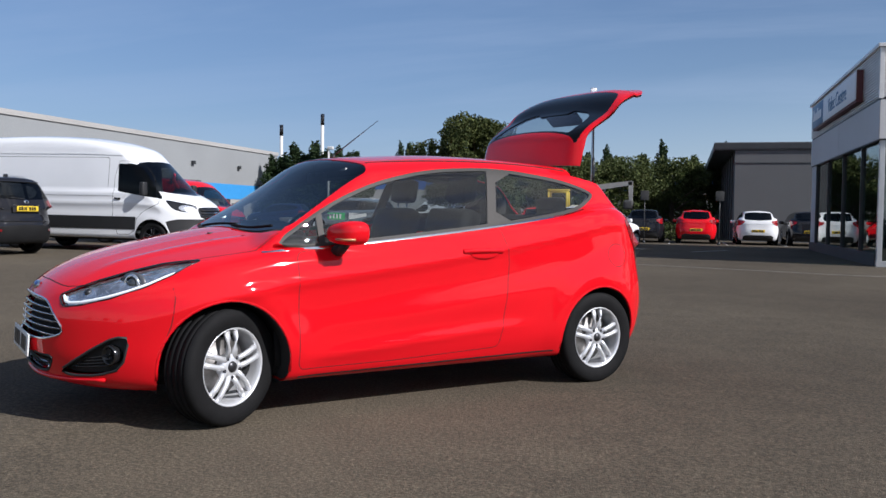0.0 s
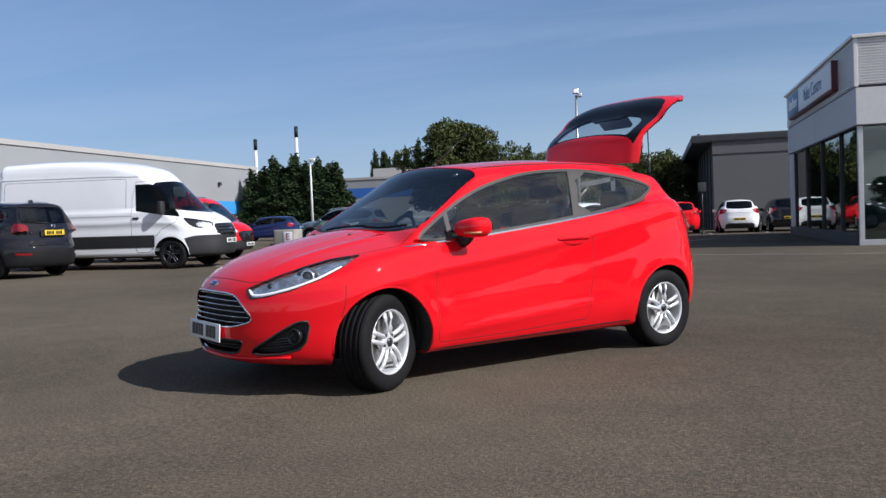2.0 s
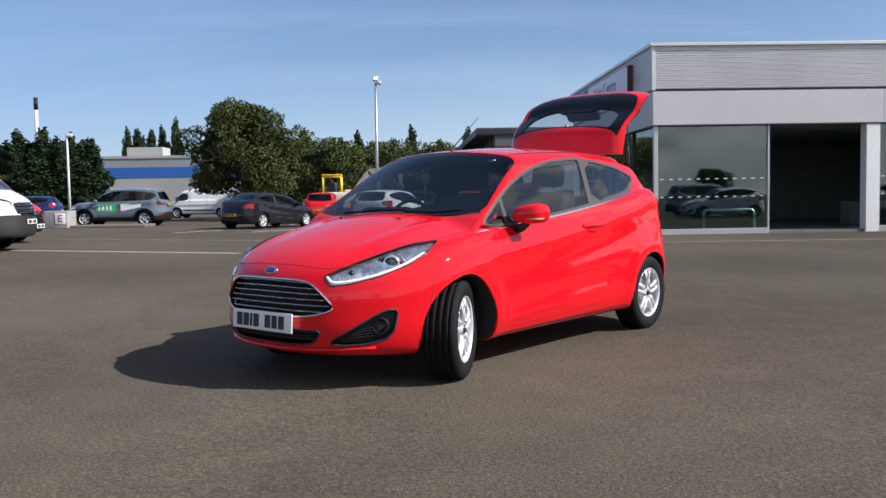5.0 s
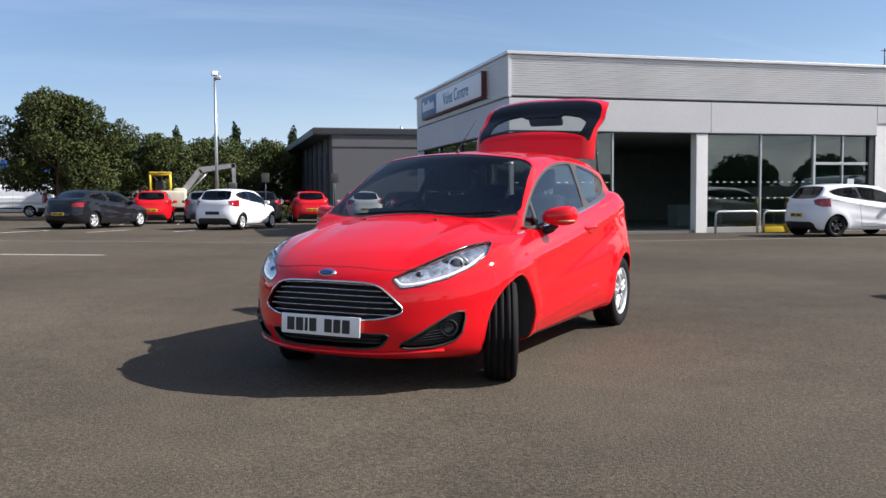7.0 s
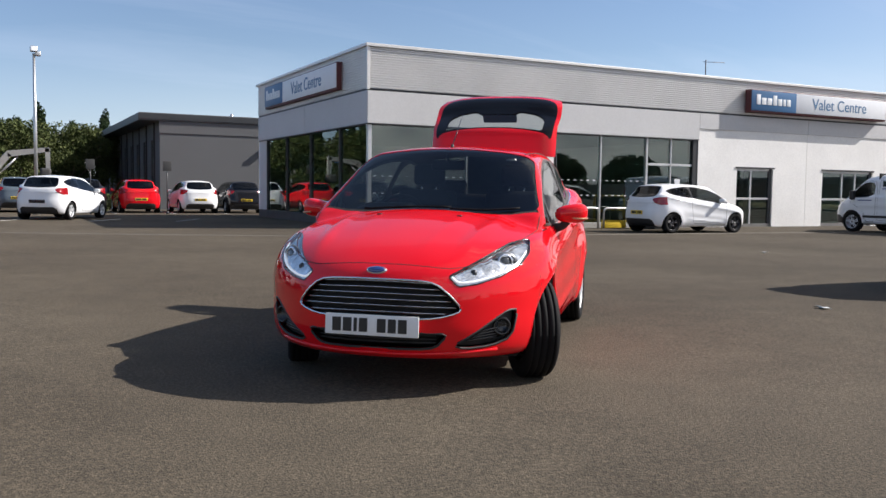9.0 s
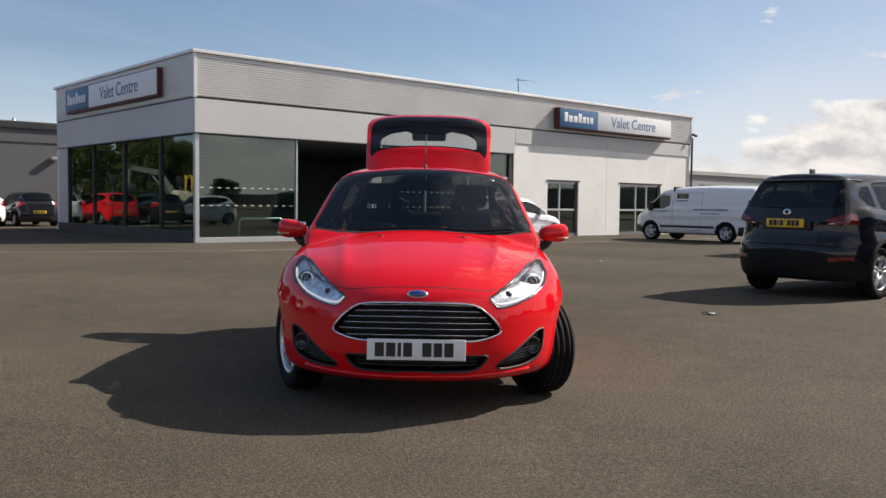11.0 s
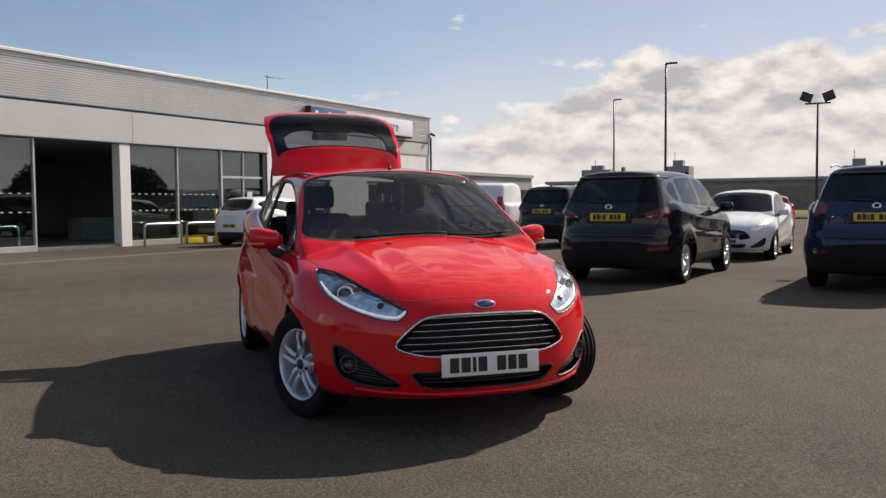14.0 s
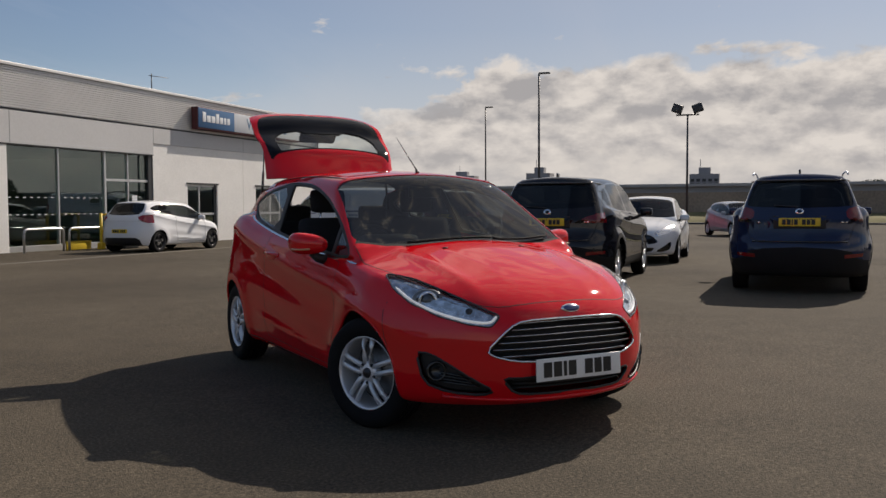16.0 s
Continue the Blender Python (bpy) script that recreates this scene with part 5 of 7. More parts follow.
    turn = Matrix.Translation(hinge) @ Matrix.Rotation(radians(LID_ANGLE), 4, "X") @ Matrix.Translation([-c for c in hinge])
    tg = sp("tailgate", "lid", red_paint, thick=0.03, turn=turn, label="raised red tailgate with a heated rear window")
    skin_part("window_seal", B, V, R["lid_seal"], black_glass, tg, lift=-0.001, turn=turn, thick=0.02)
    skin_part("rear_window", B, V, R["lid_glass"], lid_glass, tg, lift=-0.006, turn=turn)
    # the crease is not pressed in: its shade is a dark red strip
    ribbon(B, "r", [(-0.44, 0.80), (-0.38, 0.845), (-0.30, 0.86), (0.30, 0.86), (0.38, 0.845), (0.44, 0.80)], 0.007, 0.001, gap_crease_red, "panel_crease", tg, closed=False, mirror=1, turn=turn)
    wm = box_bm((0.32, 0.05, 0.13), (0, 1.615, 1.065), 0.02, Matrix.Rotation(radians(-36), 3, "X"))
    wm.transform(turn)
    part("wiper_motor_cover", wm, plastic, tg)
    for sd in (1, -1):
        top = turn @ Vector((0.53 * sd, 1.52, 1.24))
        part("gas_strut", tube_bm([(0.57 * sd, 1.40, 1.18), tuple(Vector((0.57 * sd, 1.40, 1.18)).lerp(top, 0.55)), tuple(Vector((0.57 * sd, 1.40, 1.18)).lerp(top, 0.56)), top], [0.010, 0.010, 0.005, 0.005], 8), gloss_black, car)
    # cabin
    dash = bmesh.new()
    box_bm((1.36, 0.42, 0.20), (0, -0.72, 0.84), 0.06, bm=dash)
    part("dashboard", dash, plastic, car)
    part("instrument_hood", box_bm((0.34, 0.22, 0.09), (-0.36, -0.60, 0.975), 0.04), plastic, car)
    steering_wheel(car, (-0.36, -0.40, 0.90))
    for x in (-0.36, 0.36):
        seat(car, x, -0.02, 0.48, fabric)
    rb = new("rear_bench")
    rb.parent = car
    part("cushion", box_bm((1.20, 0.50, 0.18), (0, 0.80, 0.50), 0.06), fabric, rb)
    part("backrest", box_bm((1.20, 0.16, 0.60), (0, 1.12, 0.80), 0.06, Matrix.Rotation(radians(-18), 3, "X")), fabric, rb)
    for x in (-0.34, 0.34):
        part("headrest", box_bm((0.25, 0.09, 0.15), (x, 1.22, 1.14), 0.04), fabric, rb)
    part("parcel_shelf", box_bm((1.06, 0.40, 0.03), (0, 1.40, 0.98), 0.01), plastic, car)
    part("cabin_floor", box_bm((1.40, 2.5, 0.04), (0, 0.20, 0.28), 0.01), dark_void, car)
    part("underbody", box_bm((1.36, 3.3, 0.10), (0, -0.05, 0.26), 0.03), dark_void, car)
    part("bulkhead", box_bm((1.40, 0.04, 0.55), (0, -0.93, 0.55), 0.01), dark_void, car)
    rm = new("interior_mirror")
    rm.parent = car
    part("housing", box_bm((0.24, 0.03, 0.07), (0, -0.40, 1.29), 0.014), plastic, rm)
    part("stem", cyl_bm(0.01, 0.08, (0, -0.42, 1.34), n=8), plastic, rm)
    part("tax_sticker", box_bm((0.07, 0.002, 0.02), B.on("z", [(0.46, -0.45)], lift=-0.012)[0], 0, Matrix.Rotation(radians(-45), 3, "X")), plate_white, car)
    # wheels
    for yc, steer in ((-1.245, STEER), (1.245, 0)):
        for sd in (1, -1):
            wheel(car, (sd * 0.735, yc, 0.298), sd, steer)
    return car


LID_ANGLE, STEER = 84.8, 24.0
GROUND_TILT = Matrix.Rotation(radians(0.4), 4, "Y")
hero()

# ---- other vehicles ----
def gz(x, y=0):
    return ground_z(x)


def on_ground(x, y, heading):
    """Pose of a vehicle (built nose towards -y) that points along heading degrees from +x."""
    tilt = Matrix.Rotation(0.0087 if x < 0 else 0.0035, 4, "Y")
    return Matrix.Translation((x, y, gz(x))) @ tilt @ pose(0, 0, 0, 0, 0, heading + 90)


def scaled(spec, sy, sz, sx):
    s = dict(spec)
    for k in ("edge", "crown", "roof"):
        s[k] = [(a * sy, b * sz) for a, b in spec[k]]
    s["plan"] = [(a * sy, b * sx) for a, b in spec["plan"]]
    for k in ("nose", "tail"):
        s[k] = [(a * sz, b * sy) for a, b in spec[k]]
    s["lower"] = [(a * sz, b) for a, b in spec["lower"]]
    return s


SUV = dict(
    edge=[(-2.35, 0.80), (-2.15, 0.90), (-1.9, 0.96), (-1.5, 1.00), (-1.15, 1.035), (-0.4, 1.06), (0.5, 1.10), (1.3, 1.16), (1.9, 1.19), (2.3, 1.12)],
    crown=[(-2.35, 0.05), (-1.9, 0.07), (-1.1, 0.09), (-0.4, 0.04), (2.4, 0.0)],
    plan=[(-2.35, 0.84), (-1.9, 0.89), (-1.35, 0.905), (0.0, 0.90), (1.35, 0.915), (1.9, 0.90), (2.3, 0.86)],
    lower=[(0.15, -0.10), (0.28, -0.03), (0.42, 0.0), (0.75, 0.0), (0.95, -0.015), (1.1, -0.045), (1.3, -0.10)],
    nose=[(0.15, -2.10), (0.30, -2.22), (0.5, -2.26), (0.75, -2.25), (0.92, -2.18), (1.05, -2.0)],
    tail=[(0.15, 2.10), (0.30, 2.22), (0.50, 2.28), (0.68, 2.27), (0.80, 2.21), (1.05, 2.17), (1.25, 2.10), (1.4, 2.0)],
    roof=[(-1.0, 1.38), (-0.6, 1.58), (-0.3, 1.64), (0.2, 1.685), (0.8, 1.69), (1.4, 1.67), (1.9, 1.64), (2.2, 1.61)],
    flares=[(-1.35, 0.34, 0.43, 0.018), (1.35, 0.34, 0.43, 0.018)],
    crease=(0.14, 0.02), half=0.84, hood_rib=[(0.45, 0.012)],
    nose_sweep=(0.36, 2.6), tail_sweep=(0.22, 3.2), floor=0.24, k_top=0.09, k_end=0.16,
    cabin=(1.06, 0.84, 0.32, 0.10, 0.03), cabin_front=0.02, cabin_low=1.0,
    screen=(-1.15, 1.06, 1.10, 0.02, 0.5), roof_crown=0.05, back=(1.90, 1.62, 0.60, 0.10),
    k_roof=0.10, k_glass=0.07, k_join=0.03, axis=(-1.35, 1.35, 0.75))
SALOON = scaled(HATCH, 1.16, 0.97, 1.06)
SALOON.update(back=(1.25, 1.36, 2.0, 0.10), cabin=(0.92, 0.83, 0.40, 0.12, 0.05), screen=(-1.12, 0.93, 1.45, 0.02, 0.4), axis=(-1.35, 1.35, 0.62),
              flares=[(-1.355, 0.31, 0.38, 0.014), (1.355, 0.31, 0.38, 0.014)])
VAN = dict(
    edge=[(-3.1, 1.00), (-2.9, 1.12), (-2.6, 1.25), (-2.2, 1.37), (-1.6, 1.44), (0, 1.45), (3.0, 1.45)],
    crown=[(-3.1, 0.05), (-2.0, 0.08), (0, 0.0), (3, 0.0)],
    plan=[(-3.1, 0.93), (-2.6, 0.99), (-1.9, 1.02), (3.0, 1.02)],
    lower=[(0.2, -0.06), (0.35, -0.01), (0.5, 0.0), (1.2, 0.0), (1.5, -0.02)],
    nose=[(0.2, -2.88), (0.4, -2.96), (0.7, -2.98), (1.0, -2.94), (1.18, -2.80), (1.4, -2.45)],
    tail=[(0.2, 2.93), (0.5, 3.0), (3.0, 2.96)],
    roof=[(-2.2, 1.95), (-1.75, 2.22), (-1.3, 2.43), (-0.8, 2.60), (-0.2, 2.71), (0.5, 2.77), (1.5, 2.80), (3.0, 2.77)],
    flares=[(-1.90, 0.36, 0.44, 0.016), (1.85, 0.36, 0.44, 0.008)],
    crease=(0.30, 0.0), half=0.95, hood_rib=[],
    nose_sweep=(0.30, 2.8), tail_sweep=(0.05, 4.0), floor=0.32, k_top=0.08, k_end=0.12,
    cabin=(1.30, 1.005, 0.06, 0.045, 0.0), cabin_front=0.05, cabin_low=1.0,
    screen=(-2.46, 1.24, 1.00, 0.16, 0.10), roof_crown=0.05, back=(2.98, 2.0, 0.02, 0.02),
    k_roof=0.16, k_glass=0.10, k_join=0.05, axis=(-1.9, 2.2, 1.1))
SMALL_VAN = dict(VAN)
SMALL_VAN.update(
    edge=[(-2.5, 0.85), (-2.35, 0.95), (-2.0, 1.05), (-1.6, 1.12), (-1.0, 1.18), (0, 1.2), (2.6, 1.2)],
    crown=[(-2.5, 0.05), (-1.5, 0.07), (0, 0.0), (3, 0.0)],
    plan=[(-2.5, 0.88), (-2.0, 0.94), (-1.4, 0.975), (2.6, 0.97)],
    nose=[(0.2, -2.36), (0.4, -2.43), (0.7, -2.44), (0.9, -2.38), (1.05, -2.22), (1.3, -1.9)],
    tail=[(0.2, 2.43), (0.5, 2.50), (3.0, 2.44)],
    roof=[(-1.6, 1.6), (-1.1, 1.84), (-0.7, 1.91), (0.0, 1.96), (1.5, 1.96), (2.6, 1.93)],
    flares=[(-1.47, 0.34, 0.40, 0.012), (1.47, 0.34, 0.40, 0.010)], floor=0.28,
    cabin=(1.12, 0.955, 0.10, 0.10, 0.0), cabin_low=0.9, screen=(-1.85, 1.10, 0.95, 0.05, 0.05), back=(2.46, 1.6, 0.04, 0.03), k_roof=0.18, axis=(-1.5, 1.8, 0.9))

REAR_GLASS = smooth_loop([(-0.2, 1.392), (0.46, 1.378), (0.52, 1.345), (0.555, 1.12), (0.50, 1.06), (-0.2, 1.035)], 1)
S45 = lambda pts, sy=1.0, sz=1.0: [(a * sy, b * sz) for a, b in pts]
KINDS = {
    "hatch": dict(spec=HATCH, wheels=(1.245, 0.735, 0.30, 0.298), arch=0.335, rows=(64, 92, 34), regions=[
        ("headlamp", "d", HEADLAMP, lambda c: c[1] < -1.2 and c[0] > 0.2), ("grille", "y", GRILLE, lambda c: c[1] < -1.5), ("intake", "y", INTAKE, lambda c: c[1] < -1.5), ("fog", "d", FOG, lambda c: c[1] < -1.2 and c[0] > 0.2),
        ("rear_window", "r", REAR_GLASS, lambda c: c[1] > 1.4),
        ("tail_lamp", "r", smooth_loop([(0.50, 0.99), (0.60, 1.04), (0.90, 1.07), (0.90, 0.84), (0.70, 0.82)], 1), lambda c: c[1] > 1.42),
        ("rear_valance", "r", [(-0.2, 0.1), (0.62, 0.1), (0.60, 0.36), (0.50, 0.42), (-0.2, 0.42)], lambda c: c[1] > 1.4),
        ("door_window", "x", WIN_DOOR, lambda c: c[0] > 0.45), ("quarter_light", "x", WIN_LIGHT, lambda c: c[0] > 0.45), ("rear_side_window", "x", WIN_REAR, lambda c: c[0] > 0.45), ("window_trim", "x", WIN_OUT, lambda c: c[0] > 0.45),
        ("windscreen", "z", SCREEN, lambda c: c[2] > 0.88)], door=[DOOR], plates=((-2.075, 0.40), (1.90, 0.60)), mirror=(0.90, -0.63, 0.97)),
    "saloon": dict(spec=SALOON, wheels=(1.355, 0.77, 0.31, 0.315), arch=0.35, rows=(46, 64, 24), regions=[
        ("headlamp", "d", [(a * 1.16 - 0.02, b * 0.97) for a, b in HEADLAMP], lambda c: c[1] < -1.3 and c[0] > 0.2), ("grille", "y", S45(GRILLE, 1, 0.97), lambda c: c[1] < -1.6),
        ("tail_lamp", "r", smooth_loop([(0.48, 0.80), (0.50, 0.93), (0.95, 0.97), (0.95, 0.80)], 1), lambda c: c[1] > 1.8),
        ("door_window", "x", S45(WIN_DOOR, 1.08, 0.965), lambda c: c[0] > 0.45), ("rear_side_window", "x", S45(WIN_REAR, 1.08, 0.965), lambda c: c[0] > 0.45), ("window_trim", "x", S45(WIN_OUT, 1.08, 0.97), lambda c: c[0] > 0.45),
        ("rear_window", "z", smooth_loop([(-0.2, 1.36), (0.50, 1.30), (0.60, 1.62), (0.55, 1.74), (-0.2, 1.84)], 1), lambda c: c[2] > 0.9),
        ("windscreen", "z", S45(SCREEN, 0.98, 1.18), lambda c: c[2] > 0.88)], door=[S45(DOOR, 1.08, 0.97)], plates=((-2.41, 0.40), (2.21, 0.55)), mirror=(0.93, -0.75, 0.95)),
    "suv": dict(spec=SUV, wheels=(1.35, 0.785, 0.345, 0.345), arch=0.40, rows=(60, 90, 34), regions=[
        ("headlamp", "d", smooth_loop([(-1.15, 0.80), (-1.10, 0.76), (-0.75, 0.80), (-0.62, 0.90), (-0.80, 0.905), (-1.05, 0.86)], 1), lambda c: c[1] < -1.4 and c[0] > 0.2),
        ("grille", "y", smooth_loop([(-0.2, 0.86), (0.40, 0.85), (0.52, 0.76), (0.40, 0.55), (-0.2, 0.52)], 1), lambda c: c[1] < -1.7),
        ("rear_window", "r", smooth_loop([(-0.2, 1.555), (0.52, 1.54), (0.60, 1.50), (0.68, 1.24), (0.63, 1.19), (-0.2, 1.17)], 1), lambda c: c[1] > 1.7),
        ("tail_lamp", "r", smooth_loop([(0.50, 1.035), (0.52, 0.985), (0.72, 0.965), (1.0, 0.99), (1.0, 1.13), (0.76, 1.125)], 1), lambda c: c[1] > 1.85),
        ("reflector", "r", [(0.56, 0.50), (0.80, 0.52), (0.80, 0.565), (0.56, 0.55)], lambda c: c[1] > 1.7),
        ("rear_bumper", "r", smooth_loop([(-0.2, 0.0), (1.1, 0.0), (1.1, 0.47), (0.74, 0.47), (0.62, 0.62), (-0.2, 0.66)], 1), lambda c: c[1] > 1.55),
        ("sill_cladding", "x", [(-2.0, 0.0), (2.0, 0.0), (2.0, 0.42), (-2.0, 0.40)], lambda c: c[0] > 0.6 and abs(c[1]) < 1.6),
        ("front_side_window", "x", round_corners([(-0.98, 1.10), (0.20, 1.135), (0.26, 1.565), (-0.05, 1.55), (-0.45, 1.42)], 0.05), lambda c: c[0] > 0.45),
        ("rear_side_window", "x", round_corners([(0.30, 1.138), (1.18, 1.175), (1.24, 1.53), (0.90, 1.56), (0.34, 1.57)], 0.05), lambda c: c[0] > 0.45),
        ("quarter_window", "x", round_corners([(1.31, 1.205), (1.52, 1.235), (1.68, 1.35), (1.56, 1.46), (1.35, 1.495)], 0.05), lambda c: c[0] > 0.45),
        ("window_trim", "x", round_corners([(-1.10, 1.075), (0.2, 1.11), (1.2, 1.15), (1.6, 1.18), (1.86, 1.37), (1.66, 1.51), (0.9, 1.585), (0.2, 1.592), (-0.1, 1.57), (-0.5, 1.43)], 0.05), lambda c: c[0] > 0.45),
        ("windscreen", "z", smooth_loop([(-0.2, -1.15), (0.5, -1.11), (0.74, -1.04), (0.72, -0.88), (0.62, -0.50), (0.3, -0.56), (-0.2, -0.58)], 1), lambda c: c[2] > 1.0)],
        door=[smooth_loop([(-1.02, 1.03), (-1.0, 0.45), (0.18, 0.45), (0.25, 1.12)], 1), smooth_loop([(0.27, 1.12), (0.22, 0.45), (0.92, 0.45), (1.12, 0.80), (1.24, 1.15)], 1)],
        plates=((-2.275, 0.50), (2.245, 0.985)), mirror=(1.00, -0.78, 1.12), rails=True),
    "suv_tall": None,
    "van": dict(spec=VAN, wheels=(1.875, 0.90, 0.36, 0.36), arch=0.43, rows=(60, 90, 30), regions=[
        ("headlamp", "d", smooth_loop([(-1.56, 1.10), (-1.53, 1.00), (-1.28, 0.98), (-1.13, 1.07), (-1.26, 1.15)], 1), lambda c: c[1] < -2.0 and c[0] > 0.3),
        ("grille", "y", smooth_loop([(-0.2, 1.10), (0.46, 1.10), (0.55, 1.02), (0.50, 0.80), (-0.2, 0.78)], 1), lambda c: c[1] < -2.5),
        ("lamp_surround", "d", smooth_loop([(-1.60, 1.13), (-1.56, 0.99), (-1.28, 0.96), (-1.02, 1.03), (-0.86, 1.26), (-1.10, 1.22)], 1), lambda c: c[1] < -2.0 and c[0] > 0.3),
        ("bumper", "x", [(-3.2, 0.0), (-2.34, 0.0), (-2.31, 0.50), (-2.22, 0.74), (-2.45, 0.80), (-3.2, 0.82)], lambda c: c[1] < -2.1),
        ("side_cladding", "x", [(-1.46, 0.54), (1.42, 0.54), (1.42, 0.84), (-1.46, 0.84)], lambda c: c[0] > 0.7),
        ("door_window", "x", round_corners([(-2.10, 1.27), (-1.45, 1.36), (-0.94, 1.44), (-0.92, 2.10), (-1.30, 2.10), (-1.50, 1.97)], 0.06), lambda c: c[0] > 0.6),
        ("windscreen", "y", smooth_loop([(-0.2, 1.36), (0.60, 1.40), (0.90, 1.46), (0.84, 2.06), (0.66, 2.16), (-0.2, 2.20)], 1), lambda c: c[1] < -0.9),
        ("tail_lamp", "r", [(0.90, 0.9), (1.1, 0.9), (1.1, 1.5), (0.90, 1.5)], lambda c: c[1] > 2.7)],
        door=[smooth_loop([(-2.18, 1.22), (-1.50, 0.90), (-1.42, 0.42), (-0.86, 0.42), (-0.84, 2.16), (-1.32, 2.16), (-1.55, 2.0)], 1), round_corners([(-0.68, 1.50), (2.75, 1.50), (2.75, 2.24), (-0.68, 2.24)], 0.08)],
        plates=((-2.99, 0.66), (3.01, 0.6)), mirror=(1.13, -1.72, 1.50), side_rail=True),
    "small_van": dict(spec=SMALL_VAN, wheels=(1.47, 0.85, 0.335, 0.335), arch=0.39, rows=(46, 64, 24), regions=[
        ("headlamp", "d", smooth_loop([(-1.28, 0.88), (-1.24, 0.78), (-1.02, 0.82), (-0.88, 0.95), (-1.05, 0.96)], 1), lambda c: c[1] < -1.7 and c[0] > 0.3),
        ("grille", "y", smooth_loop([(-0.2, 0.85), (0.45, 0.85), (0.52, 0.75), (0.4, 0.5), (-0.2, 0.48)], 1), lambda c: c[1] < -2.1),
        ("bumper", "x", [(-2.6, 0.0), (-1.82, 0.0), (-1.8, 0.45), (-2.0, 0.55), (-2.6, 0.58)], lambda c: c[1] < -1.7),
        ("rear_bumper", "x", [(1.86, 0.0), (2.7, 0.0), (2.7, 0.55), (1.95, 0.55)], lambda c: c[1] > 1.8),
        ("side_cladding", "x", [(-1.05, 0.48), (1.05, 0.48), (1.05, 0.56), (-1.05, 0.56)], lambda c: c[0] > 0.6),
        ("door_window", "x", smooth_loop([(-1.65, 1.12), (-0.72, 1.15), (-0.70, 1.62), (-1.05, 1.64), (-1.30, 1.52)], 1), lambda c: c[0] > 0.5),
        ("windscreen", "y", smooth_loop([(-0.2, 1.12), (0.55, 1.15), (0.82, 1.22), (0.72, 1.62), (0.55, 1.68), (-0.2, 1.72)], 1), lambda c: c[1] < -0.8),
        ("tail_lamp", "r", [(0.84, 0.85), (1.1, 0.85), (1.1, 1.45), (0.84, 1.45)], lambda c: c[1] > 2.2)],
        door=[smooth_loop([(-1.72, 1.08), (-1.05, 0.7), (-1.0, 0.36), (-0.62, 0.36), (-0.62, 1.68), (-1.05, 1.68), (-1.35, 1.55)], 1), [(-0.55, 0.4), (0.55, 0.4), (0.55, 1.7), (-0.55, 1.7)]],
        plates=((-2.46, 0.45), (2.51, 0.6)), mirror=(1.05, -1.42, 1.22)),
}
TALL_TAIL = smooth_loop([(0.57, 1.15), (0.59, 1.03), (0.70, 1.00), (1.0, 0.99), (1.0, 1.21), (0.72, 1.20)], 1)
KINDS["suv_tall"] = dict(KINDS["suv"], regions=[r if r[0] != "tail_lamp" else ("tail_lamp", "r", TALL_TAIL, r[3]) for r in KINDS["suv"]["regions"]])
LOOK = {"lamp_surround": ("black", 0), "front_arch_cladding": ("plastic", 0.004), "rear_arch_cladding": ("plastic", 0.004), "headlamp": ("clear", 0), "grille": ("black", -0.02), "intake": ("black", -0.02), "fog": ("black", -0.015), "rear_window": ("privacy", -0.004), "tail_lamp": ("red", 0.002), "reflector": ("red", 0.002),
        "rear_valance": ("plastic", 0), "rear_bumper": ("plastic", 0), "bumper": ("plastic", 0), "sill_cladding": ("plastic", 0), "side_cladding": ("plastic", 0.008), "window_trim": ("black", -0.002), "windscreen": ("screen", -0.004)}
CACHE = {}


def car_parts(kind):
    """The meshes of a kind of vehicle, built once: (part name, mesh, look)."""
    if kind in CACHE:
        return CACHE[kind]
    K = KINDS[kind]
    B = Body(K["spec"])
    rows, mid, fan = K["rows"]
    bm = B.mesh(rows, mid, fan)
    wy, wx, wz, wr = K["wheels"]
    top = wz + K["arch"] + 0.12
    regions = [("wheel_arch", "x", arch(s * wy, K["arch"], wz), lambda c: c[0] > 0.4 and c[2] < top) for s in (-1, 1)]
    if kind.startswith("suv"):
        regions += [(word + "_arch_cladding", "x", arch(s * wy, K["arch"] + 0.065, wz), lambda c: c[0] > 0.6 and c[2] < top) for s, word in ((-1, "front"), (1, "rear"))]
    regions += K["regions"]
    V, R = carve(B, bm, regions)
    bm.free()
    looks = {"black": gloss_black, "plastic": cladding if kind.startswith("suv") else plastic, "red": tail_dark if kind.startswith("suv") else tail_red, "clear": lamp_silver, "glass": fleet_glass, "privacy": privacy_glass, "screen": screen_glass}
    out = []
    hold = new("hold")
    ob = skin_part("body_shell", B, V, R["shell"], white_paint, hold, thick=0.01)
    out.append(("body_shell", ob, "paint"))
    for name in R:
        if name in ("shell", "wheel_arch") or not R[name]:
            continue
        look_, lift = LOOK.get(name, ("glass", -0.004))
        both = name in ("grille", "intake", "rear_window", "rear_valance", "rear_bumper", "bumper", "windscreen")
        for sd in ((0,) if both else (1, -1)):
            ob = skin_part(name, B, V, R[name], looks[look_], hold, side=sd, lift=lift)
            out.append((name, ob, look_))
    for d in K["door"]:
        for sd in (1, -1):
            out.append(("door_shut_line", ribbon(B, "x", d, 0.010, 0.001, dark_void, "door_shut_line", hold, mirror=sd), "line"))
    CACHE[kind] = (B, K, hold, [(n, o) for n, o, l in out if o is not None])
    return CACHE[kind]


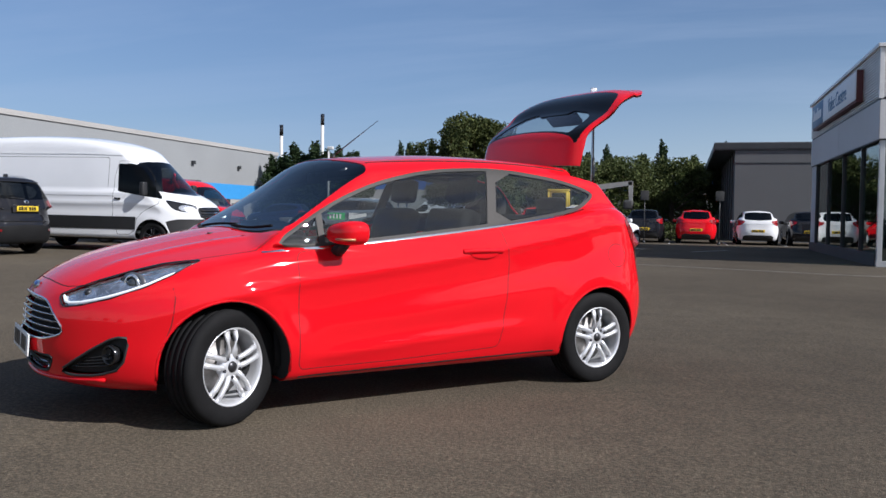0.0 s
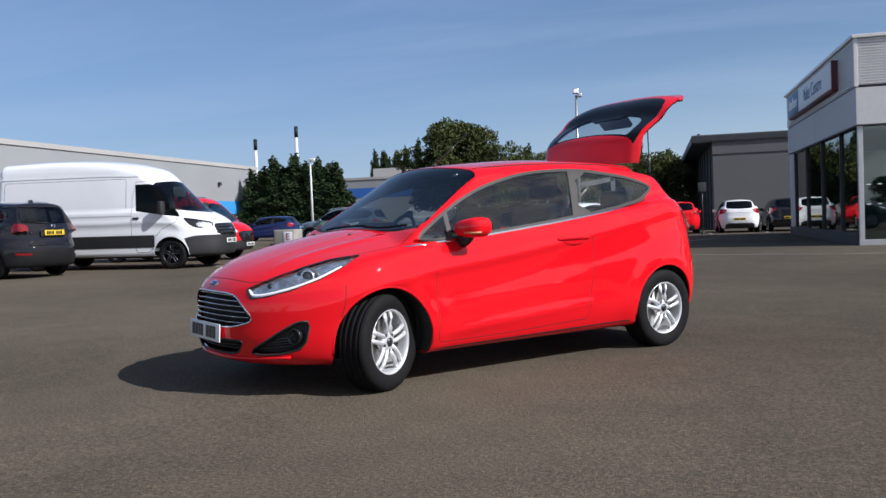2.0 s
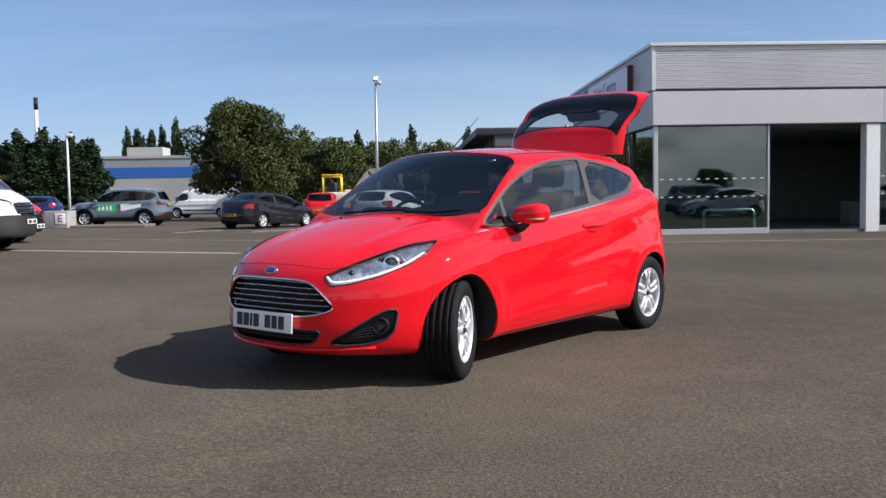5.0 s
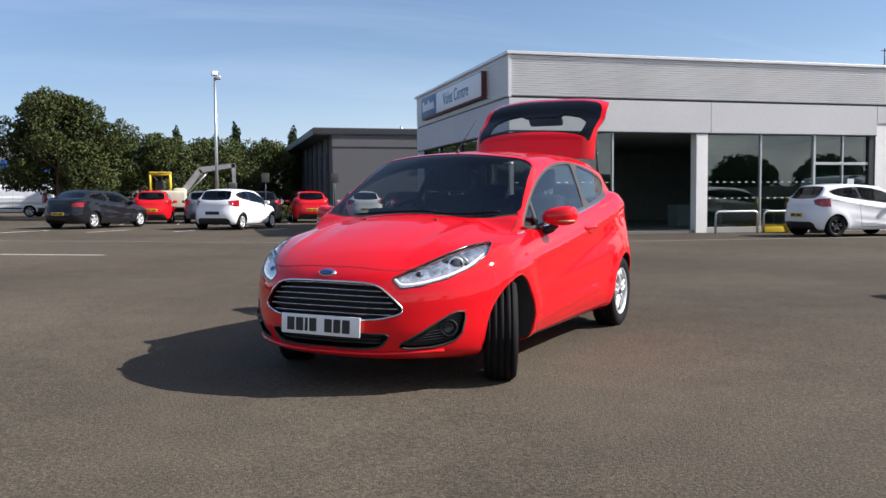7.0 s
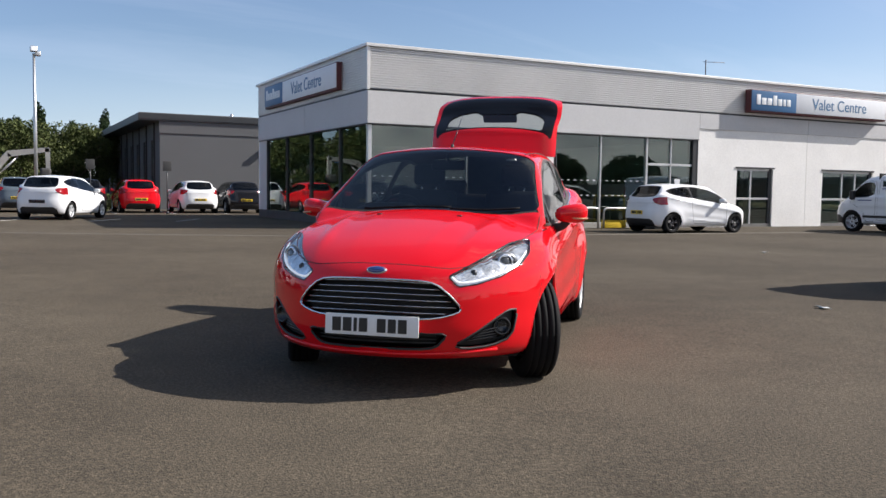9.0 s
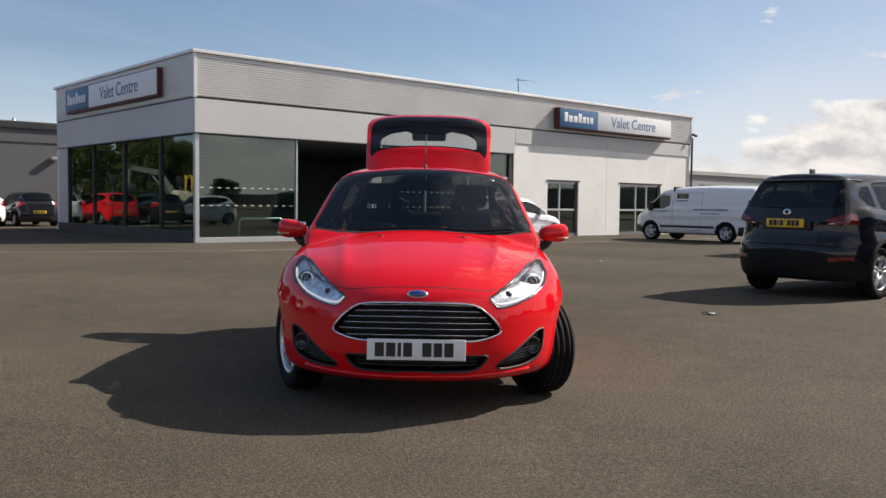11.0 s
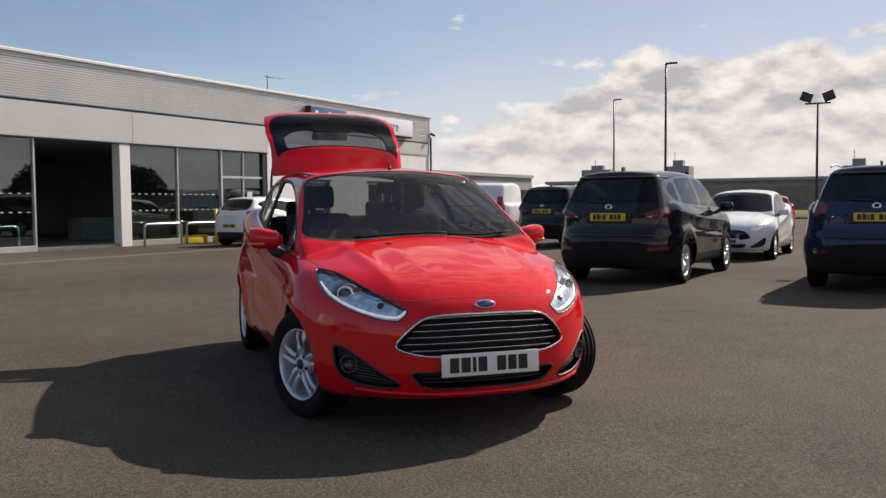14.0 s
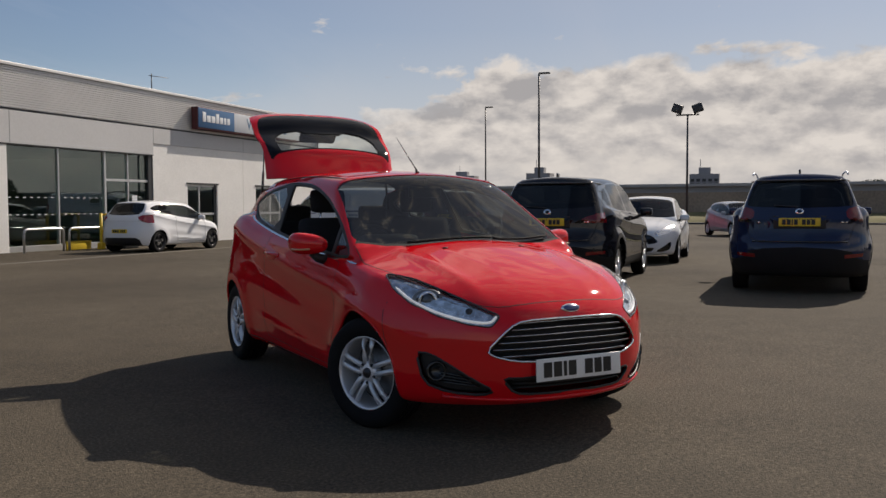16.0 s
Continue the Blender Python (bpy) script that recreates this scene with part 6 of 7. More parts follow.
def vehicle(kind, name, colour, m, label, category="car", group="", rear_plate=plate_yellow, rims=None, r_scale=1.0, extras=None, rails=True):
    B, K, hold, parts = car_parts(kind)
    car = empty(name, m, label, category, group)
    for n, o in parts:
        c = o.copy()
        scene.collection.objects.link(c)
        c.parent = car
        c.name = n
        if n == "body_shell":
            c.material_slots[0].link = "OBJECT"
            c.material_slots[0].material = colour
    wy, wx, wz, wr = K["wheels"]
    for s in (-1, 1):
        for sd in (1, -1):
            wheel(car, (sd * wx, s * wy, wr), sd, 0, wr, 0.21, "alloy", rims or alloy, 5, False)
    wide = K["spec"]["plan"][2][1]
    part("underbody", box_bm((wide * 1.5, wy * 2.7, 0.12), (0, 0, wr * 0.92), 0.03), dark_void, car)
    part("cabin_floor", box_bm((wide * 1.72, wy * 2.3, 0.05), (0, 0.1, wr * 1.5), 0.01), dark_void, car)
    for s in (-1, 1):
        part("arch_liner", box_bm((wide * 1.36, K["arch"] * 1.9, K["arch"] * 1.0), (0, s * wy, wz + K["arch"] * 0.42), 0.05), dark_void, car)
    zb = K["spec"]["cabin"][0]
    if kind not in ("van", "small_van"):
        for x in (-0.36, 0.36):
            seat(car, x, 0.05, zb - 0.42, fabric)
        part("rear_bench", box_bm((1.15, 0.18, 0.62), (0, wy * 0.86, zb - 0.10), 0.06, Matrix.Rotation(radians(-15), 3, "X")), fabric, car)
        part("dashboard", box_bm((1.30, 0.40, 0.22), (0, -wy * 0.55, zb - 0.08), 0.06), plastic, car)
    else:
        part("bulkhead", box_bm((wide * 1.7, 0.05, 1.2), (0, -wy * 0.42, zb + 0.2), 0.01), dark_void, car)
        part("dashboard", box_bm((wide * 1.6, 0.5, 0.25), (0, -wy * 1.02, zb - 0.10), 0.06), plastic, car)
    (fy, fz), (ry, rz_) = K["plates"]
    plate(car, pose(0, fy, fz), (0.52, 0.111), plate_white, PLATE_BARS)
    plate(car, pose(0, ry, rz_, 0, 0, 180), (0.52, 0.111), rear_plate, PLATE_BARS)
    mx, my, mz = K["mirror"]
    for sd in (1, -1):
        mir = new("door_mirror")
        mir.parent = car
        mir.matrix_basis = pose(sd * mx, my, mz)
        big = kind in ("van", "small_van")
        part("housing", box_bm((0.18, 0.13, 0.32) if big else (0.20, 0.14, 0.13), (0, 0, 0), 0.05, segments=3), plastic if big else colour, mir)
        part("foot", tube_bm([(-0.06 * sd, 0, -0.04), (-0.16 * sd, 0, -0.09)], 0.03, 8), plastic, mir)
    if K.get("rails") and rails:
        for sd in (1, -1):
            pts = [(sd * 0.62, y, float(B.roof(np.array([y]))[0]) - 0.020 + 0.03 * (abs(y - 0.5) < 0.95)) for y in (-0.45, -0.35, 0.2, 0.8, 1.3, 1.5)]
            part("roof_rail", tube_bm(pts, 0.013, 6), alloy, car)
    if extras:
        extras(car, B, K)
    return car


def rear_suv_detail(car, B, K):
    """Tailgate shut line, wiper, badge shape, and bars of lettering on an SUV's rear."""
    ribbon(B, "r", smooth_loop([(0.0, 0.70), (0.60, 0.70), (0.70, 0.98), (0.74, 1.15), (0.66, 1.50), (0.0, 1.57)], 1, False), 0.008, 0.001, dark_void, "tailgate_shut_line", car, closed=False)
    p = B.on("r", [(0.0, 1.125)], lift=0.004)[0]
    b = lathe_bm([(0.030, 0.010), (0.052, 0.008), (0.058, 0.0), (0.050, -0.004)], 24, axis="z")
    b.transform(Matrix.Translation(p) @ pose(0, 0, 0, -80, 0, 0) @ Matrix.Diagonal((1.0, 0.78, 1, 1)))
    part("badge_ring", b, chrome, car)
    S = B.on("r", [(0.02 + 0.30 * k / 8, 1.185 + 0.02 * k / 8) for k in range(9)], lift=0.014)
    part("rear_wiper", tube_bm(S, 0.008, 6), plastic, car)
    for x in (-0.52, 0.45):
        q = B.on("r", [(x, 0.985)], lift=0.002)[0]
        part("letter_bar", box_bm((0.15, 0.006, 0.018), q, 0.002), chrome, car)
    S = B.on("r", [(-0.60 + 1.2 * k / 12, 0.72) for k in range(13)], lift=0.004)
    part("bumper_step", tube_bm(S, 0.012, 6), gloss_black, car)
    part("number_recess", box_bm((0.66, 0.02, 0.17), (0, 2.205, 0.985), 0.006), plastic, car)
    part("aerial_fin", box_bm((0.03, 0.13, 0.07), (0, 1.55, float(B.roof(np.array([1.55]))[0]) + 0.02), 0.012), gloss_black, car)
    S = B.on("r", [(-0.62 + 1.24 * k / 16, 1.552) for k in range(17)], lift=0.004)
    part("tailgate_spoiler", tube_bm(S, 0.028, 8, flat=0.6), car.children[0].material_slots[0].material, car)


def white_van_detail(car, B, K):
    for sd in (1, -1):
        ribbon(B, "x", [(-1.0, 2.30), (0, 2.33), (2.85, 2.33)], 0.03, 0.012, white_paint, "side_swage", car, closed=False, mirror=sd)
        ribbon(B, "x", [(-0.9, 1.34), (2.85, 1.34)], 0.025, 0.010, white_paint, "lower_swage", car, closed=False, mirror=sd)
        p = B.on("x", [(-0.98, 1.26)], lift=0.015)[0]
        part("door_handle", box_bm((0.03, 0.16, 0.045), (p[0] * sd, p[1], p[2]), 0.012), plastic, car)
    for z in (0.86, 0.94, 1.02):
        S = B.on("y", [(-0.45 + 0.9 * k / 8, z) for k in range(9)], lift=0.0)
        part("grille_bar", tube_bm(S, 0.012, 6), plastic, car)
    b = lathe_bm([(0.001, 0.012), (0.06, 0.008), (0.07, 0.0)], 24, axis="z")
    p = B.on("y", [(0, 0.95)], lift=0.03)[0]
    b.transform(Matrix.Translation(p) @ pose(0, 0, 0, 90, 0, 0) @ Matrix.Diagonal((1.2, 0.5, 1, 1)))
    part("badge", b, chrome, car)
    part("red_strap", tube_bm([(-0.2, -2.05, 1.55), (-0.1, -1.9, 1.72), (0.15, -1.75, 1.88)], 0.05, 8), red_paint, car)


def trade_van_detail(car, B, K):
    """Unread lettering and a logo patch on the panels of a trade van."""
    for sd in (1, -1):
        for (y, z, w, h) in ((-0.22, 1.58, 0.46, 0.18), (-0.22, 1.42, 0.46, 0.035), (0.9, 1.12, 1.3, 0.04), (-1.0, 1.05, 0.5, 0.03), (0.9, 0.98, 0.7, 0.03)):
            p = B.on("x", [(y, z)], lift=0.014)[0]
            part("lettering_bar", box_bm((0.004, w, h), (p[0] * sd, p[1], p[2])), badge_blue if h < 0.1 else gloss_black, car, smooth=False)


def promo_detail(car, B, K):
    for (y, z, w, h, mm) in ((-0.35, 0.82, 0.9, 0.34, promo_green), (0.75, 0.85, 0.9, 0.3, plate_white)):
        for sd in (1, -1):
            p = B.on("x", [(y, z)], lift=0.006)[0]
            part("door_sticker", box_bm((0.004, w, h), (p[0] * sd, p[1], p[2])), mm, car, smooth=False)
    p = B.on("x", [(-0.35, 0.82)], lift=0.012)[0]
    for k in range(4):
        for sd in (1, -1):
            part("lettering_bar", box_bm((0.004, 0.09, 0.2), (p[0] * sd, p[1] - 0.3 + 0.17 * k, p[2])), plate_white, car, smooth=False)


promo_green = mat("promo_green", (0.03, 0.45, 0.12), 0.4)
rim_bright = alloy
FLEET = "cars parked in a row behind the showroom"
vehicle("suv", "suv_car", black_paint, on_ground(8.92, 0.44, -1.2), "black five-door SUV with a yellow number plate on asphalt", "car", extras=rear_suv_detail, rails=False)
vehicle("suv_tall", "suv_car", navy_paint, on_ground(9.16, -3.00, -2), "dark navy family SUV with privacy glass, parked on asphalt", "car", extras=rear_suv_detail)
vehicle("suv", "suv_car", black_paint, on_ground(18.3, 5.4, 0), "dark SUV parked beyond a black SUV", "car", extras=rear_suv_detail)
vehicle("suv_tall", "suv_car", black_paint, on_ground(-13.62, 10.25, 170), "black SUV parked in front of a tall white van", "car", extras=rear_suv_detail)
vehicle("hatch", "hatchback_car", white_paint, on_ground(14.85, 0.03, 180), "white hatchback parked nose to nose with a black SUV", "car")
vehicle("hatch", "hatchback_car", white_paint, on_ground(15.65, 14.25, 0), "white three-door hatchback with dark wheels beside the showroom", "car", rims=dark_alloy)
vehicle("hatch", "hatchback_car", white_paint, on_ground(-1.05, 26.4, 62), "white hatchback parked in an open bay", "car", rear_plate=gloss_black)
vehicle("saloon", "saloon_car", black_paint, on_ground(-6.1, 28.6, 59), "black four-door saloon parked in an open bay", "car")
for x, col, word in ((-4.5, red_paint, "red"), (-2.3, grey_paint, "dark grey"), (0.25, black_paint, "black"), (2.45, red_paint, "red"), (4.95, white_paint, "white"), (7.0, black_paint, "black")):
    vehicle("hatch", "hatchback_car", col, on_ground(x, 34.9, 90), word + " hatchback parked with its rear to the lane", "car", FLEET)
vehicle("suv", "suv_car", grey_paint, on_ground(-13.6, 33.6, 178), "blue-grey SUV with green and white door stickers", "car", extras=promo_detail)
vehicle("hatch", "hatchback_car", blue_paint, on_ground(-21.5, 42.0, 185), "dark blue hatchback near a numbered planter", "car")
vehicle("small_van", "panel_van", white_paint, on_ground(-13.9, 51.0, 175), "small white and blue van beyond the car park", "van")
vehicle("hatch", "hatchback_car", red_paint, on_ground(-24.5, 34.0, 200), "red hatchback parked far off by a grey warehouse", "car")
vehicle("hatch", "hatchback_car", white_paint, on_ground(-20.5, 30.5, 200), "white hatchback parked far off by a grey warehouse", "car")
vehicle("van", "panel_van", white_paint, on_ground(-11.98, 13.25, 2), "tall white high-roof panel van with grey side cladding", "van", rims=dark_alloy, extras=white_van_detail)
vehicle("small_van", "panel_van", red_paint, on_ground(-12.9, 17.2, 2), "red delivery van with an orange roof beacon beside a white van", "van")
vehicle("small_van", "panel_van", white_paint, on_ground(23.1, 11.9, 92), "white trade van with dark lettering parked by the showroom", "van", extras=trade_van_detail)
vehicle("hatch", "hatchback_car", red_paint, on_ground(34.0, 2.2, 185), "red hatchback parked far across the asphalt", "car")
vehicle("hatch", "hatchback_car", silver_paint, on_ground(33.0, -1.6, 205), "silver hatchback parked far across the asphalt", "car")
vehicle("suv", "suv_car", silver_paint, on_ground(15.4, -3.4, -2), "silver SUV parked ahead of a dark navy SUV", "car")
for h in CACHE.values():
    for ch in list(h[2].children):
        bpy.data.objects.remove(ch)
    bpy.data.objects.remove(h[2])

# ---- trees, far buildings, lamps ----
bark = mat("bark", (0.09, 0.07, 0.05), 0.9, vary=0.35, scale=4, fine=40, bump=0.4)


def leaf_mat(name, lo, hi):
    m, t, p = nodes_of(name)
    g = t.nodes.new("ShaderNodeNewGeometry")
    r = ramp(t, g.outputs["Random Per Island"], [(0.0, lo), (1.0, hi)])
    t.links.new(r.outputs[0], p.inputs["Base Color"])
    p.inputs["Roughness"].default_value = 0.6
    p.inputs["Specular IOR Level"].default_value = 0.12
    return m


leaf_broad = leaf_mat("broad_leaves", (0.020, 0.033, 0.010), (0.092, 0.104, 0.032))
leaf_dark = leaf_mat("conifer_leaves", (0.012, 0.026, 0.010), (0.042, 0.066, 0.026))
leaf_olive = leaf_mat("shrub_leaves", (0.030, 0.046, 0.012), (0.105, 0.122, 0.042))


def leaves(name, blobs, count, size, material, parent, seed):
    """Leaf blades spread near the surface of overlapping clumps."""
    rng = np.random.default_rng(seed)
    vol = np.array([b[3] * b[4] * b[5] for b in blobs]) ** 0.67
    pick = rng.choice(len(blobs), count, p=vol / vol.sum())
    v = rng.normal(size=(count, 3))
    v /= np.linalg.norm(v, axis=1, keepdims=True)
    rad = 0.55 + 0.5 * rng.random(count) ** 0.6
    rad *= 1 + 0.18 * np.sin(v[:, 0] * 7 + pick) * np.sin(v[:, 2] * 6 + pick * 2)
    bl = np.array(blobs)[pick]
    c = bl[:, :3] + v * rad[:, None] * bl[:, 3:6]
    a = rng.normal(size=(count, 3))
    a /= np.linalg.norm(a, axis=1, keepdims=True)
    b = np.cross(a, rng.normal(size=(count, 3)))
    b /= np.linalg.norm(b, axis=1, keepdims=True)
    n = np.cross(a, b)
    s = size * (0.6 + 0.8 * rng.random((count, 1)))
    P = np.stack([c - a * s, c + b * s * 0.5 + n * s * 0.15, c + a * s, c - b * s * 0.5 + n * s * 0.15], 1).reshape(-1, 3)
    me = bpy.data.meshes.new(name)
    me.from_pydata(P.tolist(), [], [(4 * k, 4 * k + 1, 4 * k + 2, 4 * k + 3) for k in range(count)])
    me.materials.append(material)
    ob = new(name, me)
    ob.parent = parent
    return ob


def broad_tree(at, height, spread, label, seed, count=9000, material=leaf_broad, size=0.13):
    t = empty("tree", pose(*at), label, "tree")
    rng = random.Random(seed)
    bm = tube_bm([(0, 0, -0.1), (0.05, 0, height * 0.15), (0.0, 0.08, height * 0.30), (0.1, 0.0, height * 0.55), (0.05, 0, height * 0.85)], [0.22, 0.17, 0.15, 0.10, 0.03], 10)
    for k in range(9):
        a = k * 2.4 + rng.random()
        h0 = height * (0.20 + 0.05 * k)
        r = spread * (0.30 + 0.15 * rng.random())
        tube_bm([(0.03, 0, h0), (r * 0.5 * math.cos(a), r * 0.5 * math.sin(a), h0 + height * 0.12), (r * math.cos(a), r * math.sin(a), h0 + height * 0.22)], [0.08, 0.05, 0.02], 6, bm=bm)
    part("trunk", bm, bark, t)
    blobs = []
    for k in range(36):
        a = rng.random() * 6.283
        u = rng.random()
        z = height * (0.30 + 0.62 * u)
        rr = spread * 0.5 * math.sqrt(max(0.05, 1 - ((u - 0.38) / 0.68) ** 2)) * (0.35 + 0.6 * rng.random())
        s = spread * (0.085 + 0.095 * rng.random())
        blobs.append((rr * math.cos(a), rr * math.sin(a), z, s * 1.15, s * 1.15, s * 0.85))
    leaves("crown", blobs, count, size, material, t, seed)
    return t


def conifer(at, height, width, label, seed, count=9000):
    t = empty("conifer_tree", pose(*at), label, "tree", "conifers beyond the car park")
    part("trunk", tube_bm([(0, 0, -0.1), (0, 0, height * 0.5), (0, 0, height * 0.97)], [0.16, 0.10, 0.02], 8), bark, t)
    rng = random.Random(seed)
    blobs = []
    for k in range(60):
        u = (k + rng.random()) / 60
        r = width * 0.5 * (1 - u) ** 0.7 + 0.10
        a = k * 2.4 + rng.random()
        off = r * (0.25 + 0.6 * rng.random())
        w = r * 0.38 + 0.10
        blobs.append((off * math.cos(a), off * math.sin(a), height * (0.05 + 0.93 * u), w, w, height * 0.05))
    leaves("crown", blobs, count, 0.12, leaf_dark, t, seed)
    return t


broad_tree((-9.6, 42.0, gz(-9.6)), 6.35, 6.6, "large dark green broadleaf tree at the edge of a car park", 8, 42000, size=0.085)
park = broad_tree((64.0, -57.0, -0.6), 6.2, 9.5, "tall broadleaf tree across the yard", 21, 9000, leaf_olive, 0.30)
copy_thing(park, pose(77.0, -55.0, -0.6, 0, 0, 250))
second = broad_tree((-4.9, 47.5, 0), 4.9, 4.6, "smaller olive green broadleaf tree behind parked cars", 5, 13000, leaf_olive, 0.085)
for x, y, s in ((-1.8, 50.0, 0.95), (1.2, 52.5, 0.98), (-7.6, 48.0, 1.0), (3.2, 57.0, 1.05)):
    copy_thing(second, pose(x, y, 0, 0, 0, 70 * x))
pines = [conifer((-33.8, 74.0, 0.2), 7.8, 2.6, "tall dark conifer in a dense row", 11), conifer((-31.5, 75.2, 0.2), 7.2, 2.8, "tall dark conifer in a dense row", 12)]
hedge = random.Random(4)
for k in range(17):
    wide_k, tall_k = 1.25 + 0.35 * hedge.random(), 0.84 + 0.22 * hedge.random()
    copy_thing(pines[k % 2], Matrix.Translation((-38.1 + 0.57 * k + 0.3 * hedge.random(), 73.0 + 2.0 * hedge.random(), 0.0)) @ pose(0, 0, 0, 0, 0, 67 * k) @ Matrix.Diagonal((wide_k, wide_k, tall_k, 1)))
for k in range(9):
    copy_thing(pines[k % 2], Matrix.Translation((-13.5 + 2.3 * k + 0.5 * math.sin(k * 2.7), 70 + 2 * math.sin(k * 1.9), -0.6 - 0.5 * math.sin(k * 3.1))) @ pose(0, 0, 0, 0, 0, 55 * k))
for k in range(7):
    copy_thing(pines[k % 2], Matrix.Translation((-46.5 + 1.35 * k, 139 + math.sin(k * 2), 0)) @ pose(0, 0, 0, 0, 0, 75 * k) @ Matrix.Diagonal((1.5, 1.5, 1.75 + 0.2 * math.sin(k * 2.3), 1)))
# trees behind the walk, seen mirrored in the showroom windows
for k, x in enumerate((-42, -30, -16, 8, 26, 33, 48, 66)):
    copy_thing(second, Matrix.Translation((x, -58 - 6 * math.sin(k * 2.2), 0)) @ pose(0, 0, 0, 0, 0, 63 * k) @ Matrix.Diagonal((0.9, 0.9, 0.8, 1)))
shrub_m = leaf_olive
for x, y, s in ((1.35, 38.0, 0.7), (66, -6, 1.6), (70, -14, 2.0)):
    b = empty("shrub", pose(x, y, gz(x)), "low olive green shrub at the edge of the asphalt", "shrub")
    leaves("foliage", [(0, 0, s * 0.6, s, s, s * 0.6), (s * 0.5, 0.2, s * 0.5, s * 0.6, s * 0.6, s * 0.5)], 700, 0.07, shrub_m, b, int(abs(x) * 10))
    part("stem", tube_bm([(0, 0, -0.05), (0, 0, s * 0.8)], 0.03, 6), bark, b)

# warehouses
shed_grey = mat("shed_cladding", (0.27, 0.28, 0.285), 0.6, vary=0.10, scale=0.15, fine=8)
shed_pale = mat("shed_lower_cladding", (0.38, 0.37, 0.355), 0.65, vary=0.10, scale=0.2, fine=8)
shed_blue = mat("shed_blue_band", (0.05, 0.28, 0.62), 0.5, vary=0.06)
shed_navy = mat("shed_deep_blue_band", (0.03, 0.12, 0.40), 0.5, vary=0.06)


def shed(x0, x1, y0, y1, h, blue, label, zb=2.3, zt=3.7):
    s = empty("warehouse", Matrix(), label, "building")
    g = lambda n, *a: slab(n, *a, parent=s)
    g("core", x0 + 0.1, x1 - 0.1, y0 + 0.1, y1 - 0.1, -0.5, h - 0.1, shed_grey)
    g("lower_cladding", x0, x1, y0, y1, -0.5, zb, shed_pale)
    g("blue_band", x0 - 0.03, x1 + 0.03, y0 - 0.03, y1 + 0.03, zb, zt, blue)
    g("upper_cladding", x0, x1, y0, y1, zt, h, shed_grey)
    g("roof_edge", x0 - 0.1, x1 + 0.1, y0 - 0.1, y1 + 0.1, h, h + 0.35, shed_pale)
    return s


a = shed(-75, -39.5, 30, 77.5, 7.05, shed_blue, "long grey warehouse with a bright blue band")
for y in (44, 52, 60, 68, 74):
    slab("window", -39.48, -39.42, y, y + 2.2, 0.4, 1.9, dark_frame, parent=a)
    slab("wall_light", -39.44, -39.25, y + 1, y + 1.4, 5.2, 5.5, dark_frame, parent=a)
b = shed(-44, 8, 112, 135, 7.3, shed_navy, "distant grey warehouse with a blue band", 4.65, 6.1)
slab("roof_plant", -40, -35, 118, 122, 7.65, 9.2, shed_pale, parent=b)
far_grey = mat("far_grey_wall", (0.32, 0.32, 0.32), 0.7, vary=0.1, scale=0.2, fine=8)
c = empty("far_workshop", Matrix(), "low grey workshop across the yard", "building")
slab("wall", 40, 96, 40, 58, -0.8, 4.1, far_grey, parent=c)
slab("roof_edge", 39.8, 96.2, 39.8, 58.2, 4.1, 4.45, shed_pale, parent=c)
for x in (52, 60, 68):
    slab("window", x, x + 3.0, 39.9, 39.99, 1.9, 3.2, dark_frame, parent=c)
    for q in (0.95, 1.95):
        slab("glazing_bar", x + q, x + q + 0.1, 39.85, 39.9, 1.9, 3.2, shed_pale, parent=c)
# boundary bank and wall far on the sunny side
brown = mat("brown_brick_far", (0.26, 0.205, 0.155), 0.9, vary=0.3, scale=0.3, fine=6)
bankm = mat("dry_grass", (0.17, 0.15, 0.06), 0.95, vary=0.35, scale=0.5, fine=12, bump=0.4)
tagged(slab("boundary_wall", 62, 62.6, -95, 39, -1.0, 2.15, brown, parent=c), "long brown boundary wall", "wall", kind="structure").parent = None
bm = bmesh.new()
prof = [(57.5, -0.5), (58.5, 0.10), (60.0, 0.42), (61.95, 0.62)]
rows = [[bm.verts.new((x, -95 + 134 * k / 30, z + 0.08 * math.sin(k * 1.3 + x))) for x, z in prof] for k in range(31)]
for r, q in zip(rows, rows[1:]):
    for w in range(3):
        bm.faces.new((r[w], r[w + 1], q[w + 1], q[w]))
tagged(part("grass_bank", bm, bankm), "dry grass bank below a brown wall", "bank", kind="structure")
tagged(part("low_kerb_wall", box_bm((0.4, 134, 0.5), (57.3, -28, -0.28), 0.04), plinth_m), "dark low kerb wall", "kerb", kind="structure")
roofs = empty("far_roofs", Matrix(), "long low roofs beyond the boundary wall", "building")
slab("roof", 150, 170, -140, 60, 0, 4.4, far_grey, parent=roofs)
slab("roof_sheet", 149, 171, -140, 60, 4.4, 4.9, shed_pale, parent=roofs)
concrete_far = mat("far_concrete", (0.30, 0.30, 0.31), 0.9, vary=0.15, scale=0.05, fine=2)
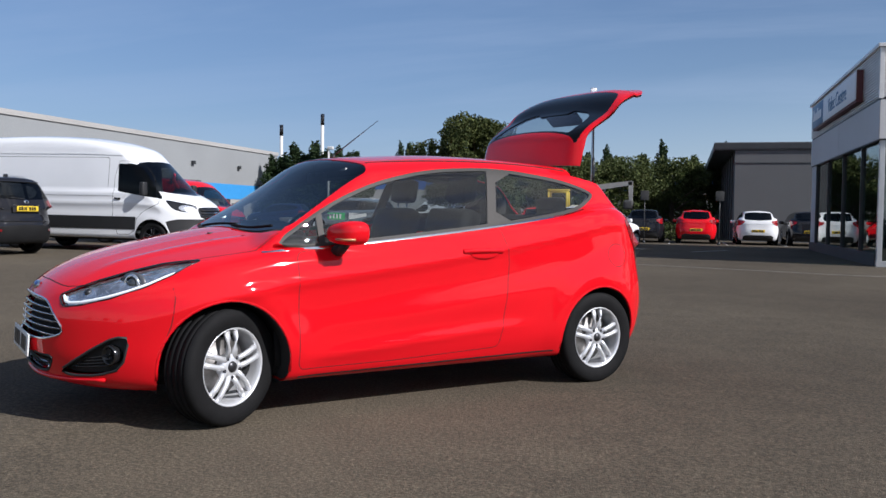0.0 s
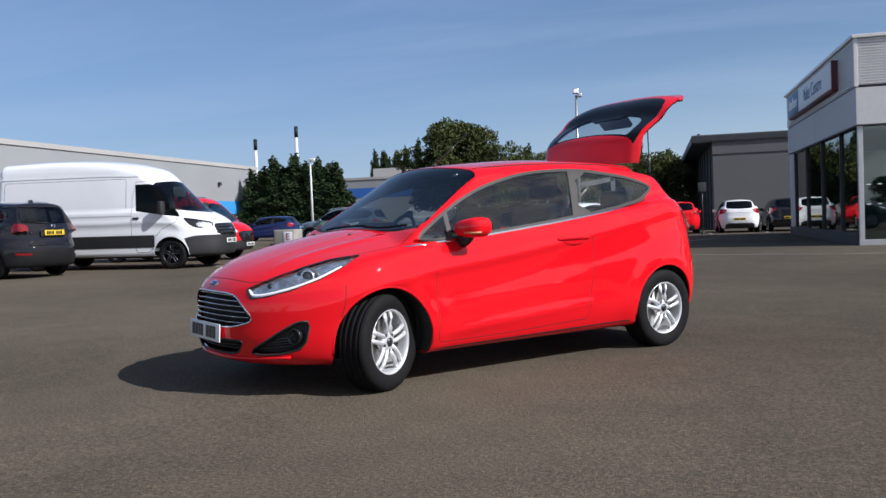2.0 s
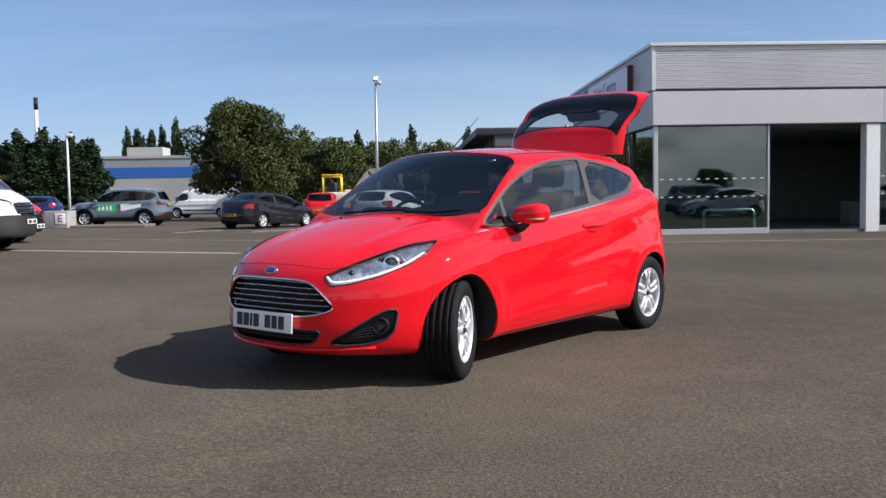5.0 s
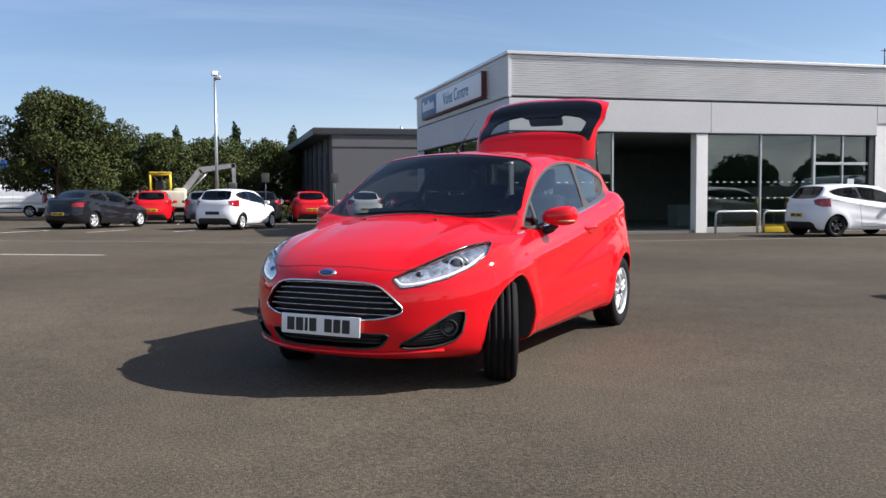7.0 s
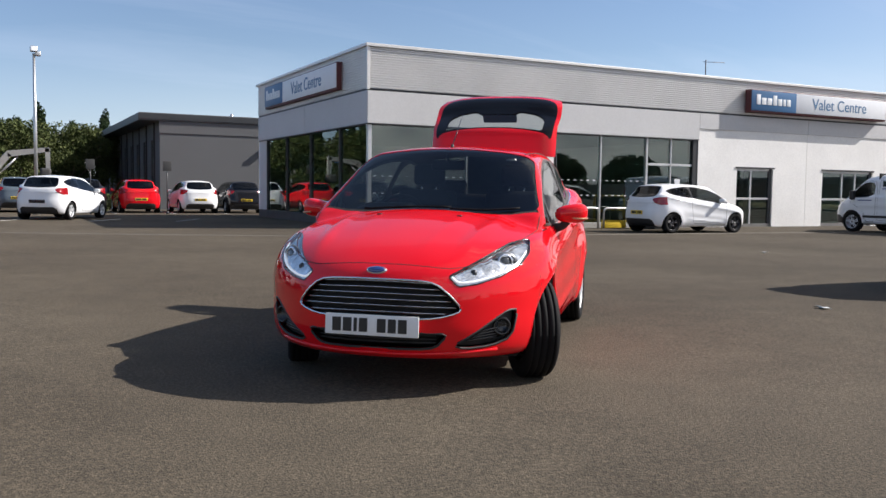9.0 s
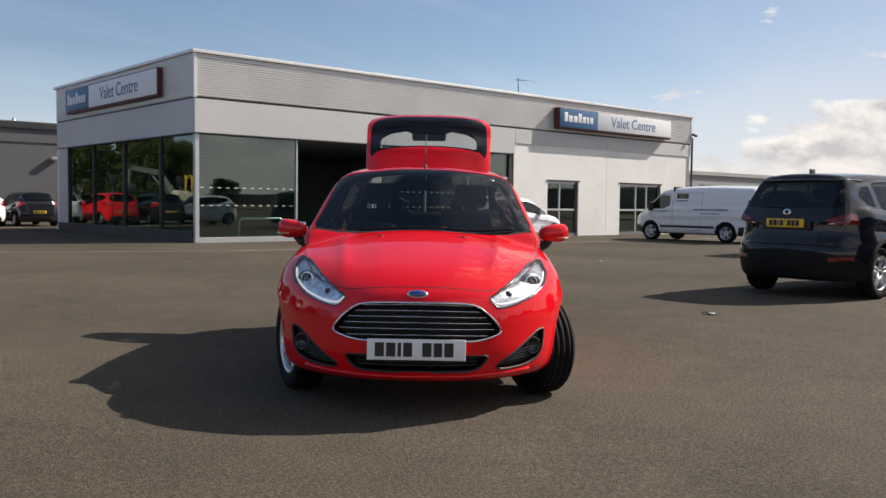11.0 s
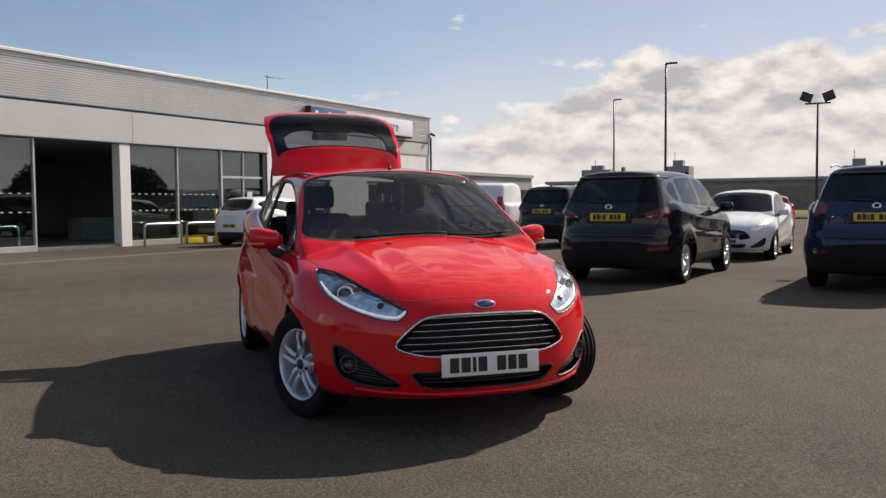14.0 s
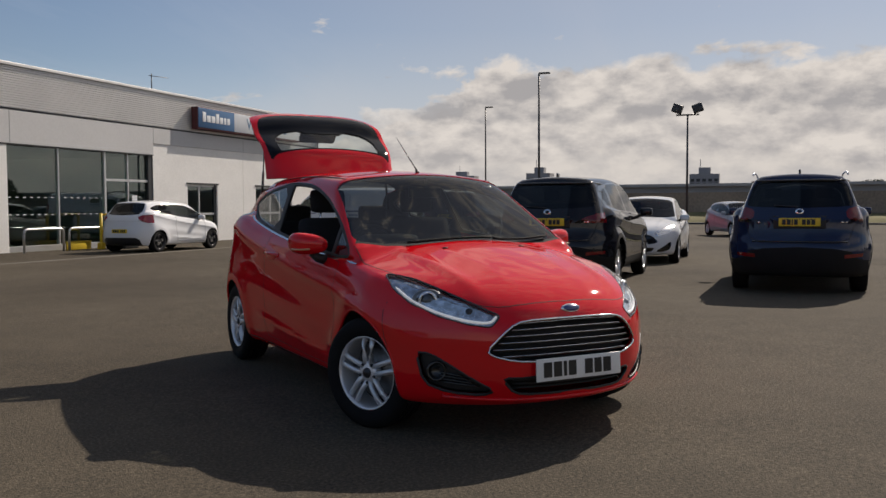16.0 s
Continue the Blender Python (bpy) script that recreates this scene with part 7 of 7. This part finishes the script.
for x, y, w, h in ((420, 101, 12, 17.5), (412, 21, 13, 15.5), (560, 190, 20, 22.0)):
    tb = empty("tower_block", pose(x, y, 0), "distant grey tower block on the skyline", "building")
    part("wall", box_bm((10, w, h), (0, 0, h / 2)), concrete_far, tb, smooth=False)
    part("roof_hut", box_bm((5, w * 0.4, 3), (0, 0, h + 1.5)), concrete_far, tb, smooth=False)
    part("mast", cyl_bm(0.15, 4, (0, 2, h + 5), n=8), concrete_far, tb)
    for fl in range(6):
        for q in range(5):
            part("window", box_bm((0.2, w * 0.12, 1.3), (-5.05, -w * 0.4 + w * 0.2 * q, 3 + fl * (h - 4) / 6)), dark_frame, tb, smooth=False)
for x, y, s in ((250, 2.5, 8.0), (262, -31, 9.0), (258, -37, 8.5), (270, -60, 10)):
    t = broad_tree((x, y, -1), s, s * 1.2, "distant dark tree on the skyline", int(x), 1500, leaf_dark, 0.5)

# chimneys, poles, lamps
chimney_w = mat("chimney_white", (0.62, 0.62, 0.60), 0.5, vary=0.08)
for x, y, h in ((-63.6, 127.0, 15.7), (-56.6, 128.0, 17.5)):
    ch = empty("flue_chimney", pose(x, y, 0), "slim white metal flue with a black top", "chimney", "pair of flues")
    part("pipe", cyl_bm(0.27, h - 1.6, (0, 0, (h - 1.6) / 2), n=16), chimney_w, ch)
    part("cap", cyl_bm(0.32, 1.8, (0, 0, h - 0.8), n=16), gloss_black, ch)


def pole(name, x, y, h, r, material, label, category="lamp post"):
    e = empty(name, pose(x, y, gz(x)), label, category)
    part("post", tube_bm([(0, 0, -0.1), (0, 0, h * 0.5), (0, 0, h)], [r, r * 0.85, r * 0.65], 10), material, e)
    part("base", cyl_bm(r * 1.8, 0.12, (0, 0, 0.05), n=12), material, e)
    return e


e = pole("flood_lamp_post", -1.72, 30.4, 6.05, 0.075, steel, "grey steel post with a small floodlight on top")
part("lamp_head", box_bm((0.26, 0.24, 0.22), (0, -0.02, 6.22), 0.05), alum, e)
part("lamp_glass", box_bm((0.20, 0.02, 0.15), (0, -0.15, 6.21), 0.01), led_white, e)
part("lamp_head", box_bm((0.20, 0.22, 0.16), (0.14, 0.03, 6.05), 0.04), alum, e)
e = pole("camera_mast", -25.2, 57.8, 5.9, 0.10, chimney_w, "white mast with a security camera", "mast")
part("camera_head", box_bm((0.5, 0.25, 0.25), (0.15, 0, 6.0), 0.06), chimney_w, e)
e = pole("street_lamp", -13.0, 83.0, 8.2, 0.09, steel, "grey street lamp with a short arm")
part("arm", tube_bm([(0, 0, 8.15), (-1.2, 0, 8.3)], 0.05, 8), steel, e)
part("lantern", box_bm((0.7, 0.25, 0.14), (-1.4, 0, 8.3), 0.04), steel, e)
for x, y, h in ((62.7, 14.3, 12.0), (89.7, 27.2, 12.7)):
    e = pole("street_lamp", x, y, h, 0.11, dark_frame, "tall dark street lamp with a short flat head")
    part("lantern", box_bm((0.35, 0.9, 0.12), (0, -0.45, h), 0.03), dark_frame, e)
e = pole("flood_lamp_post", 38.4, 0.9, 5.75, 0.065, dark_frame, "dark post carrying two square floodlights")
part("crossbar", tube_bm([(0, -0.55, 5.75), (0, 0.55, 5.75)], 0.04, 8), dark_frame, e)
for s in (-1, 1):
    part("floodlight", box_bm((0.25, 0.50, 0.42), (-0.1, 0.48 * s, 6.05), 0.04, Matrix.Rotation(radians(20 * s), 3, "X")), dark_frame, e)
for x in (0.33, 3.35):
    e = pole("sign_post", x, 32.0, 2.2, 0.028, dark_frame, "thin dark post with a small dark plate", "sign")
    part("sign_plate", box_bm((0.34, 0.02, 0.40), (0, -0.04, 2.02), 0.004), plinth_m, e)
# block planter with a letter
e = empty("block_planter", pose(-15.3, 30.9, gz(-15.3)), "squat concrete block with a white letter plate", "planter")
part("block", box_bm((1.0, 1.0, 0.75), (0, 0, 0.36), 0.04), concrete, e)
part("plate", box_bm((0.42, 0.02, 0.46), (0.2, -0.51, 0.40), 0.004), sign_white, e)
writing("letter", "E", 0.42, pose(0.2, -0.525, 0.40, 90, 0, 0), tail_red, e)
tagged(part("kerb_island", box_bm((4.5, 1.6, 0.14), (-13.9, 31.4, gz(-13) + 0.05), 0.04), drain_m), "raised pale kerbed island", "kerb", kind="structure")
# digger behind the parked cars
e = empty("digger", pose(-4.3, 40.6, gz(-4.3)), "cream and grey digger with a yellow cab frame", "machine")
cream = mat("machine_cream", (0.55, 0.50, 0.38), 0.5, vary=0.12)
arm_grey = mat("machine_arm_grey", (0.30, 0.30, 0.29), 0.5, vary=0.2)
part("body", box_bm((2.0, 1.7, 0.95), (0.1, 0, 1.05), 0.14), cream, e)
part("counterweight", box_bm((0.7, 1.6, 0.8), (0.75, 0, 1.25), 0.2, segments=3), cream, e)
for x in (-0.66, 0.30):
    for y in (-0.7, 0.1):
        part("cab_post", tube_bm([(x, y, 1.45), (x, y, 2.36)], 0.05, 8), yellow, e)
for y in (-0.7, 0.1):
    part("cab_beam", tube_bm([(-0.66, y, 2.36), (0.30, y, 2.36)], 0.055, 8), yellow, e)
part("cab_roof", box_bm((1.1, 0.95, 0.07), (-0.18, -0.3, 2.44), 0.03), yellow, e)
part("seat", box_bm((0.5, 0.5, 0.6), (-0.2, -0.3, 1.75), 0.08), plastic, e)


def beam(name, a, b, w0, w1, m):
    """A box beam between two points that tapers from w0 to w1."""
    a, b = Vector(a), Vector(b)
    d = (b - a).normalized()
    n = Vector((-d.z, 0, d.x))
    bm = bmesh.new()
    ends = [[bm.verts.new(q + n * w * sn + Vector((0, 0.11 * sy, 0))) for sn, sy in ((1, 1), (1, -1), (-1, -1), (-1, 1))] for q, w in ((a, w0), (b, w1))]
    for k in range(4):
        bm.faces.new((ends[0][k], ends[0][(k + 1) % 4], ends[1][(k + 1) % 4], ends[1][k]))
    bm.faces.new(ends[0][::-1])
    bm.faces.new(ends[1])
    bmesh.ops.recalc_face_normals(bm, faces=bm.faces[:])
    return part(name, bm, m, e, smooth=False)


beam("lower_boom", (0.8, 0.3, 1.30), (1.80, 0.3, 2.62), 0.16, 0.15, arm_grey)
beam("upper_boom", (1.74, 0.3, 2.60), (3.58, 0.3, 2.86), 0.15, 0.11, arm_grey)
beam("dipper", (3.50, 0.3, 2.92), (3.52, 0.3, 1.90), 0.12, 0.09, arm_grey)
part("ram", tube_bm([(1.1, 0.3, 1.35), (2.2, 0.3, 2.50)], 0.05, 8), steel, e)
part("bucket", box_bm((0.5, 0.7, 0.5), (3.4, 0.3, 1.70), 0.12, segments=3), plinth_m, e)
for y in (-0.75, 0.75):
    loop = [(-1.0 + 0.32 * math.cos(q), y, 0.33 + 0.30 * math.sin(q)) for q in (math.pi / 2 + math.pi * k / 8 for k in range(9))] + [(1.0 + 0.32 * math.cos(q), y, 0.33 + 0.30 * math.sin(q)) for q in (-math.pi / 2 + math.pi * k / 8 for k in range(9))]
    part("track", tube_bm(loop, 0.10, 8, True), rubber, e)
# scraps of paper on the asphalt
for x, y, turn in ((10.35, 6.35, 20), (4.17, 0.04, 75)):
    bm = bmesh.new()
    rows = [[bm.verts.new((-0.09 + 0.06 * i, -0.04 + 0.04 * j + 0.01 * (i % 2), 0.006 + 0.018 * abs(math.sin(1.7 * i + 2.3 * j)))) for j in range(3)] for i in range(4)]
    for r, q in zip(rows, rows[1:]):
        for k in range(2):
            bm.faces.new((r[k], q[k], q[k + 1], r[k + 1]))
    bmesh.ops.solidify(bm, geom=bm.faces[:], thickness=0.001)
    scrap = tagged(part("paper_scrap", bm, sign_white), "small crumpled scrap of white paper on asphalt", "litter")
    scrap.matrix_basis = pose(x, y, gz(x), 0, 0, turn)
